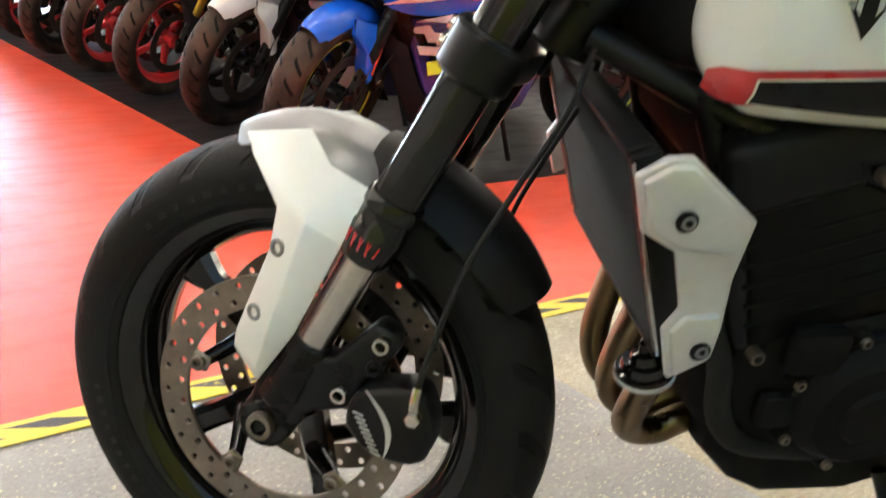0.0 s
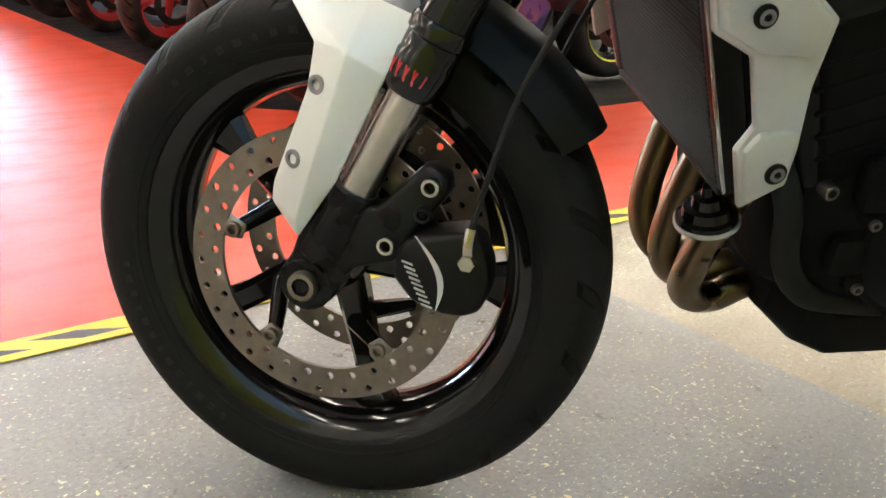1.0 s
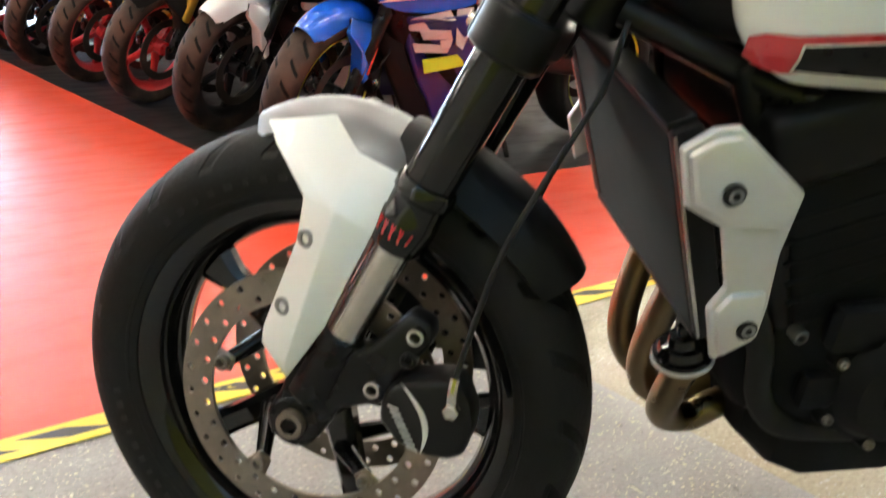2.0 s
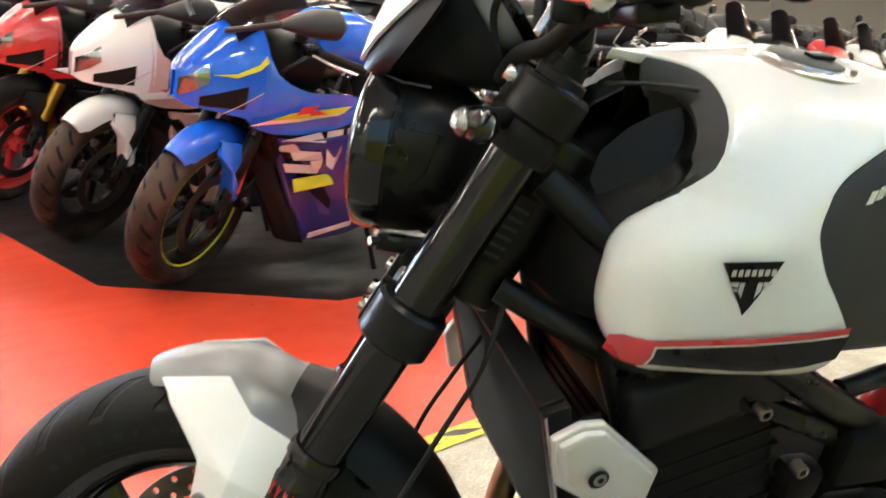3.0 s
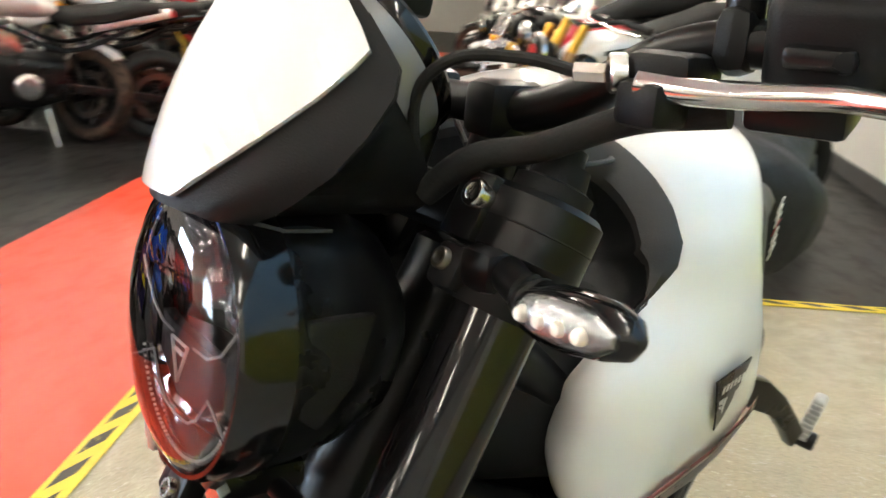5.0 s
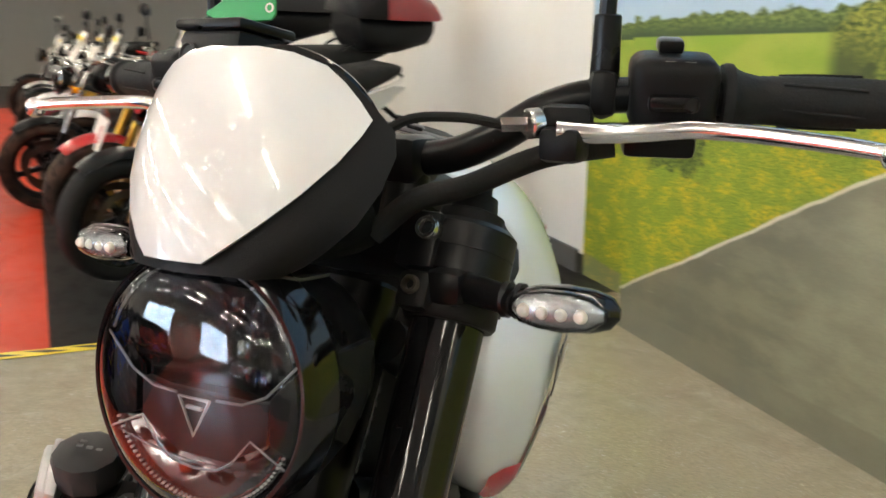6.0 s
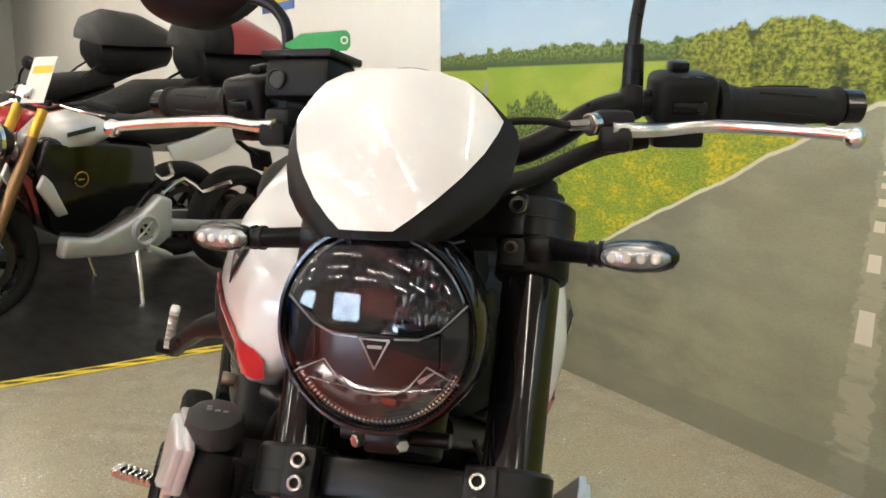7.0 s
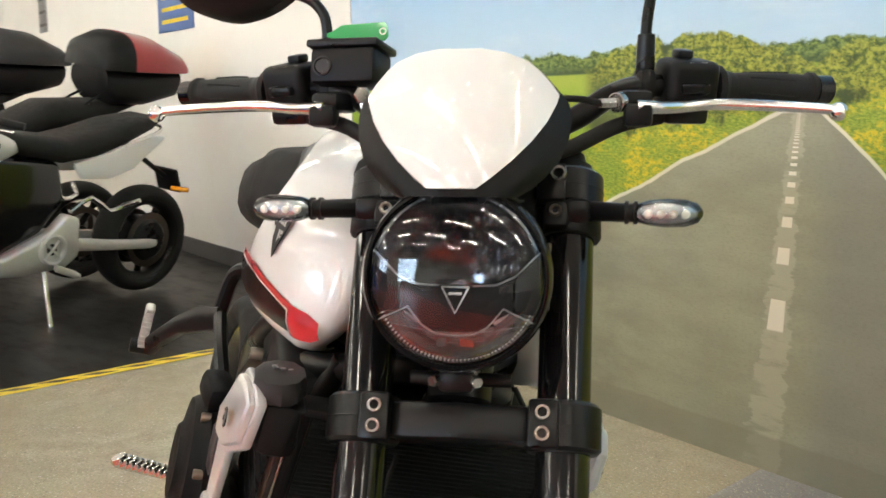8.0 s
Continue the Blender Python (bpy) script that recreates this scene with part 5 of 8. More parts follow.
    sticker.transform(Matrix.Translation((-0.243, 0.0352, 0.83)) @ pose(0, 0, 0, 0, -RAKE, 0))
    plate = part("type_plate", sticker, "satin", frame, "dark type plate with grey lines", None, False)
    for k in range(6):
        line = block(0.0, 0.0012, -0.030 + 0.011 * k, 0.020, 0.001, 0.0035, 0)
        line.transform(Matrix.Translation((-0.243, 0.0352, 0.83)) @ pose(0, 0, 0, 0, -RAKE, 0))
        part("plate_line", line, "grey_plastic", plate, "", None, False)
    for s in (1, -1):
        for pts, r in (([(-0.275, 0.03 * s, 0.885), (-0.40, 0.125 * s, 0.80), (-0.58, 0.155 * s, 0.70), (-0.76, 0.135 * s, 0.58), (-0.80, 0.125 * s, 0.42)], 0.019), ([(-0.25, 0.03 * s, 0.76), (-0.38, 0.115 * s, 0.715), (-0.54, 0.150 * s, 0.672), (-0.70, 0.145 * s, 0.60)], 0.016), ([(-0.345, 0.10 * s, 0.735), (-0.40, 0.130 * s, 0.60), (-0.445, 0.135 * s, 0.46)], 0.014), ([(-0.46, 0.14 * s, 0.745), (-0.50, 0.150 * s, 0.685)], 0.012), ([(-0.66, 0.13 * s, 0.67), (-0.90, 0.115 * s, 0.72), (-1.15, 0.10 * s, 0.74)], 0.013)):
            part("frame_tube", tube(pts, r, 12, 6), "satin", frame)
        for x, z in ((-0.514, 0.685), (-0.60, 0.595), (-0.445, 0.47)):
            part("frame_bolt", bolt((x, 0.172 * s, z), (0, s, 0), 0.0085, 0.008), "disc", frame)

    # radiator with fins
    rad_m = Matrix.Translation((-0.3155, 0, 0.580)) @ pose(0, 0, 0, 0, 19, 0)
    core = block(0, 0, 0, 0.022, 0.285, 0.240, 0.002)
    core.transform(rad_m)
    rad = part("radiator", core, "core", bike, "dark finned radiator behind the front wheel")
    for k in range(41):
        fin = block(0.0125, 0, -0.117 + 0.00585 * k, 0.004, 0.278, 0.0022, 0, (0, 24, 0))
        fin.transform(rad_m)
        part("fin", fin, "core", rad, "", None, False)
    for s in (1, -1):
        end = block(0, 0.150 * s, 0, 0.030, 0.018, 0.248, 0.004)
        end.transform(rad_m)
        part("radiator_tank", end, "black", rad)
        line = block(0.014, 0.1585 * s, 0, 0.004, 0.003, 0.24, 0.001)
        line.transform(rad_m)
        part("radiator_seam", line, "steel", rad, "thin bright seam")
        strip = block(-0.030, 0.156 * s, 0.0, 0.030, 0.006, 0.20, 0.002)
        strip.transform(rad_m)
        part("radiator_bracket", strip, "satin", rad)
    for dz in (0.124, -0.124):
        edge = block(0.002, 0, dz, 0.030, 0.300, 0.010, 0.003)
        edge.transform(rad_m)
        part("radiator_edge", edge, "black", rad)
    # silver side covers: a two-stage plate with a step and chamfered rim
    cover_out = [(-0.2392, 0.7028), (-0.2666, 0.7218), (-0.2906, 0.7245), (-0.3673, 0.6614), (-0.3614, 0.5997), (-0.3662, 0.5414), (-0.3652, 0.5042), (-0.3247, 0.4799), (-0.3058, 0.5398), (-0.3184, 0.5632), (-0.2978, 0.6274), (-0.2568, 0.6483)]
    plate = prism(cover_out, 0.207, 0.217, 0.003, 2)
    raise_top = prism([(-0.2445, 0.700), (-0.2685, 0.7165), (-0.2895, 0.7185), (-0.3600, 0.6605), (-0.3540, 0.6290), (-0.3000, 0.6325), (-0.2600, 0.6525)], 0.212, 0.2245, 0.006, 2)
    raise_low = prism([(-0.3115, 0.5410), (-0.3225, 0.5590), (-0.3585, 0.5610), (-0.3605, 0.5070), (-0.3265, 0.4865)], 0.212, 0.2235, 0.005, 2)
    shell = join(plate, raise_top, raise_low)
    for v in shell.verts:
        t = max(0.0, (v.co.x + 0.302) / 0.06)
        v.co -= Vector((0.0104 * t, 0.015 * t, 0.006 * t))
    for s in (1, -1):
        cover = part("radiator_cover", shell.copy() if s == 1 else mirrored(shell), "silver", bike, "silver painted radiator side cover", None, angle=25)
        for x, z in ((-0.2945, 0.666), (-0.346, 0.521)):
            part("cover_hole", lathe([(0.0, 0.0006), (0.0100, 0.0006), (0.0106, 0.0012), (0.0106, 0.0)], 20, Matrix.Translation((x, 0.2242 * s, z)) @ pose(0, 0, 0, -90 * s, 0, 0)), "satin", cover)
            part("cover_screw", bolt((x - 0.002, 0.2248 * s, z - 0.001), (0, s, 0), 0.0070, 0.0012), "fender", cover)
            part("screw_socket", lathe([(0.0, 0.0016), (0.0028, 0.0016), (0.0028, 0.0)], 6, Matrix.Translation((x - 0.002, 0.2250 * s, z - 0.001)) @ pose(0, 0, 0, -90 * s, 0, 0)), "satin", cover)

    # horn
    horn_m = Matrix.Translation((-0.352, 0.118, 0.420)) @ pose(0, 0, 0, 0, 192, 0) @ Matrix.Diagonal((0.72, 0.72, 0.9, 1))
    horn = part("horn", lathe([(0.0, -0.030), (0.008, -0.030), (0.010, -0.018), (0.020, -0.016), (0.024, -0.006), (0.034, -0.004), (0.038, 0.006), (0.045, 0.008), (0.046, 0.016), (0.0, 0.020)], 36, horn_m), "gloss", bike, "round black horn with a pale rim")
    part("horn_rim", lathe([(0.044, 0.014), (0.0485, 0.014), (0.0485, 0.019), (0.044, 0.019)], 40, horn_m, True), "silver", horn)

    # exhaust headers
    exhaust = None
    for k, y in enumerate((0.095, 0.0, -0.095)):
        bm = tube([(-0.455, y, 0.545), (-0.420, y, 0.490), (-0.392, y * 0.95, 0.405), (-0.376, y * 0.80, 0.312), (-0.390, y * 0.60, 0.262), (-0.430, y * 0.5, 0.246), (-0.475, y * 0.45, 0.262), (-0.56, y * 0.3, 0.26)], 0.0195, 18, 8)
        if exhaust is None:
            exhaust = part("exhaust", bm, "header", bike, "brown heat-tinted steel header pipes")
        else:
            part("header_pipe", bm, "header", exhaust)
    part("collector", loft([(-0.50, 0, 0.28, 0.05, 0.025), (-0.62, 0, 0.245, 0.06, 0.04), (-0.95, -0.03, 0.235, 0.09, 0.06), (-1.10, -0.08, 0.245, 0.07, 0.055), (-1.16, -0.10, 0.25, 0.045, 0.04)], 20), "satin", exhaust)

    # engine
    engine = part("engine", loft([(-0.425, 0, 0.415, 0.10, 0.07), (-0.440, 0, 0.405, 0.145, 0.085), (-0.50, 0, 0.40, 0.160, 0.105), (-0.58, 0, 0.395, 0.165, 0.125), (-0.74, 0, 0.395, 0.165, 0.130), (-0.86, 0, 0.40, 0.135, 0.12), (-0.885, 0, 0.40, 0.09, 0.08)], 28, 5), "engine", bike, "black three-cylinder engine")
    cyl = block(0, 0, 0, 0.17, 0.30, 0.22, 0.016, (0, 0, 0), 3)
    cyl.transform(Matrix.Translation((-0.50, 0, 0.58)) @ pose(0, 0, 0, 0, 18, 0))
    part("cylinder_block", cyl, "engine", engine)
    head = block(0, 0, 0, 0.20, 0.32, 0.085, 0.02, (0, 0, 0), 3)
    head.transform(Matrix.Translation((-0.465, 0, 0.69)) @ pose(0, 0, 0, 0, 18, 0))
    part("cylinder_head", head, "black", engine)
    for k in range(5):
        f = block(0, 0, -0.06 + 0.026 * k, 0.174, 0.304, 0.005, 0.002)
        f.transform(Matrix.Translation((-0.50, 0, 0.575)) @ pose(0, 0, 0, 0, 18, 0))
        part("cooling_rib", f, "engine", engine)
    for s, cx, cz, r in ((1, -0.600, 0.395, 0.086), (-1, -0.700, 0.375, 0.095)):
        cm = Matrix.Translation((cx, 0.152 * s, cz)) @ pose(0, 0, 0, -90 * s, 0, 0)
        cap = part("engine_cover", lathe([(0.0, 0.050), (r * 0.42, 0.050), (r * 0.46, 0.044), (r * 0.80, 0.042), (r * 0.88, 0.036), (r, 0.020), (r * 1.08, 0.018), (r * 1.10, 0.012), (r * 1.10, 0.0)], 40, cm), "engine", engine, "round black engine cover")
        for k in range(7):
            a = radians(20 + 360 * k / 7)
            boss = (cx + r * 1.10 * math.cos(a), 0.158 * s, cz + r * 1.10 * math.sin(a))
            part("cover_boss", rod(boss, (boss[0], 0.172 * s, boss[2]), 0.012, 0.010, 14), "engine", cap)
            part("cover_bolt", bolt((boss[0], 0.173 * s, boss[2]), (0, s, 0), 0.0065, 0.005), "disc", cap)
    for x, y, z, sx, sy, sz in ((-0.52, 0.165, 0.47, 0.07, 0.03, 0.06), (-0.50, 0.162, 0.385, 0.05, 0.028, 0.05), (-0.72, 0.165, 0.50, 0.10, 0.03, 0.07), (-0.53, -0.165, 0.44, 0.10, 0.03, 0.12), (-0.80, -0.155, 0.46, 0.08, 0.04, 0.08), (-0.70, 0.160, 0.60, 0.09, 0.04, 0.08), (-0.62, 0.155, 0.565, 0.05, 0.04, 0.05)):
        part("engine_lug", block(x, y, z, sx, sy, sz, 0.012), "engine", engine)
    part("sump", loft([(-0.47, 0, 0.290, 0.10, 0.035), (-0.50, 0, 0.275, 0.135, 0.045), (-0.545, 0, 0.248, 0.140, 0.038), (-0.66, 0, 0.245, 0.140, 0.038), (-0.76, 0, 0.25, 0.12, 0.036), (-0.82, 0, 0.27, 0.07, 0.03)], 20, 6), "engine", engine)
    part("water_hose", tube([(-0.40, 0.12, 0.50), (-0.425, 0.145, 0.44), (-0.440, 0.150, 0.37), (-0.475, 0.150, 0.325), (-0.54, 0.145, 0.305), (-0.64, 0.14, 0.290)], 0.015, 12), "rubber", engine)
    part("filler_cap", lathe([(0.0, 0.014), (0.021, 0.014), (0.027, 0.011), (0.029, 0.004), (0.029, -0.012), (0.022, -0.016), (0.022, -0.04)], 10, Matrix.Translation((-0.279, -0.180, 0.716)) @ pose(0, 0, 0, 10, 14, 0)), "grey_plastic", engine, "ribbed black filler cap")
    for k in range(6):
        mark = block(-0.276 - 0.007 * (k // 3), -0.188 + 0.008 * (k % 3), 0.7310, 0.003, 0.005, 0.0012, 0, (10, 14, 0))
        part("cap_mark", mark, "fender", engine, "", None, False)
    part("reservoir_bottle", block(-0.285, -0.172, 0.668, 0.055, 0.045, 0.06, 0.014), "black", engine)

    # fuel tank: skins at rising heights between a front and a rear edge
    levels = [(0.722, -0.444, -0.469, 0.125, -1), (0.729, -0.392, -0.517, 0.16, -1), (0.741, -0.353, -0.539, 0.186, -1), (0.766, -0.322, -0.552, 0.202, -1), (0.801, -0.308, -0.549, 0.208, -1), (0.838, -0.307, -0.522, 0.2085, -1), (0.866, -0.312, -0.499, 0.2065, 0.126), (0.888, -0.3262, -0.487, 0.204, 0.119), (0.904, -0.3456, -0.482, 0.2, 0.118), (0.916, -0.3634, -0.485, 0.194, 0.12), (0.928, -0.3772, -0.491, 0.1875, 0.125), (0.943, -0.391, -0.502, 0.1765, 0.1296), (0.959, -0.4, -0.528, 0.1625, 0.125), (0.977, -0.411, -0.579, 0.145, 0.107), (0.991, -0.4165, -0.648, 0.126, 0.085), (1.002, -0.418, -0.721, 0.1, 0.058), (1.0085, -0.409, -0.774, 0.068, 0.033), (1.012, -0.38, -0.788, 0.035, 0.016), (1.014, -0.325, -0.796, 0.0, 0.0)]

    def plan(x):
        """How much of its full width the tank has at x."""
        pts = [(-0.29, 0.60), (-0.305, 0.64), (-0.32, 0.72), (-0.34, 0.83), (-0.38, 0.88), (-0.44, 0.945), (-0.50, 0.985), (-0.54, 1.0), (-0.60, 0.98), (-0.68, 0.88), (-0.80, 0.66)]
        for (a, u), (b, w) in zip(pts, pts[1:]):
            if b <= x <= a:
                return u + (w - u) * (a - x) / (a - b)
        return pts[0][1] if x > -0.29 else pts[-1][1]

    def tank_y(x, w, a=0.0, e=-1):
        """Half width at x; a skin that starts at a begins with the half width e."""
        full = w * plan(x)
        return full if e < 0 else full - max(0, w * plan(a) - e) * math.exp(-max(0, a - x) / 0.040)

    def tank_z(x, z):
        """The crown falls off towards the seat."""
        return z - 0.9 * max(0.0, -x - 0.62) ** 2 * max(0, (z - 0.70) / 0.3)

    cols = 16

    def tank_row(z, a, b, w, e, s):
        """One height of the skin, its front lip curled inwards."""
        lip = tank_y(a, w, a, e)
        f = min(1, max(0, (0.905 - z) / 0.060))
        row = []
        for dx, cy, tx, ty, tz in ((-0.022, 1.35, 0.003, 0.006, 0.012), (-0.004, 1.0, 0.002, 0.004, 0.008), (0.004, 0.5, 0.001, 0.002, 0.004)):
            row.append((a + dx * f + tx * (1 - f), s * max(0, lip - 0.030 * cy * f - ty * (1 - f)), tank_z(a, z) - tz * (1 - f)))
        for k in range(cols + 1):
            x = a + (b - a) * (k / cols) ** 1.25
            row.append((x, s * tank_y(x, w, a, e), tank_z(x, z)))
        row.append((b + 0.004, s * max(0, tank_y(b, w) - 0.025 * min(1, w / 0.1)), tank_z(b, z)))
        return row

    edge = [lv[4] if lv[4] >= 0 else lv[3] * plan(lv[1]) for lv in levels]
    fine = [(*v, edge[i // 3] + (edge[min(i // 3 + 1, len(edge) - 1)] - edge[i // 3]) * (i % 3) / 3) for i, v in enumerate(smooth_path([lv[:4] for lv in levels], 3))]
    fine = [(z, a, b, max(0, w), e) for z, a, b, w, e in fine[:-1]] + [levels[-1]]
    rows = [tank_row(*lv, 1) for lv in fine] + [tank_row(*lv, -1) for lv in fine[-2::-1]]
    bm = sheet(rows)
    bmesh.ops.remove_doubles(bm, verts=bm.verts[:], dist=0.0005)
    bmesh.ops.recalc_face_normals(bm, faces=bm.faces)
    bmesh.ops.solidify(bm, geom=bm.faces[:], thickness=0.003)
    for _ in range(2):
        bmesh.ops.smooth_vert(bm, verts=bm.verts[:], factor=0.25, use_axis_x=True, use_axis_y=True, use_axis_z=True)
    tank = part("fuel_tank", bm, "white", bike, "glossy white fuel tank with red and black flash", angle=60)

    def on_tank(x, z, lift=0.002):
        """A point on the tank's left skin."""
        for (z0, a0, b0, w0, _), (z1, a1, b1, w1, _) in zip(levels, levels[1:]):
            if z0 <= z <= z1:
                t = (z - z0) / (z1 - z0)
                return (x, tank_y(x, w0 + (w1 - w0) * t) + lift, z)
        return (x, 0.1, z)

    def decal(name, mat, top, low, x0, x1, lift, label, steps=24):
        """A strip on the tank between two height curves."""
        rows = []
        for i in range(steps + 1):
            x = x0 + (x1 - x0) * i / steps
            zt, zl = top(x), low(x)
            rows.append([on_tank(x, zl + (zt - zl) * k / 6, lift) for k in range(7)])
        for ob in both(name, sheet(rows), mat, tank, label, angle=60):
            pass

    def flash_top(x):
        return 0.7816 + 0.149 * (-x - 0.313)

    def flash_low(x):
        return 0.7560 + 0.40 * max(0, -x - 0.469) ** 1.1 + 0.02 * max(0, x + 0.369)

    decal("red_flash", "red", lambda x: flash_top(x) - 26.0 * max(0, x + 0.331) ** 2, lambda x: flash_low(x) - 0.0035 - 0.003 * max(0, min(1, (x + 0.361) / 0.012)) + 26.0 * max(0, x + 0.333) ** 2, -0.316, -0.540, 0.0035, "red painted flash")
    decal("pale_line", "paper", lambda x: flash_top(x) - 0.0075, lambda x: flash_low(x) - 0.0035, -0.3495, -0.540, 0.0042, "thin pale outline")
    decal("black_flash", "satin", lambda x: flash_top(x) - 0.0092, lambda x: flash_low(x) - 0.0018, -0.3515, -0.540, 0.0049, "black painted flash")
    # triangular emblem
    tri = [(-0.3860, 0.876), (-0.4430, 0.883), (-0.4185, 0.8245)]
    rows = []
    for i in range(7):
        t = i / 6
        rows.append([on_tank(tri[2][0] + (tri[0][0] + (tri[1][0] - tri[0][0]) * k / 6 - tri[2][0]) * t, tri[2][1] + (0.0515 + 0.007 * k / 6) * t, 0.004) for k in range(7)])
    badges = both("emblem", sheet(rows, 0.0012), "satin", tank, "black triangular tank emblem", angle=60)

    def flat_mark(points):
        """A thin plate on the emblem; points from its middle, ahead and up."""
        bm = bmesh.new()
        bm.faces.new([bm.verts.new(on_tank(-0.4160 + u * 0.93, 0.8245 + v - 0.11 * u, 0.0062)) for u, v in points])
        return bm

    marks = []
    for d in (1, -1):
        marks.append(flat_mark([(d * 0.0065, 0.020), (d * 0.0065, 0.036), (d * 0.0115, 0.036), (d * 0.0115, 0.027)]))
        marks.append(flat_mark([(d * 0.0125, 0.031), (d * 0.0125, 0.0365), (d * 0.0215, 0.0365), (d * 0.0195, 0.033)]))
        marks.append(flat_mark([(d * 0.0125, 0.0265), (d * 0.0125, 0.0295), (d * 0.0180, 0.0305), (d * 0.0165, 0.0285)]))
    for k in range(7):
        u = 0.0225 - 0.0066 * k
        marks.append(flat_mark([(u, 0.0425), (u - 0.0046, 0.0425), (u - 0.0046, 0.0490), (u, 0.0490)]))
    for bm in marks:
        for badge, shape in zip(badges, (bm, mirrored(bm))):
            part("emblem_mark", shape, "silver", badge, "", None, False)
    # filler cap
    cap_m = Matrix.Translation((-0.566, 0, 1.0125)) @ pose(0, 0, 0, 0, -3, 0)
    cap = part("tank_cap", lathe([(0.0, 0.005), (0.042, 0.005), (0.0435, 0.003), (0.048, 0.004), (0.056, 0.003), (0.060, 0.0), (0.060, -0.012)], 48, cap_m), "steel", tank, "bright round fuel filler ring")
    part("cap_lid", lathe([(0.0, 0.0075), (0.037, 0.0075), (0.042, 0.0060), (0.042, 0.004)], 40, cap_m), "grey_plastic", cap, "dark grey lid")
    part("key_flap", block(-0.584, 0, 1.0215, 0.030, 0.018, 0.005, 0.002), "satin", cap)
    for k in range(6):
        a = radians(60 * k + 20)
        part("cap_screw", bolt((-0.566 + 0.0515 * math.cos(a), 0.0515 * math.sin(a), 1.0155), (0, 0, 1), 0.0035, 0.002), "disc", cap)

    # black panels under the tank's shoulders and the knee panels
    box = part("air_box", loft([(-0.290, 0, 0.80, 0.035, 0.04), (-0.315, 0, 0.815, 0.085, 0.075), (-0.37, 0, 0.825, 0.135, 0.090), (-0.46, 0, 0.835, 0.165, 0.100), (-0.56, 0, 0.84, 0.165, 0.11), (-0.70, 0, 0.82, 0.13, 0.09)], 28, 3.2), "black", bike, "black plastic panels in front of the tank")
    for s in (1, -1):
        # a grey collar follows the tank's front edge, a black scoop sinks behind it
        heart = Vector((-0.372, 0.040 * s, 0.930))
        collar, recess = [], []
        for z, a, b, w, e in [lv for lv in fine if lv[0] > 0.905 and lv[3] > 0.012]:
            p = Vector((a + 0.001, s * tank_y(a, w, a, e), tank_z(a, z)))
            inner = heart - p
            wide = min(1, max(0.06, (z - 0.918) / 0.035))
            collar.append([p + Vector((-0.002, 0.001 * s, -0.002)), p + inner * 0.12 * wide + Vector((0.005, 0, 0.001)), p + inner * 0.30 * wide + Vector((0.006, 0, -0.001)), p + inner * 0.37 * wide + Vector((-0.002, 0, -0.009))])
            recess.append([p + inner * (0.34 * wide + f) + Vector((-0.004 * g, 0, -0.006 * g)) for f, g in ((0.0, 0.5), (0.10, 1.6), (0.22, 2.2), (0.40, 2.4), (0.62, 2.0))])
        part("tank_collar", sheet(collar, 0.003), "collar", box, "dark grey collar along the tank", None, angle=50)
        part("tank_recess", sheet(recess, 0.003), "black", box, "", None, angle=50)
        # faceted duct plate: a ridge runs from the scoop's lip down to the tank's shoulder
        ridge = [(-0.414, 0.046, 0.978), (-0.399, 0.058, 0.951), (-0.384, 0.069, 0.924), (-0.368, 0.080, 0.896), (-0.350, 0.090, 0.866)]
        inner = [(-0.376, 0.038, 0.962), (-0.348, 0.038, 0.946), (-0.322, 0.041, 0.922), (-0.312, 0.050, 0.895), (-0.330, 0.078, 0.860)]
        outer = [(-0.418, 0.050, 0.972), (-0.412, 0.068, 0.945), (-0.402, 0.082, 0.920), (-0.388, 0.094, 0.898), (-0.368, 0.096, 0.876)]
        part("duct_plate", sheet([[(x, y * s, z) for x, y, z in row] for row in (inner, ridge, outer)], 0.003), "black", box, "faceted black duct plate", None, angle=8)
        rim_curve = [(-0.318, 0.024 * s, 0.985), (-0.345, 0.052 * s, 0.996), (-0.385, 0.058 * s, 0.996), (-0.415, 0.046 * s, 0.989), (-0.428, 0.032 * s, 0.978)]
        part("air_scoop", tube(rim_curve, 0.0022, 8, 6), "grey_plastic", box, "black plastic air scoop rim")
        knee = prism([(-0.469, 0.900), (-0.475, 0.868), (-0.520, 0.810), (-0.540, 0.765), (-0.68, 0.755), (-0.78, 0.81), (-0.78, 0.925), (-0.66, 0.965), (-0.55, 0.974), (-0.495, 0.945)], 0.140 * s, 0.191 * s, 0.014, 3) if s == 1 else None
        if knee is not None:
            for v in knee.verts:
                v.co.y = v.co.y * min(1, plan(v.co.x) / 0.98) - 0.55 * max(0, v.co.z - 0.900)
            for ob in both("knee_panel", knee, "grey_plastic", box, "dark grey knee panel"):
                sg = 1 if ob.name == "knee_panel" else -1
                for k in range(7 if sg == 1 else 0):
                    x, z = -0.540 - 0.0115 * k, 0.928 + 0.0040 * k
                    part("panel_mark", prism([(x, z), (x - 0.007, z + 0.002), (x - 0.0085, z + 0.016), (x - 0.0015, z + 0.014)], (0.1917 - 0.55 * (z - 0.891)) * sg, (0.1925 - 0.55 * (z - 0.891)) * sg, 0), "red" if k == 3 else "paper", ob, "", None, smooth=False)
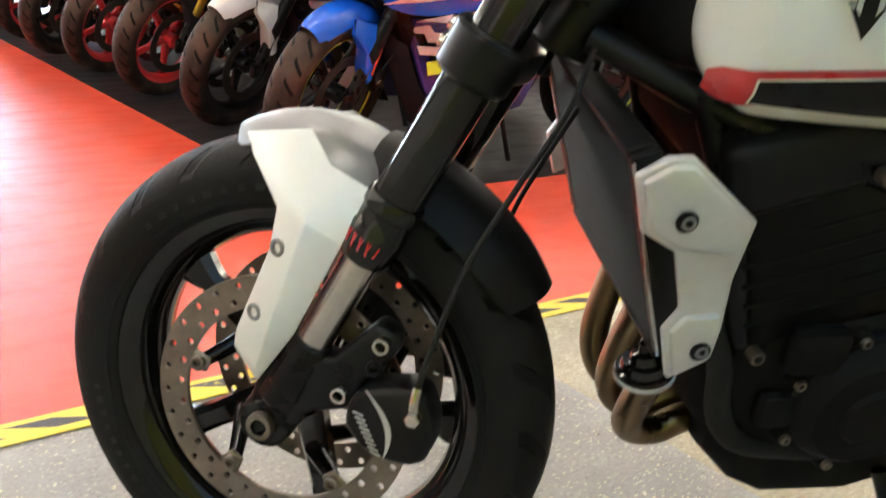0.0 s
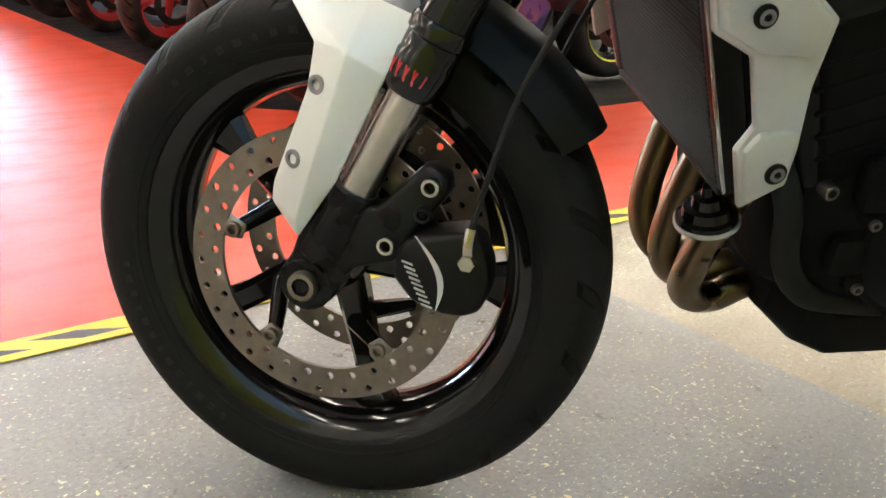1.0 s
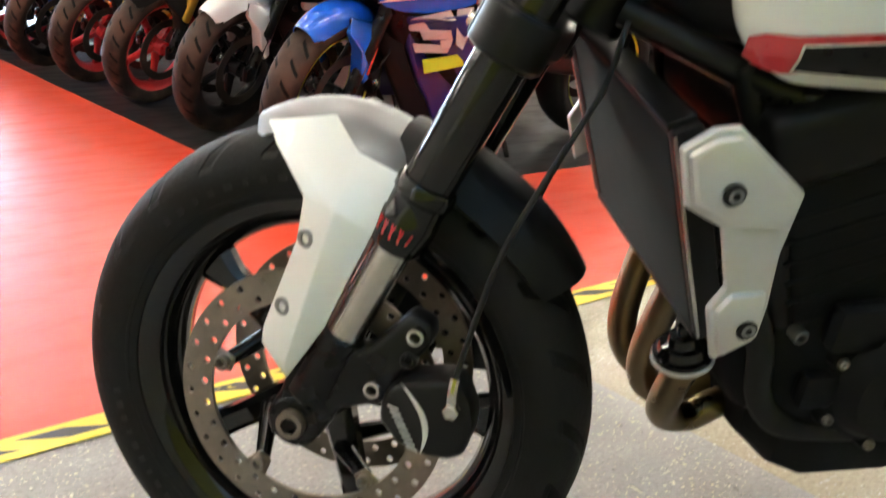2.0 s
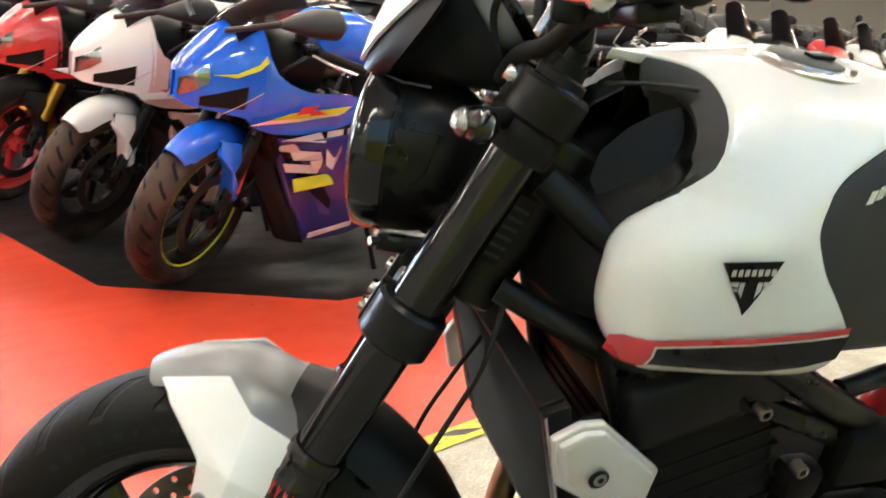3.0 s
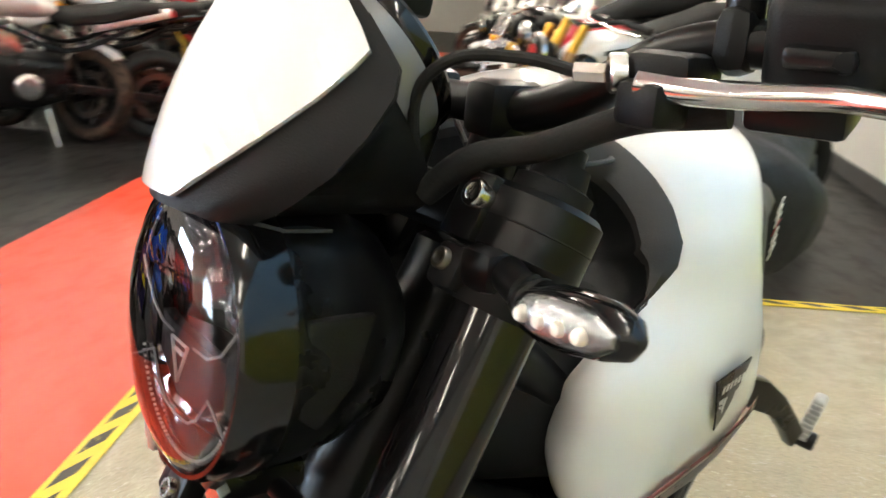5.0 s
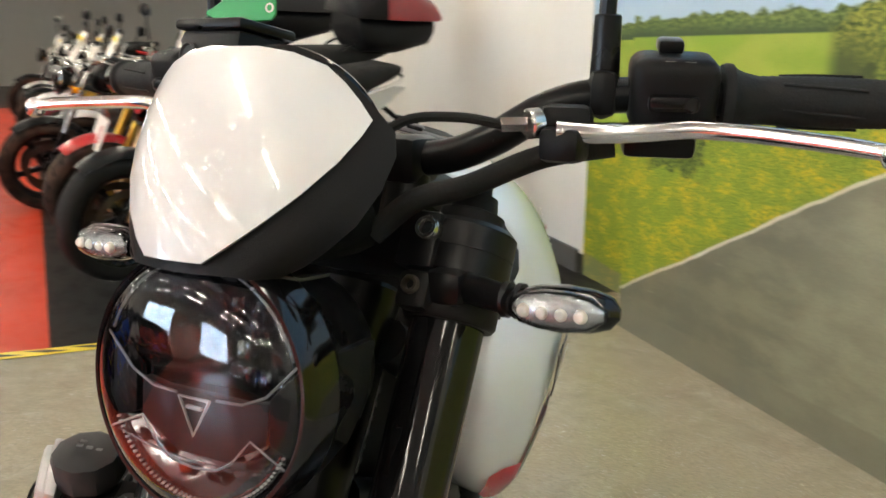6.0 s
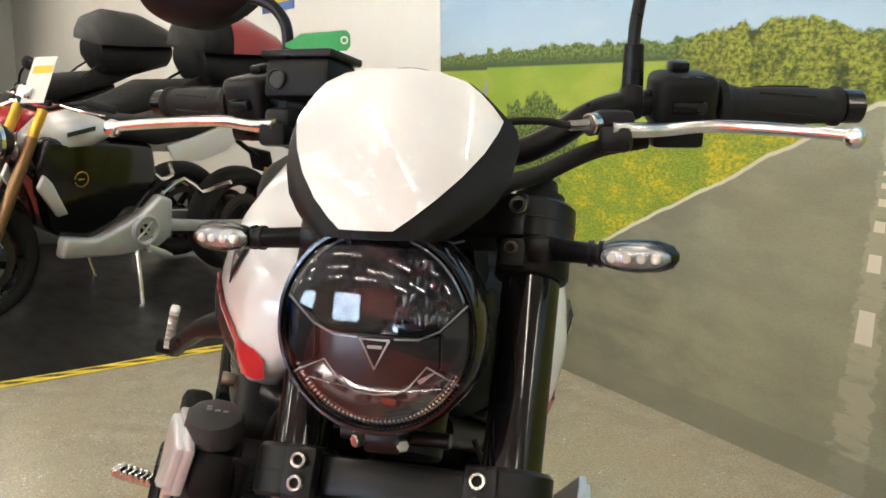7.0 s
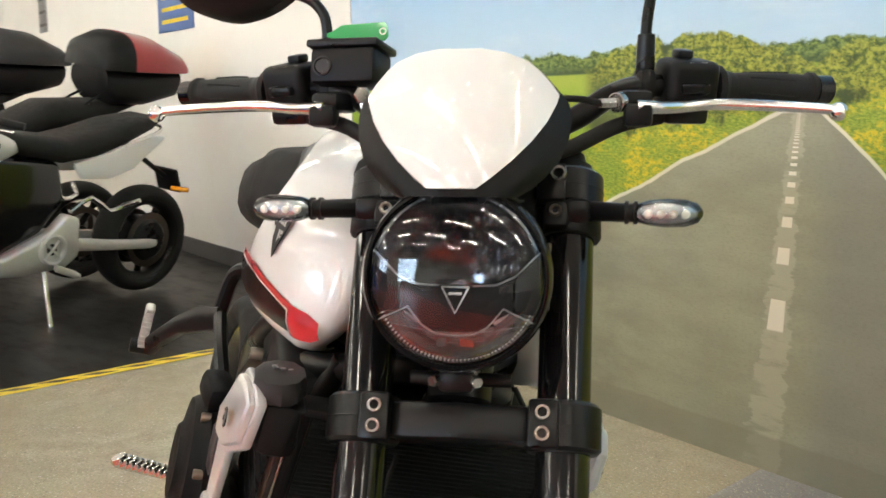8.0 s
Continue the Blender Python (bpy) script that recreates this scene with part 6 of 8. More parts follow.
    # seat, tail, stand, rear wheel
    seat = part("seat", loft([(-0.74, 0, 0.875, 0.07, 0.06), (-0.78, 0, 0.88, 0.125, 0.085), (-0.88, 0, 0.875, 0.178, 0.09), (-1.02, 0, 0.86, 0.185, 0.08), (-1.14, 0, 0.865, 0.14, 0.06), (-1.30, 0, 0.895, 0.12, 0.055), (-1.42, 0, 0.905, 0.07, 0.04)], 28, 3.0), "rubber", bike, "black padded dual seat")
    part("seat_piping", tube([(-0.80, 0.118, 0.86), (-0.88, 0.150, 0.862), (-1.02, 0.158, 0.850), (-1.14, 0.152, 0.868), (-1.30, 0.122, 0.897)], 0.0025, 6), "grey_plastic", seat)
    part("seat_piping", tube([(-0.80, -0.118, 0.86), (-0.88, -0.150, 0.862), (-1.02, -0.158, 0.850), (-1.14, -0.152, 0.868), (-1.30, -0.122, 0.897)], 0.0025, 6), "grey_plastic", seat)
    tail = part("tail", loft([(-1.05, 0, 0.79, 0.12, 0.03), (-1.25, 0, 0.82, 0.11, 0.035), (-1.45, 0, 0.865, 0.07, 0.03), (-1.50, 0, 0.87, 0.05, 0.02)], 20), "black", bike, "short black tail")
    part("tail_lamp", block(-1.50, 0, 0.868, 0.02, 0.10, 0.03, 0.006), "red", tail)
    rcx, rcz = -1.385, 0.306
    rrim = join(lathe([(r + 0.0, y * 1.5) for r, y in RIM], 60, about_axle(0, rcx, rcz), True), rod((rcx, -0.08, rcz), (rcx, 0.08, rcz), 0.04))
    rwheel = part("rear_wheel", rrim, "gloss", bike, "gloss black rear wheel with wide tyre")
    for k in range(5):
        part("spoke", spoke_set(1, 10 + 72 * k, 0.035, 0.196, 0.022, 0.014, 0.022, about_axle(0, rcx, rcz)), "gloss", rwheel)
    part("tyre", lathe([(r if r < 0.25 else r + 0.008, y * 1.5) for r, y in TYRE], 80, about_axle(0, rcx, rcz), True), "rubber", rwheel)
    swing = None
    for s in (1, -1):
        bm = loft([(-0.80, 0.10 * s, 0.375, 0.02, 0.035), (-1.10, 0.115 * s, 0.35, 0.018, 0.032), (-1.385, 0.115 * s, 0.306, 0.016, 0.026), (-1.43, 0.115 * s, 0.30, 0.010, 0.016)], 16, 4)
        swing = part("swing_arm", bm, "satin", bike, "black swing arm") if swing is None else part("swing_arm_side", bm, "satin", swing)
    shock = part("shock_absorber", rod((-0.88, 0, 0.42), (-0.98, 0, 0.72), 0.03), "red", bike)
    part("side_stand", join(rod((-0.70, 0.14, 0.25), (-0.775, 0.250, 0.046), 0.011), block(-0.778, 0.258, 0.044, 0.05, 0.045, 0.010, 0.003, (-LEAN * -1, 0, 0))), "satin", bike, "black side stand")
    # foot controls
    for sgn in (1, -1):
        plate = prism([(-0.70, 0.42), (-0.76, 0.40), (-0.84, 0.45), (-0.90, 0.56), (-0.90, 0.60), (-0.84, 0.56), (-0.72, 0.48)], 0.168, 0.180, 0.004)
        part("foot_bracket", plate if sgn == 1 else mirrored(plate), "satin", bike, "black footrest bracket")
        core = rod((-0.80, 0.18 * sgn, 0.396), (-0.80, 0.300 * sgn, 0.412), 0.009, None, 12)
        peg = part("foot_peg", core, "steel", bike, "ribbed alloy foot peg")
        for rib in [rod((-0.80, (0.212 + 0.009 * k) * sgn, 0.3995 + 0.0015 * k), (-0.80, (0.218 + 0.009 * k) * sgn, 0.4085 + 0.0015 * k), 0.0135, 0.0125, 14) for k in range(10)]:
            part("peg_rib", rib, "steel", peg)
        # folded passenger peg at the end of an angular arm
        hanger = tube([(-0.90, 0.130 * sgn, 0.735), (-0.955, 0.165 * sgn, 0.715), (-0.975, 0.175 * sgn, 0.640)], 0.013, 10)
        arm = loft([(0, 0, 0, 0.010, 0.020), (0.06, 0, 0.006, 0.012, 0.024), (0.13, 0, 0.004, 0.012, 0.018), (0.20, 0, -0.012, 0.012, 0.016), (0.245, 0, -0.026, 0.012, 0.017)], 14, 5)
        arm.transform(Matrix.Translation((-0.955, 0.172 * sgn, 0.632)) @ Vector((-0.23, 0.115 * sgn, -0.105)).to_track_quat("X", "Z").to_matrix().to_4x4())
        brace = tube([(-0.80, 0.165 * sgn, 0.56), (-0.88, 0.172 * sgn, 0.60), (-0.96, 0.174 * sgn, 0.635)], 0.012, 8)
        rest = part("passenger_peg", join(hanger, arm, brace, rod((-1.185, 0.265 * sgn, 0.503), (-1.185, 0.305 * sgn, 0.503), 0.015)), "satin", bike, "black passenger footrest arm")
        peg_m = Matrix.Translation((-1.165, 0.283 * sgn, 0.548)) @ pose(0, 0, 0, 0, 24, 0)
        tread = block(0, 0, 0, 0.024, 0.018, 0.100, 0.006, (0, 0, 0), 3)
        tread.transform(peg_m)
        part("peg_tread", tread, "silver", rest, "silver ribbed peg")
        for k in range(8):
            rib = block(0.0125, 0, -0.040 + 0.0115 * k, 0.003, 0.016, 0.005, 0.001)
            rib.transform(peg_m)
            part("peg_rib", rib, "silver", rest)
    part("brake_pedal", join(tube([(-0.76, -0.185, 0.40), (-0.68, -0.215, 0.375), (-0.60, -0.235, 0.36), (-0.56, -0.235, 0.36)], 0.009, 10), rod((-0.562, -0.222, 0.36), (-0.562, -0.265, 0.36), 0.011)), "alloy", bike, "alloy brake pedal")
    part("gear_lever", join(tube([(-0.80, 0.180, 0.40), (-0.73, 0.20, 0.39), (-0.69, 0.21, 0.385)], 0.007, 10), rod((-0.69, 0.20, 0.385), (-0.69, 0.245, 0.385), 0.010)), "satin", bike, "black gear lever")
    # right-hand engine side: clutch cover ribs, water pump, hose and loom
    side = part("clutch_cover", lathe([(0.0, 0.052), (0.05, 0.052), (0.056, 0.046), (0.088, 0.040), (0.097, 0.026), (0.104, 0.020), (0.104, 0.0)], 40, Matrix.Translation((-0.60, -0.185, 0.50)) @ pose(0, 0, 0, 90, 0, 0)), "engine", engine, "black clutch cover")
    for k in range(8):
        a = radians(45 * k + 12)
        part("cover_bolt", bolt((-0.60 + 0.098 * math.cos(a), -0.212, 0.50 + 0.098 * math.sin(a)), (0, -1, 0), 0.0065, 0.006), "disc", side)
    part("engine_lug", block(-0.58, -0.20, 0.61, 0.07, 0.04, 0.04, 0.012, (0, 12, 8)), "engine", engine)
    part("engine_lug", block(-0.50, -0.19, 0.56, 0.045, 0.03, 0.07, 0.010), "grey_plastic", engine)
    return bike


# the body sits a little askew of the steered front end
BODY[0] = Matrix.Translation((-0.23, 0, 0.77)) @ pose(0, 0, 0, -4.0, 0, 1.5) @ Matrix.Translation((0.212, 0.0, -0.031)) @ pose(0, 0, 0, 1.8) @ Matrix.Translation((0, 0, -0.75))
hero_bike()
BODY[0] = None

# green key tag hanging on the right control
tag_shape = prism([(0.030, -0.0105), (0.034, -0.006), (0.034, 0.006), (0.030, 0.0105), (-0.018, 0.0105), (-0.030, 0.004), (-0.036, 0.002), (-0.036, -0.002), (-0.030, -0.004), (-0.018, -0.0105)], -0.0011, 0.0011, 0.0008, 1)
tag_m = BIKE_M @ FR @ Matrix.Translation((-0.338, -0.140, 1.1225)) @ pose(0, 0, 0, 0, 0, 96) @ pose(0, 0, 0, -6, -4, 0)
key_tag = thing("key_tag", tag_m, "green plastic key tag lying on the brake reservoir", "key tag")
part("tag_body", tag_shape, "green", key_tag, "", None)
part("tag_eyelet", lathe([(0.0025, -0.0013), (0.0042, -0.0013), (0.0042, 0.0013), (0.0025, 0.0013)], 16, Matrix.Translation((0.028, 0, 0)) @ ACROSS, True), "paper", key_tag)


# ---- the other motorcycles ----
M["dusty_tyre"] = tyre_rubber("dusty_tyre_rubber", 0.0, 0.30, 0.12, 24, 0.55)


def road_wheel(name, parent, cx, cz, rim_mat, wide=1.0, stripe="", tyre="rubber", spokes=5, steer=None, label=""):
    """A cast wheel with its tyre and two discs; cx, cz: its axle."""
    def m(y=0.0):
        return about_axle(y, cx, cz)
    rim = join(lathe([(r, y * wide) for r, y in RIM], 40, m(), True), rod((cx, -0.06, cz), (cx, 0.06, cz), 0.035, None, 16))
    w = part(name, rim, rim_mat, parent, label, steer)
    for k in range(spokes):
        part("spoke", spoke_set(1, 17 + 360 * k / spokes, 0.03, 0.198, 0.022, 0.013, 0.016, m()), rim_mat, w, "", steer)
    part("tyre", lathe([(r - 0.003, y * wide) for r, y in TYRE], 56, m(), True), tyre, w).matrix_basis = Matrix() if steer is None else steer
    if stripe:
        for s in (1, -1):
            part("rim_stripe", lathe([(0.2085, 0.0425 * wide * s), (0.2145, 0.0455 * wide * s), (0.2150, 0.0478 * wide * s), (0.2080, 0.0445 * wide * s)], 48, m(), True), stripe, w, "", steer)
    for s in (1, -1):
        part("brake_disc", lathe([(0.118, 0.062 * s), (0.155, 0.062 * s), (0.155, 0.067 * s), (0.118, 0.067 * s)], 36, m(), True), "dark_disc", w, "", steer)
    return w


def sport_bike(m, label, body, second, wheel="satin", stripe="", guard="", fork="satin", decals=(), rack="", lamp_glass=True, plate=True, bars=24.0, flank=""):
    """A faired sports motorcycle: x ahead, front wheel's foot at the origin."""
    bike = thing("sport_motorcycle", m, label, "motorcycle", "row of sports motorcycles")
    axis = Vector((-math.sin(radians(24)), 0, math.cos(radians(24))))
    turn = Matrix.Translation((-0.03, 0, 0.30)) @ Matrix.Rotation(radians(bars), 4, axis) @ Matrix.Translation((0.03, 0, -0.30))
    road_wheel("front_wheel", bike, 0, 0.30, wheel, 1.0, stripe, "dusty_tyre", 5, turn)
    road_wheel("rear_wheel", bike, -1.40, 0.31, wheel, 1.5, stripe, "rubber", 5)
    for s in (1, -1):
        leg = part("fork_leg", join(rod((0.0, 0.10 * s, 0.30), (-0.065, 0.10 * s, 0.46), 0.024, 0.022), block(0.0, 0.10 * s, 0.30, 0.06, 0.03, 0.07, 0.012)), "satin", bike, "", turn)
        part("fork_tube", rod((-0.06, 0.10 * s, 0.45), (-0.22, 0.10 * s, 0.84), 0.027), fork, leg, "", turn)
        part("brake_caliper", block(-0.135, 0.10 * s, 0.36, 0.06, 0.05, 0.10, 0.014, (0, 20, 0)), "gold" if fork == "gold" else "satin", leg, "", turn)
        part("caliper_bolt", bolt((-0.12, 0.128 * s, 0.36), (0, s, 0), 0.012), "steel", leg, "", turn)
        part("brake_hose", tube([(-0.14, 0.115 * s, 0.40), (-0.20, 0.12 * s, 0.50), (-0.22, 0.09 * s, 0.62)], 0.005, 6), "rubber", leg, "", turn)
    mud = part("front_mudguard", fender_arc(0, 0.30, 0.314, 0.066, 52, 132, 0.020, 0.003, 20, 0.045), guard or body, bike, "moulded front mudguard", turn)
    flap = prism([(0.03, 0.600), (-0.13, 0.560), (-0.10, 0.50), (-0.075, 0.42), (-0.085, 0.375), (-0.055, 0.36), (-0.03, 0.40), (-0.005, 0.49), (0.045, 0.55)], 0.068, 0.122, 0.006)
    for v in flap.verts:
        v.co.y = v.co.y if v.co.y < 0.1 else v.co.y - 0.055 * max(0, v.co.z - 0.50) / 0.1
    other = mirrored(flap)
    part("fork_guard", flap, guard or body, mud, "", turn)
    part("fork_guard", other, guard or body, mud, "", turn)
    if stripe:
        for s in (1, -1):
            mark = prism([(-0.094, 0.50), (-0.082, 0.505), (-0.060, 0.40), (-0.072, 0.395)], 0.1225, 0.1255, 0.001)
            part("reflector", mark if s == 1 else mirrored(mark), "orange", mud, "", turn)

    def along(x, pts):
        """Linear interpolation over falling x."""
        for (a, u), (b, w) in zip(pts, pts[1:]):
            if b <= x <= a:
                return u + (w - u) * (a - x) / (a - b)
        return pts[0][1] if x > pts[0][0] else pts[-1][1]

    def flare(x):
        """Half width of the fairing at x."""
        return along(x, [(0.116, 0.010), (0.108, 0.036), (0.080, 0.076), (0.03, 0.115), (-0.05, 0.155), (-0.15, 0.190), (-0.30, 0.216), (-0.45, 0.216), (-0.60, 0.190), (-0.90, 0.165)])

    def crown(x):
        """Height of the cowl on the middle line."""
        return along(x, [(0.116, 0.790), (0.105, 0.812), (0.082, 0.838), (0.045, 0.872), (-0.02, 0.932), (-0.09, 0.972), (-0.15, 0.992)])

    def skirt(x):
        """Lower edge of the upper fairing."""
        return along(x, [(0.116, 0.700), (0.10, 0.684), (0.0, 0.675), (-0.08, 0.662), (-0.13, 0.622), (-0.20, 0.606), (-0.30, 0.602), (-0.45, 0.622), (-0.62, 0.672)])

    def rim(x):
        """Upper edge of the side panel, along the open cockpit."""
        return along(x, [(-0.12, 0.955), (-0.145, 0.870), (-0.165, 0.825), (-0.21, 0.795), (-0.28, 0.770), (-0.36, 0.765), (-0.47, 0.765), (-0.62, 0.715)])

    def skin(x, z):
        """Half width of the fairing's outside at a height."""
        f, zm = flare(x), 0.775
        if z < 0.60:
            return f - 0.06 * (0.60 - z) - 0.9 * max(0, x + 0.33) * min(1, (0.60 - z) / 0.03)
        if z > zm:
            return f * math.sqrt(max(0, 1 - ((z - zm) / max(0.01, crown(x) - zm)) ** 2.2))
        return f * (1 - 0.10 * ((zm - z) / 0.12) ** 2)

    rows = []
    for i in range(20):
        x = 0.116 - 0.256 * (i / 19) ** 1.15
        zc, zl = crown(x), skirt(x)
        left = []
        for k in range(15):
            z = zc - (zc - zl) * (1 - math.cos(math.pi * k / 28)) if k < 14 else zl
            left.append((x, skin(x, z), z))
        rows.append([(x, -y, z) for x, y, z in left[:0:-1]] + left)
    cowl = sheet(rows, 0.004)
    fairing = part("fairing", cowl, body, bike, "glossy moulded fairing", angle=60)
    core = loft([(0.06, 0, 0.735, 0.05, 0.03), (-0.10, 0, 0.72, 0.11, 0.07), (-0.28, 0, 0.60, 0.15, 0.20), (-0.50, 0, 0.47, 0.18, 0.26), (-0.75, 0, 0.42, 0.16, 0.20), (-0.86, 0, 0.38, 0.11, 0.10)], 24, 3.0)
    part("inner_fairing", core, "satin", fairing, "dark inner fairing", angle=60)

    def strip(x0, x1, top, low, lift, thick=0.0):
        """A piece of the skin between two heights."""
        out = []
        for i in range(13):
            x = x0 + (x1 - x0) * i / 12
            a, b = top(x), low(x)
            out.append([(x, skin(x, a + (b - a) * k / 8) + lift, a + (b - a) * k / 8) for k in range(9)])
        return sheet(out, thick)

    def panel(outline, lift=0.0):
        """A moulded lower panel that follows the fairing's flare."""
        bm = prism(outline, 0.0, 0.022, 0.007, 2)
        bmesh.ops.subdivide_edges(bm, edges=[e for e in bm.edges if e.calc_length() > 0.08], cuts=2)
        for v in bm.verts:
            v.co.y += skin(v.co.x, min(0.599, v.co.z)) - 0.022 + lift
        return bm

    for s in (1, -1):
        def sided(bm):
            return bm if s == 1 else mirrored(bm)

        part("side_panel", sided(strip(-0.125, -0.62, rim, skirt, 0.002, 0.004)), flank or second, fairing, "", None, angle=60)
        part("panel_crease", sided(strip(-0.10, -0.60, lambda x: 0.668 - 0.10 * min(0, x + 0.1) * 0.9, lambda x: 0.640 - 0.11 * min(0, x + 0.1) * 0.9, 0.009, 0.004)), body, fairing, "", None, angle=60)
        part("air_duct", sided(strip(0.065, -0.07, lambda x: 0.722 - 0.40 * (x - 0.065), lambda x: 0.690 - 0.03 * (x - 0.065), 0.003)), "black", fairing, "", None, angle=60)
        part("belly_panel", sided(panel([(-0.235, 0.590), (-0.42, 0.600), (-0.62, 0.615), (-0.76, 0.51), (-0.88, 0.37), (-0.83, 0.235), (-0.60, 0.185), (-0.38, 0.195), (-0.30, 0.35), (-0.26, 0.47)])), second, fairing, "", None, angle=40)
        part("belly_edge", sided(panel([(-0.150, 0.575), (-0.23, 0.588), (-0.255, 0.47), (-0.295, 0.35), (-0.40, 0.175), (-0.29, 0.195), (-0.19, 0.46)], -0.012)), "black", fairing, "", None, angle=40)
        part("head_lamp", sided(strip(0.112, 0.045, lambda x: min(crown(x) - 0.014, 0.80 - 0.9 * (x - 0.08)), lambda x: 0.722 - 0.9 * (x - 0.10), 0.004, 0.002)), "reflector", fairing, "clear upright head lamp", None, angle=60)
        part("seam", sided(tube([(x, skin(x, 0.705 - 0.75 * (x + 0.05)) + 0.0035, 0.705 - 0.75 * (x + 0.05)) for x in (0.0, -0.03, -0.06, -0.09, -0.12)], 0.002, 6, 3)), "silver", fairing)
    rows = []
    for i in range(9):
        t = i / 8
        rows.append([(-0.045 - 0.26 * t, (0.112 + 0.04 * t - 0.03 * t * t) * k / 6, 0.965 + 0.135 * t ** 0.8 - 0.055 * abs(k / 6) ** 2.2) for k in range(-6, 7)])
    part("screen", sheet(rows, 0.002), "screen", fairing, "smoked windscreen")
    for s in (1, -1):
        part("mirror", join(tube([(0.0, 0.10 * s, 0.945), (-0.03, 0.19 * s, 0.975), (-0.10, 0.26 * s, 1.005)], 0.010, 8), *[loft([(-0.300, 0.300 * s, 1.020, 0.038, 0.028), (-0.275, 0.297 * s, 1.022, 0.062, 0.050), (-0.21, 0.290 * s, 1.020, 0.062, 0.046), (-0.14, 0.280 * s, 1.012, 0.042, 0.028), (-0.09, 0.260 * s, 1.003, 0.014, 0.011)], 18, 2.4)]), "grey_plastic", fairing, "dark grey mirror")
        part("grip", rod((-0.33, 0.20 * s, 0.90), (-0.43, 0.33 * s, 0.875), 0.017), "rubber", fairing)
        part("lever", tube([(-0.29, 0.20 * s, 0.895), (-0.32, 0.27 * s, 0.88), (-0.38, 0.34 * s, 0.865)], 0.006, 8), "alloy", fairing)
        part("bar_clamp", join(block(-0.30, 0.165 * s, 0.905, 0.06, 0.05, 0.04, 0.01), rod((-0.27, 0.15 * s, 0.93), (-0.27, 0.15 * s, 0.96), 0.018)), "satin", fairing)
        part("cable", tube([(-0.31, 0.17 * s, 0.90), (-0.24, 0.19 * s, 0.87), (-0.20, 0.16 * s, 0.82), (-0.26, 0.13 * s, 0.76)], 0.006, 8), "grey_plastic", fairing)
        part("fluid_cup", join(rod((-0.285, 0.130 * s, 0.915), (-0.285, 0.130 * s, 0.965), 0.022, 0.024, 16, 0.004)), "dark_chrome", fairing)
    part("cockpit", loft([(-0.14, 0, 0.87, 0.13, 0.06), (-0.20, 0, 0.86, 0.15, 0.09), (-0.30, 0, 0.84, 0.15, 0.10), (-0.42, 0, 0.83, 0.12, 0.10)], 20, 3), "black", fairing)
    for d in decals:
        name, mat, pts, y = d
        for side in (1, -1):
            bm = prism([tuple(p) for p in pts], 0.0, 0.003, 0.0)
            for v in bm.verts:
                v.co.y += skin(v.co.x, v.co.z if v.co.z > 0.60 or y > 0.004 else min(v.co.z, 0.599)) + y
            part(name, bm if side == 1 else mirrored(bm), mat, fairing, "", None, smooth=False)
    tank = part("fuel_tank", loft([(-0.40, 0, 0.90, 0.10, 0.06), (-0.45, 0, 0.93, 0.15, 0.09), (-0.56, 0, 0.93, 0.165, 0.105), (-0.72, 0, 0.91, 0.155, 0.09), (-0.84, 0, 0.87, 0.11, 0.05)], 28, 2.8), body, bike, angle=60)
    part("tank_cap", lathe([(0, 0.008), (0.045, 0.008), (0.05, 0.0)], 24, Matrix.Translation((-0.55, 0, 1.033))), "satin", tank)
    part("frame", join(*[loft([(-0.42, 0.15 * s, 0.72, 0.018, 0.05), (-0.62, 0.165 * s, 0.66, 0.02, 0.06), (-0.84, 0.14 * s, 0.52, 0.02, 0.07)], 14, 4) for s in (1, -1)]), "satin", bike)
    part("engine", loft([(-0.42, 0, 0.48, 0.15, 0.15), (-0.60, 0, 0.45, 0.18, 0.19), (-0.84, 0, 0.42, 0.15, 0.15)], 20, 5), "satin", bike)
    part("seat", loft([(-0.80, 0, 0.83, 0.09, 0.03), (-0.90, 0, 0.82, 0.14, 0.035), (-1.08, 0, 0.84, 0.13, 0.035), (-1.15, 0, 0.87, 0.08, 0.03)], 20, 3), "rubber", bike)
    tail = part("tail", loft([(-0.88, 0, 0.77, 0.11, 0.04), (-1.10, 0, 0.85, 0.12, 0.06), (-1.32, 0, 0.95, 0.09, 0.05), (-1.50, 0, 1.0, 0.035, 0.02)], 20, 2.8), body, bike, angle=60)
    part("pillion_pad", loft([(-1.14, 0, 0.915, 0.06, 0.02), (-1.26, 0, 0.965, 0.08, 0.03), (-1.38, 0, 1.0, 0.05, 0.015)], 16, 3), "rubber", tail)
    part("tail_lamp", block(-1.50, 0, 0.985, 0.02, 0.07, 0.025, 0.006), "red", tail)
    if plate:
        hanger = part("plate_hanger", join(rod((-1.40, 0, 0.93), (-1.56, 0, 0.66), 0.012), block(-1.565, 0, 0.62, 0.012, 0.19, 0.15, 0.003, (0, 15, 0))), "black", tail)
        part("number_plate", block(-1.575, 0, 0.62, 0.004, 0.18, 0.14, 0.002, (0, 15, 0)), "plate", hanger, "yellow number plate")
        for r in range(2):
            for k in range(3):
                part("plate_bar", block(-1.5795 + 0.015 * (0.5 - r), -0.05 + 0.05 * k, 0.645 - 0.052 * r, 0.002, 0.028, 0.036, 0, (0, 15, 0)), "satin", hanger, "", None, False)
    part("swing_arm", join(*[loft([(-0.82, 0.09 * s, 0.40, 0.018, 0.04), (-1.15, 0.11 * s, 0.37, 0.018, 0.05), (-1.42, 0.11 * s, 0.31, 0.016, 0.03)], 12, 4) for s in (1, -1)]), "satin", bike)
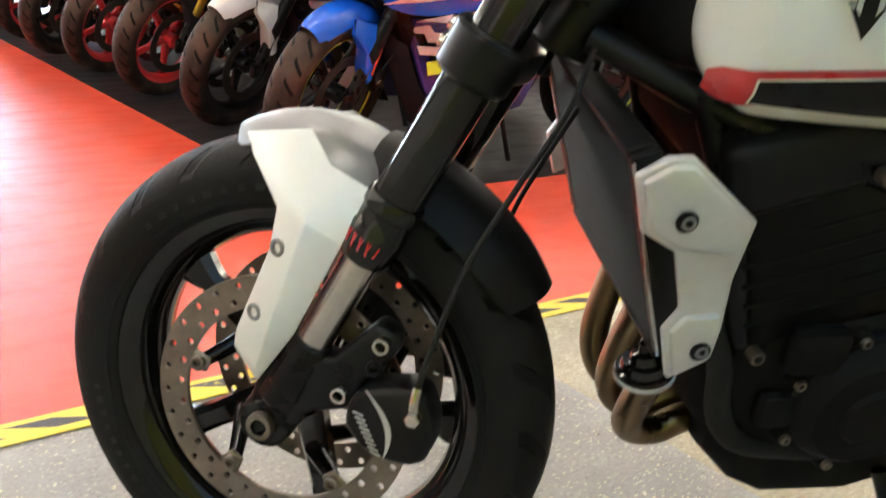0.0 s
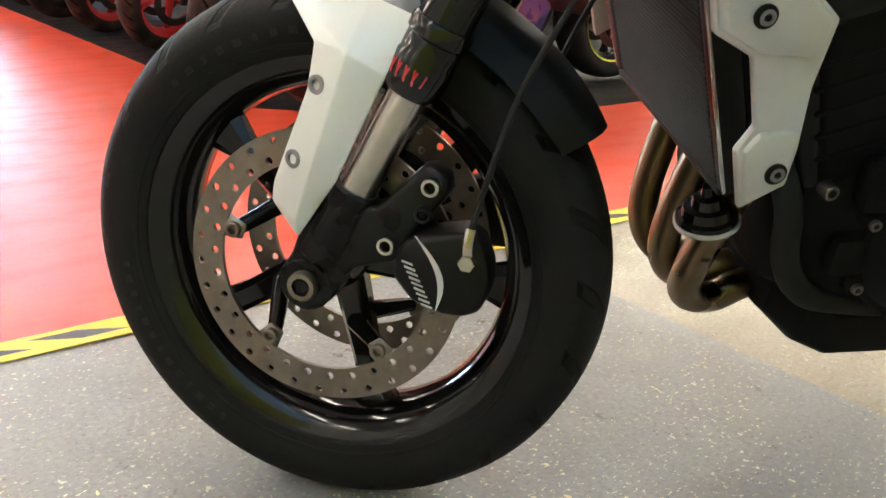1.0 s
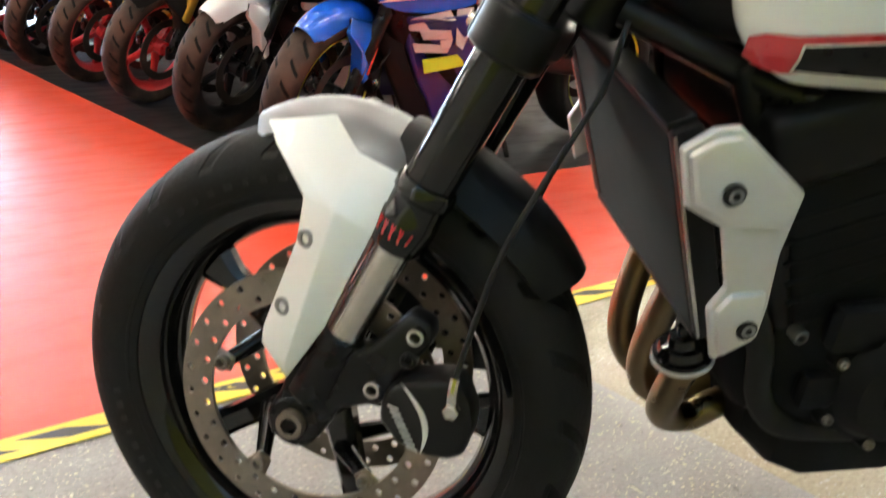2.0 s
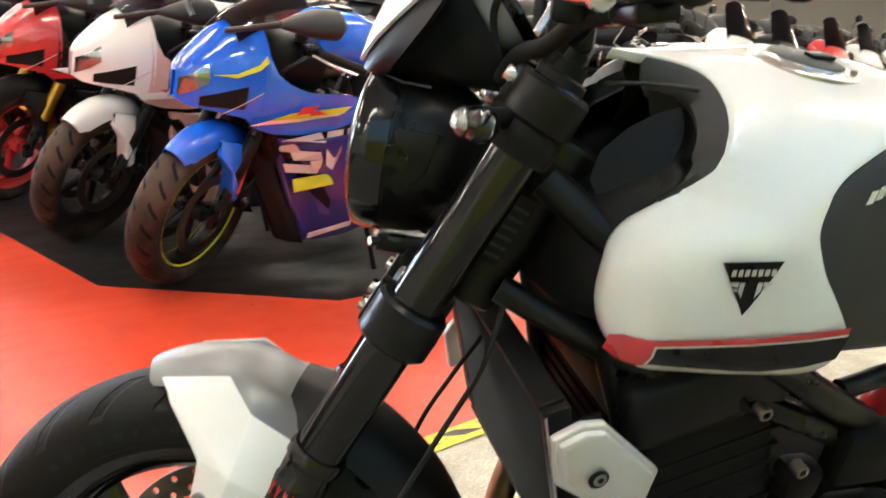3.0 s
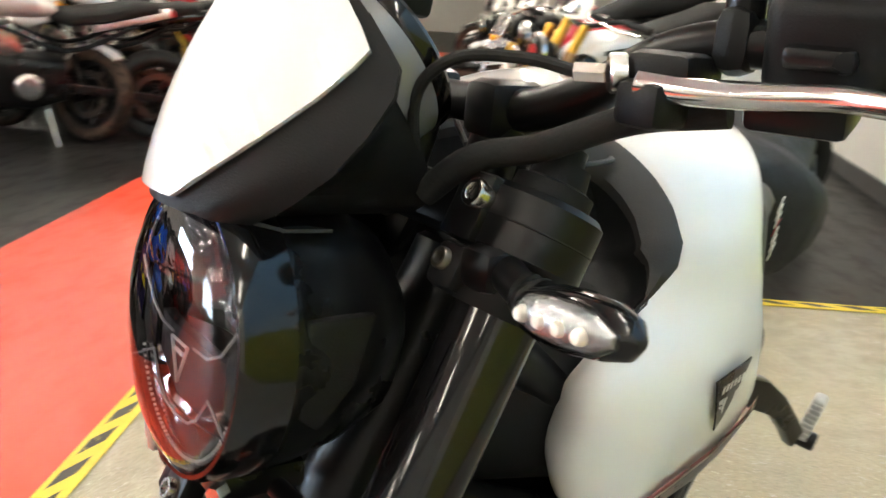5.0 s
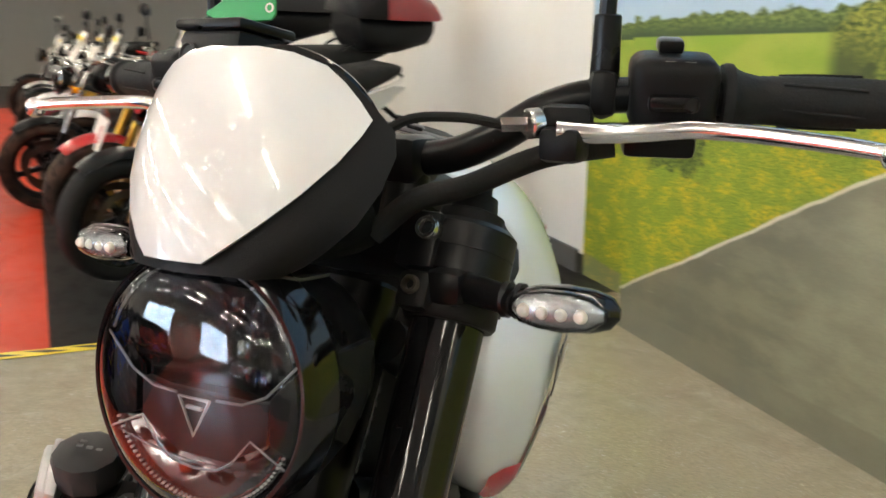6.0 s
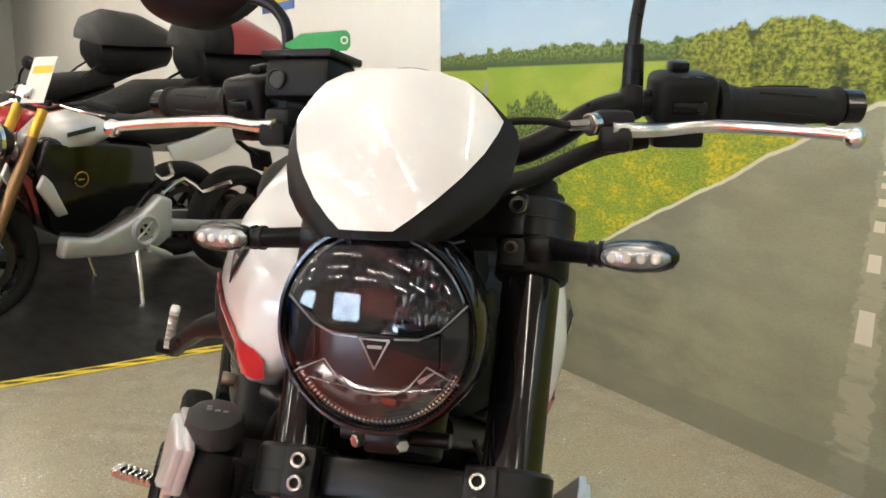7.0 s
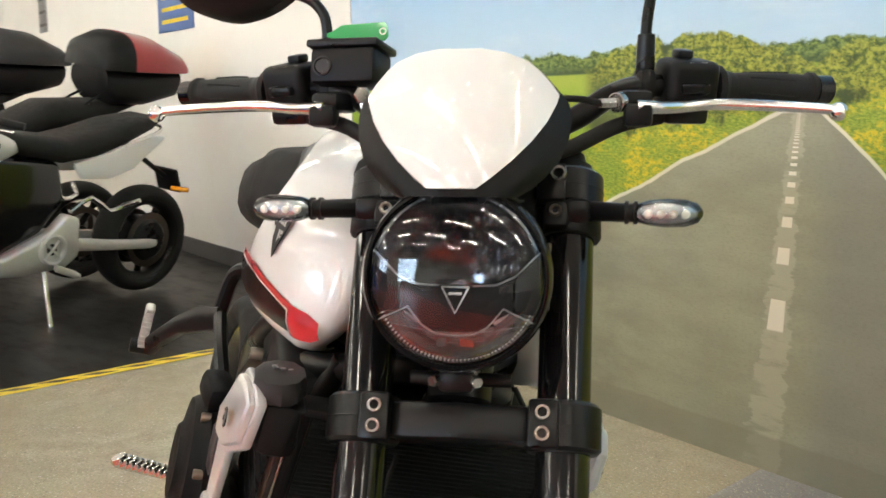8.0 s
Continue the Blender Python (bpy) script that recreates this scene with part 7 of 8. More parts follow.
    part("exhaust", loft([(-0.85, -0.10, 0.28, 0.03, 0.03), (-1.0, -0.16, 0.33, 0.05, 0.055), (-1.25, -0.19, 0.44, 0.055, 0.06), (-1.33, -0.195, 0.47, 0.04, 0.045)], 16, 2.6), "steel", bike)
    part("side_stand", rod((-0.72, 0.13, 0.26), (-0.78, 0.22, -0.03), 0.011), "satin", bike)
    return bike


def naked_bike(m, label, body, wheel="satin", group="rows of used motorcycles", box="", low=False, fork="satin", plate=False, card=False, learner=False, box_back=0.0, box_up=0.0):
    """An unfaired motorcycle with a round lamp: x ahead, front wheel's foot at the origin."""
    bike = thing("street_motorcycle", m, label, "motorcycle", group)
    road_wheel("front_wheel", bike, 0, 0.30, wheel, 1.0, "", "dusty_tyre")
    road_wheel("rear_wheel", bike, -1.38, 0.31, wheel, 1.4)
    dz = -0.08 if low else 0.0
    for s in (1, -1):
        leg = part("fork_leg", rod((0.0, 0.095 * s, 0.30), (-0.10, 0.095 * s, 0.54), 0.026, 0.024), "satin" if fork == "satin" else fork, bike)
        part("fork_tube", rod((-0.09, 0.095 * s, 0.52), (-0.26, 0.095 * s, 0.93), 0.021), "steel" if fork == "satin" else fork, leg)
    part("front_mudguard", fender_arc(0, 0.30, 0.315, 0.065, 50, 140, 0.015), body if not low else "satin", bike)
    lamp = part("head_lamp", lathe([(0, -0.10), (0.05, -0.09), (0.085, -0.04), (0.092, 0.0), (0.085, 0.004), (0.08, -0.01), (0.0, -0.03)], 28, Matrix.Translation((-0.08, 0, 0.86 + dz)) @ pose(0, 0, 0, 0, 88, 0)), "satin", bike)
    part("lamp_glass", lathe([(0.083, 0.003), (0.06, 0.012), (0.0, 0.018)], 24, Matrix.Translation((-0.08, 0, 0.86 + dz)) @ pose(0, 0, 0, 0, 88, 0)), "reflector", lamp)
    part("lamp_ring", lathe([(0.084, 0.0), (0.096, -0.004), (0.096, -0.016), (0.088, -0.016)], 28, Matrix.Translation((-0.08, 0, 0.86 + dz)) @ pose(0, 0, 0, 0, 88, 0), True), "alloy", lamp)
    pts = [(-0.42, 0.37, 1.04 + dz), (-0.36, 0.25, 1.05 + dz), (-0.30, 0.12, 0.99 + dz), (-0.29, 0.0, 0.98 + dz)]
    bar = part("handlebar", tube(pts + [(x, -y, z) for x, y, z in pts[-2::-1]], 0.012, 8, 4), "steel", bike)
    for s in (1, -1):
        part("grip", rod((-0.37, 0.27 * s, 1.05 + dz), (-0.425, 0.38 * s, 1.04 + dz), 0.017, None, 12), "rubber", bar)
        mir = part("mirror", tube([(-0.34, 0.22 * s, 1.05 + dz), (-0.33, 0.25 * s, 1.16 + dz), (-0.34, 0.30 * s, 1.22 + dz)], 0.006, 8), "satin", bar)
        part("mirror_shell", loft([(-0.36, 0.33 * s, 1.235 + dz, 0.05, 0.03), (-0.34, 0.33 * s, 1.235 + dz, 0.06, 0.036), (-0.32, 0.33 * s, 1.235 + dz, 0.03, 0.02)], 14, 2.6), "satin", mir)
        part("indicator", join(rod((-0.15, 0.10 * s, 0.84 + dz), (-0.15, 0.19 * s, 0.84 + dz), 0.008, None, 8), loft([(-0.17, 0.21 * s, 0.84 + dz, 0.03, 0.02), (-0.135, 0.21 * s, 0.84 + dz, 0.03, 0.02)], 12, 2.4)), "amber", bike)
        part("lever", tube([(-0.31, 0.18 * s, 1.03 + dz), (-0.32, 0.28 * s, 1.03 + dz), (-0.36, 0.37 * s, 1.02 + dz)], 0.006, 6, 4), "alloy", bar)
    tank = part("fuel_tank", loft([(-0.30, 0, 0.86 + dz, 0.08, 0.06), (-0.36, 0, 0.89 + dz, 0.14, 0.09), (-0.50, 0, 0.90 + dz, 0.16, 0.10), (-0.68, 0, 0.88 + dz, 0.13, 0.08), (-0.78, 0, 0.85 + dz, 0.08, 0.04)], 24, 2.6), body, bike, angle=60)
    part("tank_cap", lathe([(0, 0.006), (0.04, 0.006), (0.045, 0.0)], 20, Matrix.Translation((-0.50, 0, 0.998 + dz))), "alloy", tank)
    part("seat", loft([(-0.74, 0, 0.82 + dz, 0.08, 0.04), (-0.86, 0, 0.81 + dz, 0.145, 0.05), (-1.05, 0, 0.83 + dz, 0.15, 0.05), (-1.25, 0, 0.87 + dz, 0.12, 0.05), (-1.40, 0, 0.88 + dz, 0.07, 0.03)], 20, 3), "rubber", bike)
    tail = part("tail", loft([(-1.0, 0, 0.76 + dz, 0.10, 0.04), (-1.30, 0, 0.82 + dz, 0.09, 0.04), (-1.48, 0, 0.85 + dz, 0.05, 0.025)], 16, 3), body, bike, angle=60)
    part("tail_lamp", block(-1.48, 0, 0.85 + dz, 0.03, 0.12, 0.045, 0.01), "red", tail)
    if plate:
        part("number_plate", block(-1.56, 0, 0.63, 0.006, 0.23, 0.175, 0.003, (0, 15, 0)), "plate", tail, "yellow number plate")
        part("plate_hanger", rod((-1.42, 0, 0.80), (-1.55, 0, 0.64), 0.012), "satin", tail)
        for r in range(2):
            for k in range(3):
                part("plate_bar", block(-1.566 + 0.015 * (0.5 - r), -0.062 + 0.062 * k, 0.662 - 0.064 * r, 0.002, 0.036, 0.044, 0, (0, 15, 0)), "satin", tail, "", None, False)
    eng = part("engine", loft([(-0.36, 0, 0.42, 0.10, 0.12), (-0.42, 0, 0.43, 0.15, 0.17), (-0.62, 0, 0.41, 0.17, 0.17), (-0.82, 0, 0.42, 0.13, 0.13)], 20, 5), "satin", bike)
    for s in (1, -1):
        part("engine_cover", lathe([(0, 0.04), (0.06, 0.036), (0.085, 0.015), (0.09, 0.0)], 24, Matrix.Translation((-0.60, 0.16 * s, 0.40)) @ pose(0, 0, 0, -90 * s, 0, 0)), "steel", eng)
    part("cylinder_block", block(-0.46, 0, 0.66, 0.20, 0.24, 0.20, 0.02, (0, 15, 0)), "steel", eng)
    part("exhaust", join(tube([(-0.38, -0.08, 0.58), (-0.33, -0.10, 0.42), (-0.40, -0.13, 0.28), (-0.70, -0.15, 0.26)], 0.022, 10), loft([(-0.70, -0.16, 0.27, 0.025, 0.025), (-0.85, -0.17, 0.30, 0.045, 0.045), (-1.25, -0.19, 0.38, 0.05, 0.05)], 14, 2)), "alloy", bike)
    part("swing_arm", join(*[loft([(-0.80, 0.10 * s, 0.38, 0.016, 0.03), (-1.40, 0.11 * s, 0.31, 0.016, 0.025)], 10, 4) for s in (1, -1)]), "satin", bike)
    part("frame", join(*[tube([(-0.25, 0.02 * s, 0.82), (-0.50, 0.12 * s, 0.74), (-0.85, 0.12 * s, 0.62), (-1.25, 0.10 * s, 0.78)], 0.016, 8) for s in (1, -1)]), "satin", bike)
    part("side_stand", rod((-0.70, 0.13, 0.25), (-0.76, 0.23, -0.03), 0.011), "alloy", bike)
    if box:
        place = Matrix.Translation((-box_back, 0, box_up))
        part("pillion_seat", loft([(-0.55, 0, 0.83, 0.11, 0.05), (-0.72, 0, 0.86, 0.15, 0.085), (-0.95, 0, 0.89 + 0.3 * box_up, 0.155, 0.075), (-1.12, 0, 0.92 + 0.5 * box_up, 0.15, 0.085), (-1.38 - 0.5 * box_back, 0, 0.90 + 0.8 * box_up, 0.12, 0.055), (-1.50 - box_back, 0, 0.91 + box_up, 0.07, 0.025)], 22, 2.8), "rubber", bike, "stepped black pillion seat", angle=60)
        part("tail_fairing", loft([(-0.80, 0, 0.78, 0.12, 0.06), (-1.10, 0, 0.80 + 0.4 * box_up, 0.13, 0.06), (-1.42 - 0.6 * box_back, 0, 0.84 + 0.8 * box_up, 0.09, 0.04)], 18, 3), "satin", bike)
        rack = part("luggage_rack", join(*[tube([(-1.05, 0.11 * s, 0.86), (-1.30 - box_back * 0.6, 0.10 * s, 0.95 + box_up), (-1.55 - box_back, 0.08 * s, 0.95 + box_up)], 0.008, 8) for s in (1, -1)], block(-1.42 - box_back, 0, 0.955 + box_up, 0.26, 0.20, 0.012, 0.004)), "satin", bike)
        lower = loft([(-1.70, 0, 1.055, 0.19, 0.06), (-1.66, 0, 1.03, 0.22, 0.085), (-1.45, 0, 1.005, 0.235, 0.115), (-1.24, 0, 1.005, 0.215, 0.11), (-1.19, 0, 1.04, 0.185, 0.075)], 28, 3.2)
        top_box = part("top_box", lower, "black", rack, "hard luggage box", place, angle=50)
        lid = loft([(-1.74, 0, 1.12, 0.20, 0.03), (-1.68, 0, 1.12, 0.245, 0.10), (-1.50, 0, 1.12, 0.265, 0.18), (-1.30, 0, 1.12, 0.255, 0.20), (-1.18, 0, 1.12, 0.225, 0.15), (-1.15, 0, 1.12, 0.19, 0.09)], 28, 2.8)
        bmesh.ops.bisect_plane(lid, geom=lid.verts[:] + lid.edges[:] + lid.faces[:], plane_co=(0, 0, 1.105), plane_no=(0, 0, -1), clear_outer=True)
        part("box_lid", lid, "grey_plastic" if box != "red" else "black", top_box, "", place, angle=50)
        if box == "red":
            panel = loft([(-1.745, 0, 1.12, 0.20, 0.034), (-1.685, 0, 1.12, 0.249, 0.104), (-1.50, 0, 1.12, 0.269, 0.184), (-1.33, 0, 1.12, 0.261, 0.202)], 28, 2.8)
            bmesh.ops.bisect_plane(panel, geom=panel.verts[:] + panel.edges[:] + panel.faces[:], plane_co=(0, 0, 1.106), plane_no=(0, 0, -1), clear_outer=True)
            part("red_panel", panel, "box_red", top_box, "glossy red panel", place, angle=50)
    if card:
        part("price_card", block(-0.22, 0.02, 1.08 + dz, 0.003, 0.15, 0.21, 0, (0, -28, 0)), "paper", bike, "white and yellow price card", None, False)
        part("card_band", block(-0.237, 0.02, 1.135 + dz, 0.003, 0.13, 0.03, 0, (0, -28, 0)), "plate", bike, "", None, False)
    if learner:
        card = part("learner_plate", block(0.02, 0.05, 0.64, 0.003, 0.18, 0.18, 0, (0, -20, 0)), "paper", bike, "white plate with a red letter", None, False)
        part("plate_letter", join(block(0.0235, 0.085, 0.64, 0.002, 0.022, 0.10, 0, (0, -20, 0)), block(0.014, 0.055, 0.60, 0.002, 0.075, 0.022, 0, (0, -20, 0))), "red", card, "red letter L", None, False)
    return bike


def electric_bike(m):
    """An electric roadster; x ahead, the REAR wheel's foot at the origin."""
    bike = thing("electric_motorcycle", m, "black and silver electric motorcycle on its side stand", "motorcycle")
    road_wheel("front_wheel", bike, 1.42, 0.31, "satin", 1.0)
    rw = road_wheel("rear_wheel", bike, 0.03, 0.32, "satin", 1.3)
    part("hub_motor", lathe([(0, -0.08), (0.10, -0.08), (0.125, -0.06), (0.13, 0.0), (0.125, 0.06), (0.10, 0.08), (0, 0.08)], 32, about_axle(0, 0.03, 0.32)), "satin", rw)
    body = part("battery_body", prism([(1.20, 0.86), (0.62, 0.80), (0.58, 0.60), (0.72, 0.46), (0.98, 0.36), (1.14, 0.40), (1.24, 0.70)], -0.13, 0.13, 0.03, 3), "gloss", bike, "gloss black battery body")
    part("body_emblem", join(tube([(1.02 + 0.035 * math.cos(a), 0.132, 0.66 + 0.035 * math.sin(a)) for a in (radians(20 * k) for k in range(18))], 0.003, 6, 1), block(1.02, 0.132, 0.66, 0.03, 0.003, 0.008, 0)), "gold", body)
    both("silver_spine", prism([(1.18, 0.66), (1.22, 0.70), (1.25, 0.64), (1.15, 0.50), (1.10, 0.51)], 0.13, 0.16, 0.008), "silver", body)
    shell = prism([(0.52, 0.52), (0.60, 0.55), (0.70, 0.46), (0.95, 0.37), (1.12, 0.40), (1.14, 0.30), (0.82, 0.27), (0.60, 0.28), (0.52, 0.33)], 0.10, 0.17, 0.02, 3)
    for ob in both("motor_cover", shell, "silver", bike, "silver moulded motor cover"):
        s = 1 if ob.name == "motor_cover" else -1
        part("cover_rim", lathe([(0.075, 0.0), (0.080, 0.02), (0.070, 0.026), (0.060, 0.02), (0.058, 0.0)], 30, Matrix.Translation((0.69, 0.165 * s, 0.385)) @ pose(0, 0, 0, -90 * s, 0, 0), True), "silver", ob)
        part("cover_grille", join(lathe([(0, 0.006), (0.058, 0.004), (0.058, 0.0)], 24, Matrix.Translation((0.69, 0.165 * s, 0.385)) @ pose(0, 0, 0, -90 * s, 0, 0))), "satin", ob)
        for k in range(4):
            a = radians(45 + 90 * k)
            part("grille_spoke", rod((0.69, 0.176 * s, 0.385), (0.69 + 0.058 * math.cos(a), 0.176 * s, 0.385 + 0.058 * math.sin(a)), 0.007, None, 8), "silver", ob)
    part("swing_arm", join(*[loft([(0.56, 0.12 * s, 0.385, 0.02, 0.035), (0.30, 0.13 * s, 0.35, 0.02, 0.028), (0.02, 0.13 * s, 0.32, 0.018, 0.026), (-0.03, 0.13 * s, 0.318, 0.01, 0.018)], 14, 4) for s in (1, -1)]), "silver", bike, "silver swing arm")
    part("tank_cover", loft([(1.22, 0, 0.82, 0.06, 0.05), (1.12, 0, 0.84, 0.13, 0.09), (0.96, 0, 0.87, 0.145, 0.085), (0.82, 0, 0.88, 0.10, 0.04)], 24, 2.8), "silver", bike, "silver tank cover", angle=60)
    both("tank_mark", prism([(1.10, 0.86), (0.96, 0.885), (0.96, 0.905), (1.10, 0.88)], 0.139, 0.144, 0), "grey_plastic", bike, "", None, smooth=False)
    part("seat", loft([(0.92, 0, 0.91, 0.08, 0.04), (0.80, 0, 0.885, 0.13, 0.055), (0.58, 0, 0.85, 0.155, 0.065), (0.40, 0, 0.875, 0.155, 0.070), (0.22, 0, 0.925, 0.145, 0.070), (0.02, 0, 0.975, 0.12, 0.045), (-0.08, 0, 0.985, 0.06, 0.02)], 24, 3), "rubber", bike, "black padded seat")
    both("tail_panel", prism([(0.55, 0.79), (0.50, 0.71), (0.32, 0.70), (0.16, 0.745), (-0.06, 0.905), (0.06, 0.915), (0.34, 0.835)], 0.115, 0.14, 0.01, 3), "white_flat", bike, "white tail panel")
    part("grab_rail", tube([(0.25, 0.15, 0.87), (0.0, 0.14, 0.935), (-0.10, 0.0, 0.955), (0.0, -0.14, 0.935), (0.25, -0.15, 0.87)], 0.009, 10), "alloy", bike)
    [part("foot_bracket", join(tube([(0.58, 0.16 * s, 0.56), (0.46, 0.165 * s, 0.62), (0.34, 0.165 * s, 0.54), (0.26, 0.17 * s, 0.56)], 0.012, 8, 2), rod((0.26, 0.17 * s, 0.56), (0.22, 0.25 * s, 0.60), 0.013)), "alloy", bike) for s in (1, -1)]
    tail = part("plate_hanger", join(rod((0.02, 0, 0.80), (-0.20, 0, 0.66), 0.014), block(-0.23, 0, 0.64, 0.02, 0.17, 0.14, 0.006, (0, 20, 0))), "black", bike)
    part("indicator", rod((-0.20, 0.06, 0.60), (-0.24, 0.15, 0.60), 0.014), "amber", tail)
    for s in (1, -1):
        part("fork_leg", rod((1.42, 0.095 * s, 0.31), (1.20, 0.095 * s, 0.86), 0.027), "bronze", bike, "bronze fork leg")
        part("fork_tube", rod((1.225, 0.095 * s, 0.80), (1.15, 0.095 * s, 0.98), 0.023), "gold", bike)
    part("front_mudguard", fender_arc(1.42, 0.31, 0.315, 0.065, 50, 135, 0.015), "satin", bike)
    lm = Matrix.Translation((1.34, 0, 0.83)) @ pose(0, 0, 0, 0, 88, 0)
    lamp = part("head_lamp", lathe([(0, -0.09), (0.06, -0.08), (0.088, -0.03), (0.09, 0.0), (0.08, -0.01), (0, -0.03)], 28, lm), "satin", bike)
    part("lamp_ring", lathe([(0.078, 0.0), (0.098, -0.002), (0.098, -0.02), (0.085, -0.02)], 32, lm, True), "alloy", lamp, "bright lamp ring")
    part("lamp_glass", lathe([(0.08, -0.002), (0.05, 0.008), (0.0, 0.012)], 24, lm), "dark_chrome", lamp)
    # red disc painted in for the red reflection on the lamp glass
    part("lamp_red_reflection", lathe([(0.0, 0.0135), (0.045, 0.0115)], 20, lm), "red", lamp)
    pts = [(1.00, 0.36, 1.02), (1.06, 0.25, 1.03), (1.14, 0.10, 0.98), (1.15, 0, 0.975)]
    bar = part("handlebar", tube(pts + [(x, -y, z) for x, y, z in pts[-2::-1]], 0.012, 10, 4), "satin", bike)
    for s in (1, -1):
        part("grip", rod((1.05, 0.27 * s, 1.03), (0.985, 0.38 * s, 1.015), 0.017), "rubber", bar)
        part("lever", tube([(1.12, 0.18 * s, 1.01), (1.10, 0.28 * s, 1.0), (1.03, 0.37 * s, 0.99)], 0.006, 8), "alloy", bar)
    part("dial", lathe([(0, 0.02), (0.045, 0.02), (0.05, 0.0), (0.045, -0.03), (0, -0.03)], 24, Matrix.Translation((1.16, 0, 1.04)) @ pose(0, 0, 0, 0, -20, 0)), "alloy", bar)
    part("side_stand", join(rod((0.72, 0.15, 0.28), (0.755, 0.27, -0.035), 0.013), block(0.755, 0.28, -0.04, 0.05, 0.05, 0.012, 0.004, (10, 0, 0))), "alloy", bike, "bright side stand")
    part("side_pedal", loft([(0.69, 0.20, 0.30, 0.012, 0.02), (0.60, 0.22, 0.26, 0.012, 0.02), (0.56, 0.22, 0.245, 0.008, 0.01)], 12), "silver", bike)
    card = part("price_card", block(1.13, 0.03, 1.10, 0.003, 0.16, 0.22, 0, (10, -25, 0)), "paper", bar, "white and yellow price card", None, False)
    part("card_band", block(1.1115, 0.03, 1.145, 0.003, 0.13, 0.035, 0, (10, -25, 0)), "plate", card, "", None, False)
    for k in range(4):
        part("card_line", block(1.1205 + 0.0115 * k, 0.03, 1.105 - 0.024 * k, 0.003, 0.11, 0.006, 0, (10, -25, 0)), "orange" if k == 0 else "skirting", card, "", None, False)
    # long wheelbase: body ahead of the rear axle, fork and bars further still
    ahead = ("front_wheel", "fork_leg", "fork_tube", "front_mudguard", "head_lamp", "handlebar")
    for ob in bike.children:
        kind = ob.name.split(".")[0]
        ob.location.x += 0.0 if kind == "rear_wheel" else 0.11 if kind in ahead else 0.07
    return bike


def stand(x, y, heading, lean=9.0):
    """A bike's pose: leaning to its left on its stand."""
    return pose(x, y, 0.004, 0, 0, heading) @ pose(0, 0, 0, -lean)


blue_decals = [
    ("yellow_slash", "yellow", [(0.035, 0.800), (-0.03, 0.812), (-0.10, 0.850), (-0.125, 0.878), (-0.13, 0.860), (-0.10, 0.832), (-0.03, 0.800)], 0.006),
    ("yellow_flash", "yellow", [(-0.15, 0.664), (-0.23, 0.696), (-0.36, 0.712), (-0.48, 0.722), (-0.45, 0.700), (-0.30, 0.682)], 0.0150),
    ("pale_flash", "paper", [(-0.09, 0.638), (-0.15, 0.664), (-0.30, 0.682), (-0.45, 0.700), (-0.43, 0.690), (-0.25, 0.662)], 0.0150),
    ("red_mark", "red", [(-0.245, 0.690), (-0.295, 0.699), (-0.325, 0.728), (-0.26, 0.720)], 0.0190),
    ("red_mark", "red", [(-0.295, 0.690), (-0.365, 0.695), (-0.325, 0.712), (-0.30, 0.708)], 0.0190),
    ("pale_bar", "pink", [(-0.235, 0.595), (-0.39, 0.615), (-0.39, 0.588), (-0.245, 0.568)], 0.0050),
    ("pale_bar", "pink", [(-0.235, 0.566), (-0.285, 0.572), (-0.305, 0.545), (-0.255, 0.535)], 0.0050),
    ("pale_bar", "pink", [(-0.275, 0.545), (-0.375, 0.552), (-0.39, 0.520), (-0.29, 0.512)], 0.0050),
    ("pale_bar", "pink", [(-0.335, 0.518), (-0.39, 0.520), (-0.385, 0.490), (-0.345, 0.490)], 0.0050),
    ("pale_bar", "pink", [(-0.265, 0.492), (-0.385, 0.498), (-0.375, 0.470), (-0.275, 0.462)], 0.0050),
    ("pale_bar", "pink", [(-0.42, 0.618), (-0.50, 0.624), (-0.47, 0.55), (-0.445, 0.48), (-0.41, 0.50)], 0.0050),
    ("pale_bar", "pink", [(-0.52, 0.625), (-0.60, 0.630), (-0.57, 0.56), (-0.55, 0.49), (-0.51, 0.50)], 0.0050),
    ("yellow_band", "yellow", [(-0.295, 0.440), (-0.62, 0.470), (-0.62, 0.425), (-0.305, 0.392)], 0.0050),
    ("belly_mark", "pink", [(-0.39, 0.228), (-0.62, 0.246), (-0.62, 0.226), (-0.39, 0.206)], 0.0050),
]
sport_bike(stand(1.20, 2.10, 181), "blue sports motorcycle with yellow flashes and pale lettering bars", "blue", "indigo", "satin", "yellow", "blue", "satin", blue_decals, flank="blue")
white_decals = [("red_stripe", "red", [(-0.16, 0.69), (-0.42, 0.72), (-0.42, 0.71), (-0.18, 0.68)], 0.0150)]
# side and belly panels coloured rose for red light bounced off the lane
sport_bike(stand(1.20, 2.86, 180), "white sports motorcycle, red floor bounce tinted into its side fairing", "white", "pink", "satin", "", "white", "satin", white_decals)
red_decals = [("white_panel", "white_flat", [(-0.10, 0.690), (-0.40, 0.735), (-0.46, 0.71), (-0.20, 0.665)], 0.0150), ("red_slash", "red", [(0.02, 0.82), (-0.10, 0.87), (-0.12, 0.855), (-0.03, 0.80)], 0.006)]
one = sport_bike(stand(1.19, 3.68, 179), "red and black sports motorcycle with red wheels and gold fork", "red", "satin", "red", "", "black", "gold", red_decals)
copy_thing(one, stand(1.16, 4.46, 180))
two = sport_bike(stand(1.12, 5.24, 180), "dark blue sports motorcycle with gold fork", "indigo", "blue", "satin", "", "blue", "gold", ())
copy_thing(one, stand(1.14, 6.05, 180))
copy_thing(two, stand(1.14, 6.9, 180))
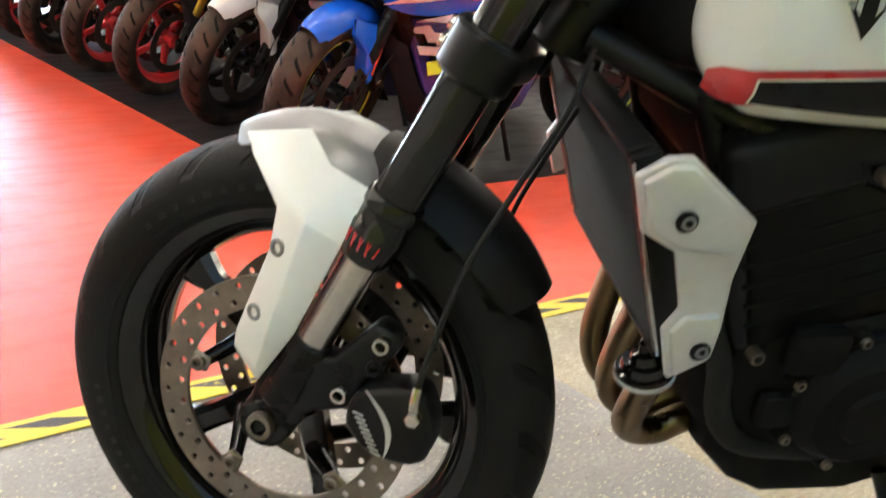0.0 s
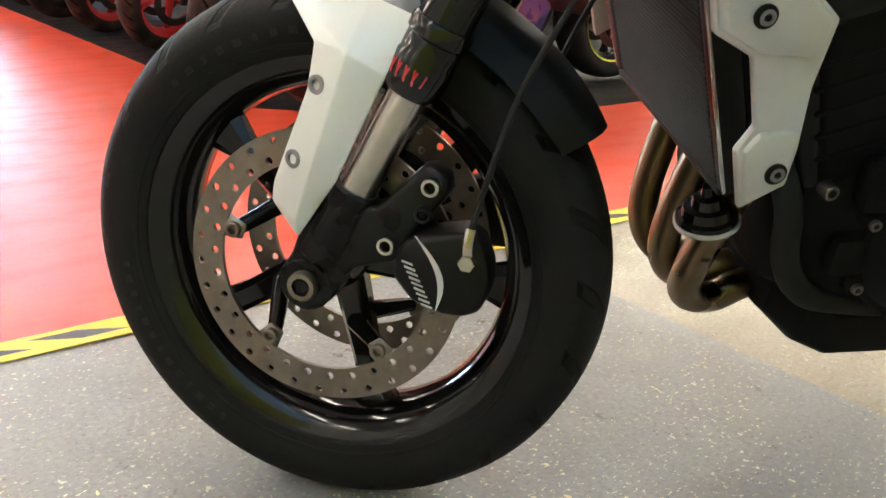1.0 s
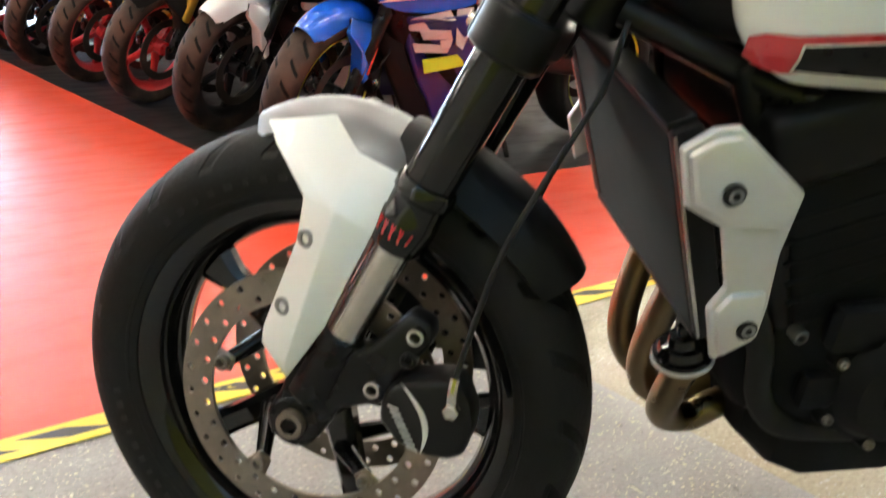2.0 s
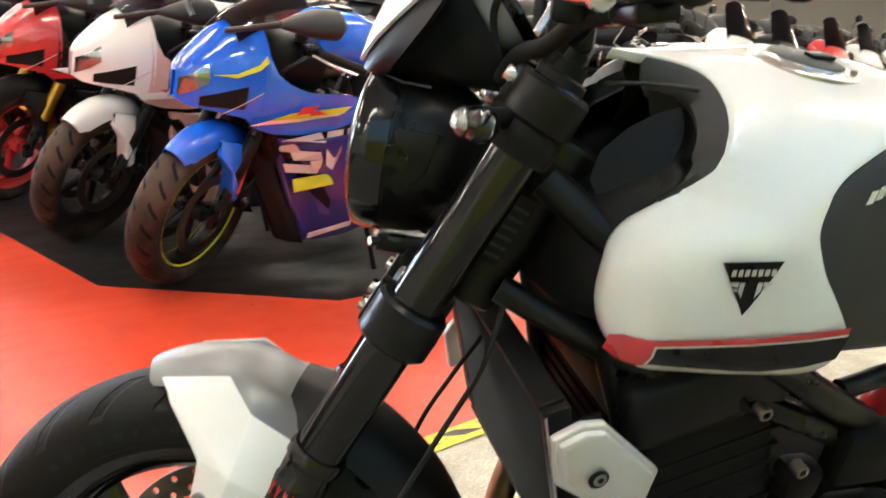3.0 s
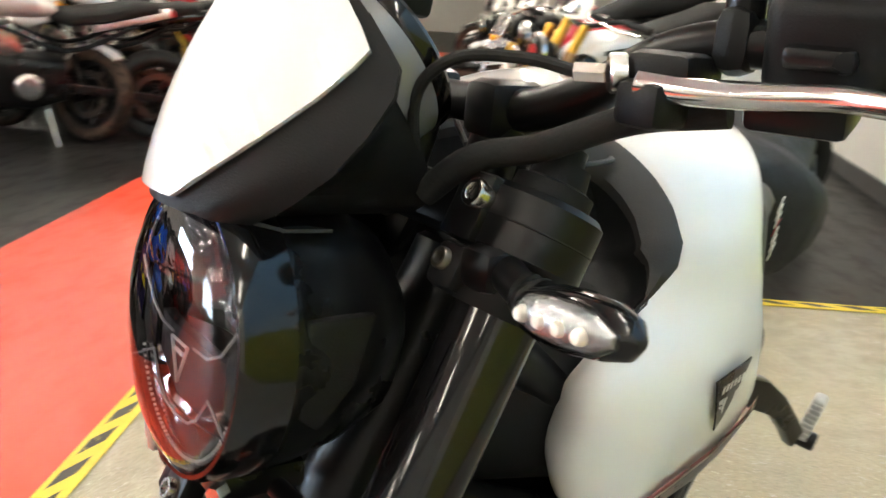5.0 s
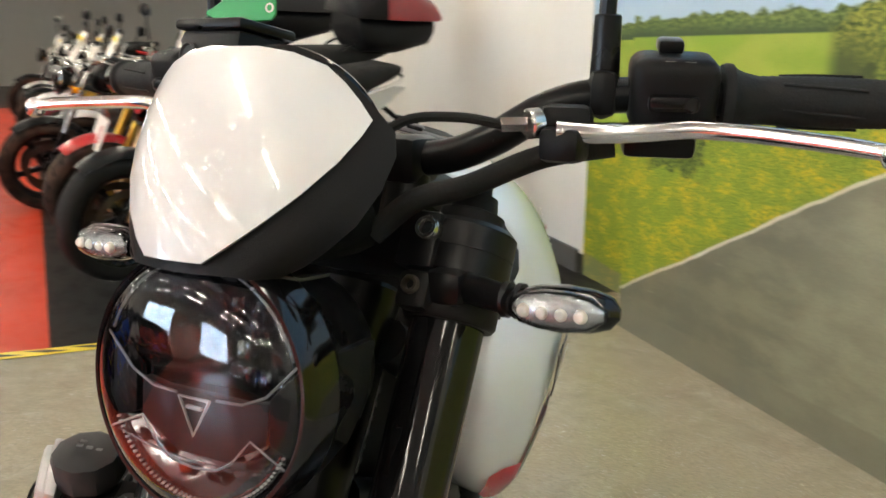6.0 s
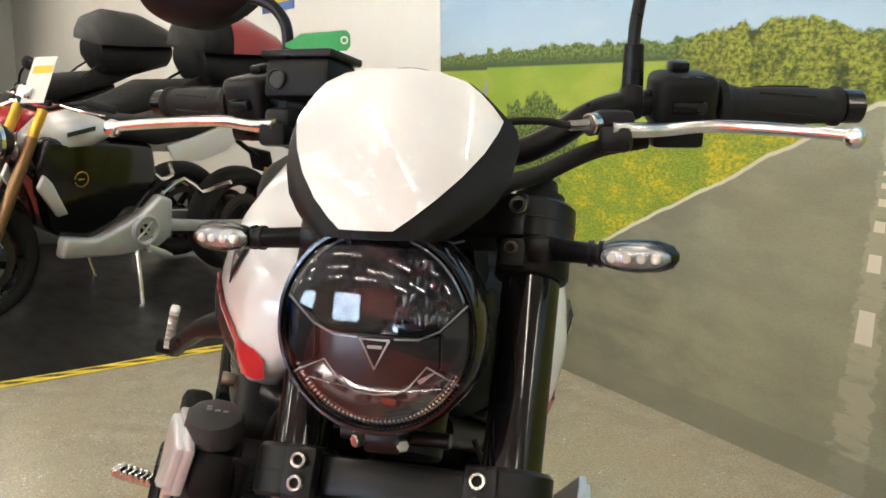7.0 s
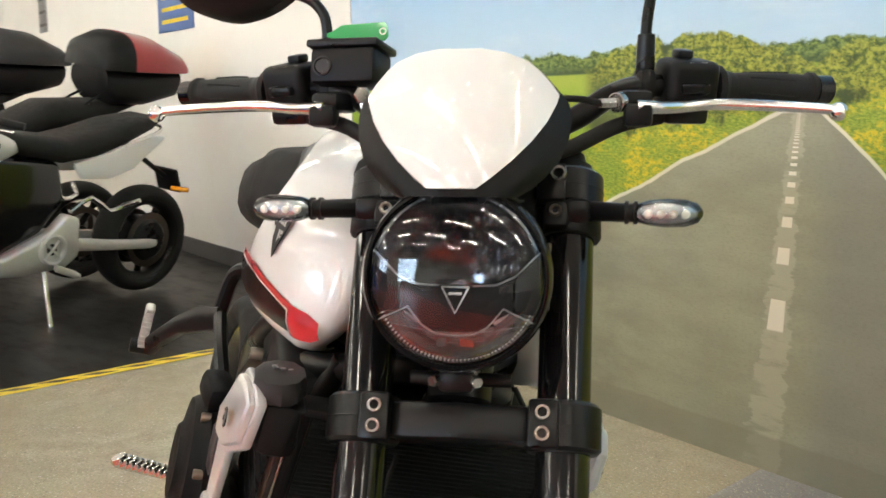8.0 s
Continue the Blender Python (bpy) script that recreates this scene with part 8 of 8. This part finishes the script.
third = sport_bike(stand(1.14, 7.7, 180), "black sports motorcycle with red flashes", "gloss", "satin", "satin", "", "gloss", "satin", red_decals[1:])
copy_thing(third, stand(1.14, 8.6, 180))

# the row across the lane
for x, y, h, src in ((-3.0, 3.3, 2, third), (-3.0, 4.2, -1, one), (-3.05, 5.1, 3, two), (-3.0, 6.0, 0, third), (-3.05, 6.9, 1, one)):
    copy_thing(src, stand(x, y, h))

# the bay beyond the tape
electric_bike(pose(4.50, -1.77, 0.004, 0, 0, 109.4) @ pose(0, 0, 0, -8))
naked_bike(stand(4.90, -0.30, 101), "red motorcycle with gold fork, learner plate and red-black top box", "red", "satin", "bay of used motorcycles", "red", False, "gold", False, False, True, 0.24, 0.19)
naked_bike(stand(6.20, -0.05, 98), "black motorcycle with a dark grey top box", "satin", "satin", "bay of used motorcycles", "grey", False, "satin", False, True, False, 0.24, 0.27)
naked_bike(stand(6.75, -0.30, 97), "black and silver motorcycle with an alloy lamp", "silver", "satin", "bay of used motorcycles", "", False, "satin", False, True)
naked_bike(stand(7.6, -0.25, 95), "dark red motorcycle with a price card", "maroon", "satin", "bay of used motorcycles", "", False, "gold", False, True)
a = naked_bike(stand(8.5, -0.25, 94), "black street motorcycle with chrome engine", "gloss", "satin", "bay of used motorcycles")
b = naked_bike(stand(8.12, 0.84, 10) @ Matrix.Scale(1.10, 4), "black motorcycle with red tail and yellow number plate", "satin", "satin", "rows of used motorcycles", "", False, "satin", True)
part("tail_band", tube([(-1.20, 0.15, 0.93), (-1.38, 0.17, 0.90), (-1.48, 0.12, 0.89), (-1.50, 0.0, 0.905), (-1.48, -0.12, 0.89), (-1.38, -0.17, 0.90), (-1.20, -0.15, 0.93)], 0.020, 10), "red", b, "red tail band")
part("tail_pad", loft([(-1.00, 0, 0.93, 0.12, 0.04), (-1.20, 0, 0.96, 0.15, 0.07), (-1.40, 0, 0.965, 0.14, 0.06), (-1.47, 0, 0.955, 0.08, 0.03)], 20, 2.6), "rubber", b)
c = naked_bike(stand(5.1, 3.2, 120), "silver street motorcycle with chrome engine", "silver", "satin", "rows of used motorcycles", "", False, "satin", True, True)
d = naked_bike(stand(8.4, 3.4, 92), "low black cruiser with bright engine", "gloss", "satin", "rows of used motorcycles", "", True)
for x, y, h, src in ((5.9, 3.15, 100, a), (7.5, 3.3, 92, c), (9.3, 3.4, 90, b), (10.2, 3.4, 92, a), (11.1, 3.3, 95, d), (9.5, -0.2, 95, c), (10.5, -0.1, 95, d), (11.5, -0.1, 96, a), (4.2, 4.4, 182, a), (4.3, 5.3, 180, d), (4.3, 6.2, 180, c), (4.3, 7.1, 180, b), (4.35, 8.0, 180, a), (6.2, 5.4, 88, d), (7.1, 5.5, 90, a), (8.0, 5.5, 92, b), (8.9, 5.4, 90, c), (9.8, 5.5, 90, d), (10.8, 5.5, 93, a), (6.4, 7.6, 90, c), (7.4, 7.6, 88, a), (8.4, 7.6, 92, d), (9.4, 7.7, 90, b), (12.6, 3.3, 90, c), (13.6, 3.2, 92, a), (12.6, 5.4, 90, d), (12.4, -0.1, 94, c), (13.4, 0.0, 94, b), (14.6, 3.2, 90, d), (11.7, 5.5, 91, a), (13.6, 5.4, 90, c), (10.4, 7.6, 92, c), (11.4, 7.6, 90, a), (12.4, 7.6, 91, b), (13.4, 7.6, 90, d), (5.6, 7.6, 90, b), (6.5, 9.6, 90, a), (7.5, 9.6, 92, d), (8.5, 9.6, 90, c), (9.5, 9.6, 91, b), (10.5, 9.6, 90, a), (17.8, 2.4, 180, a), (17.8, 3.3, 182, c), (17.8, 4.2, 180, b), (17.8, 5.1, 178, d), (17.8, 6.0, 180, a), (17.8, 6.9, 181, c)):
    copy_thing(src, stand(x, y, h))


def tourer(m, label, body):
    """A tall touring motorcycle: an unfaired one with a high cowl, screen, hand guards and cases."""
    bike = naked_bike(m, label, body, "satin", "tall touring motorcycles", "grey")
    cowl = part("cowl", loft([(0.10, 0, 0.88, 0.03, 0.03), (0.02, 0, 0.93, 0.13, 0.08), (-0.10, 0, 0.99, 0.19, 0.13), (-0.22, 0, 1.02, 0.20, 0.12)], 20, 2.2), body, bike, "", None, angle=60)
    rows = [[(-0.06 - 0.16 * t, (0.15 - 0.04 * t) * k / 4, 1.08 + 0.26 * t - 0.05 * abs(k / 4) ** 2) for k in range(-4, 5)] for t in (0, 0.25, 0.5, 0.75, 1.0)]
    part("screen", sheet(rows, 0.003), "screen", cowl, "smoked touring screen")
    for s in (1, -1):
        part("hand_guard", loft([(-0.28, 0.36 * s, 1.06, 0.03, 0.03), (-0.25, 0.33 * s, 1.07, 0.09, 0.05), (-0.22, 0.27 * s, 1.06, 0.05, 0.03)], 14, 2.6), "satin", bike)
        part("side_panel", loft([(-0.22, 0.16 * s, 0.84, 0.03, 0.10), (-0.42, 0.19 * s, 0.82, 0.03, 0.15), (-0.62, 0.17 * s, 0.80, 0.02, 0.08)], 14, 3), body, bike)
    return bike


tall = [tourer(stand(5.55, 2.35, 252), "white touring motorcycle with a tall smoked screen", "white"), tourer(stand(6.45, 2.45, 248), "black touring motorcycle with a tall smoked screen", "satin"), tourer(stand(7.35, 2.40, 250), "red touring motorcycle with a tall smoked screen", "red"), tourer(stand(8.25, 2.45, 252), "silver touring motorcycle with a tall smoked screen", "silver")]
for k in range(22):
    row, col = divmod(k, 11)
    copy_thing(tall[(k * 3 + row) % 4], stand((9.1 if row == 0 else 4.9) + (0.88 if row == 0 else 0.95) * col, 2.4 if row == 0 else 4.35 + 0.05 * (k % 3), 250 + 3 * (k % 4)))


# notices on the white wall
def notice(s, z, w, h, mat, label, bars):
    """A flat notice on the white wall; s along it to the viewer's left."""
    root = thing("wall_notice", WALL_M @ Matrix.Translation((-s, BACK + 0.004, z)), label, "notice", "notices on the wall")
    part("board", block(0, 0.004, 0, w, 0.008, h, 0.002), mat, root)
    for k in range(bars):
        part("print_bar", block(0.0, 0.0095, h * (0.32 - 0.64 * k / max(1, bars - 1)), w * 0.74, 0.003, h * 0.07, 0), "plate" if mat == "sign_blue" else "skirting", root, "", None, False)


notice(3.22, 1.78, 0.66, 0.40, "sign_blue", "blue notice with yellow lines of print", 4)
notice(6.8, 2.0, 0.30, 0.40, "fender", "grey notice pinned to the wall", 3)
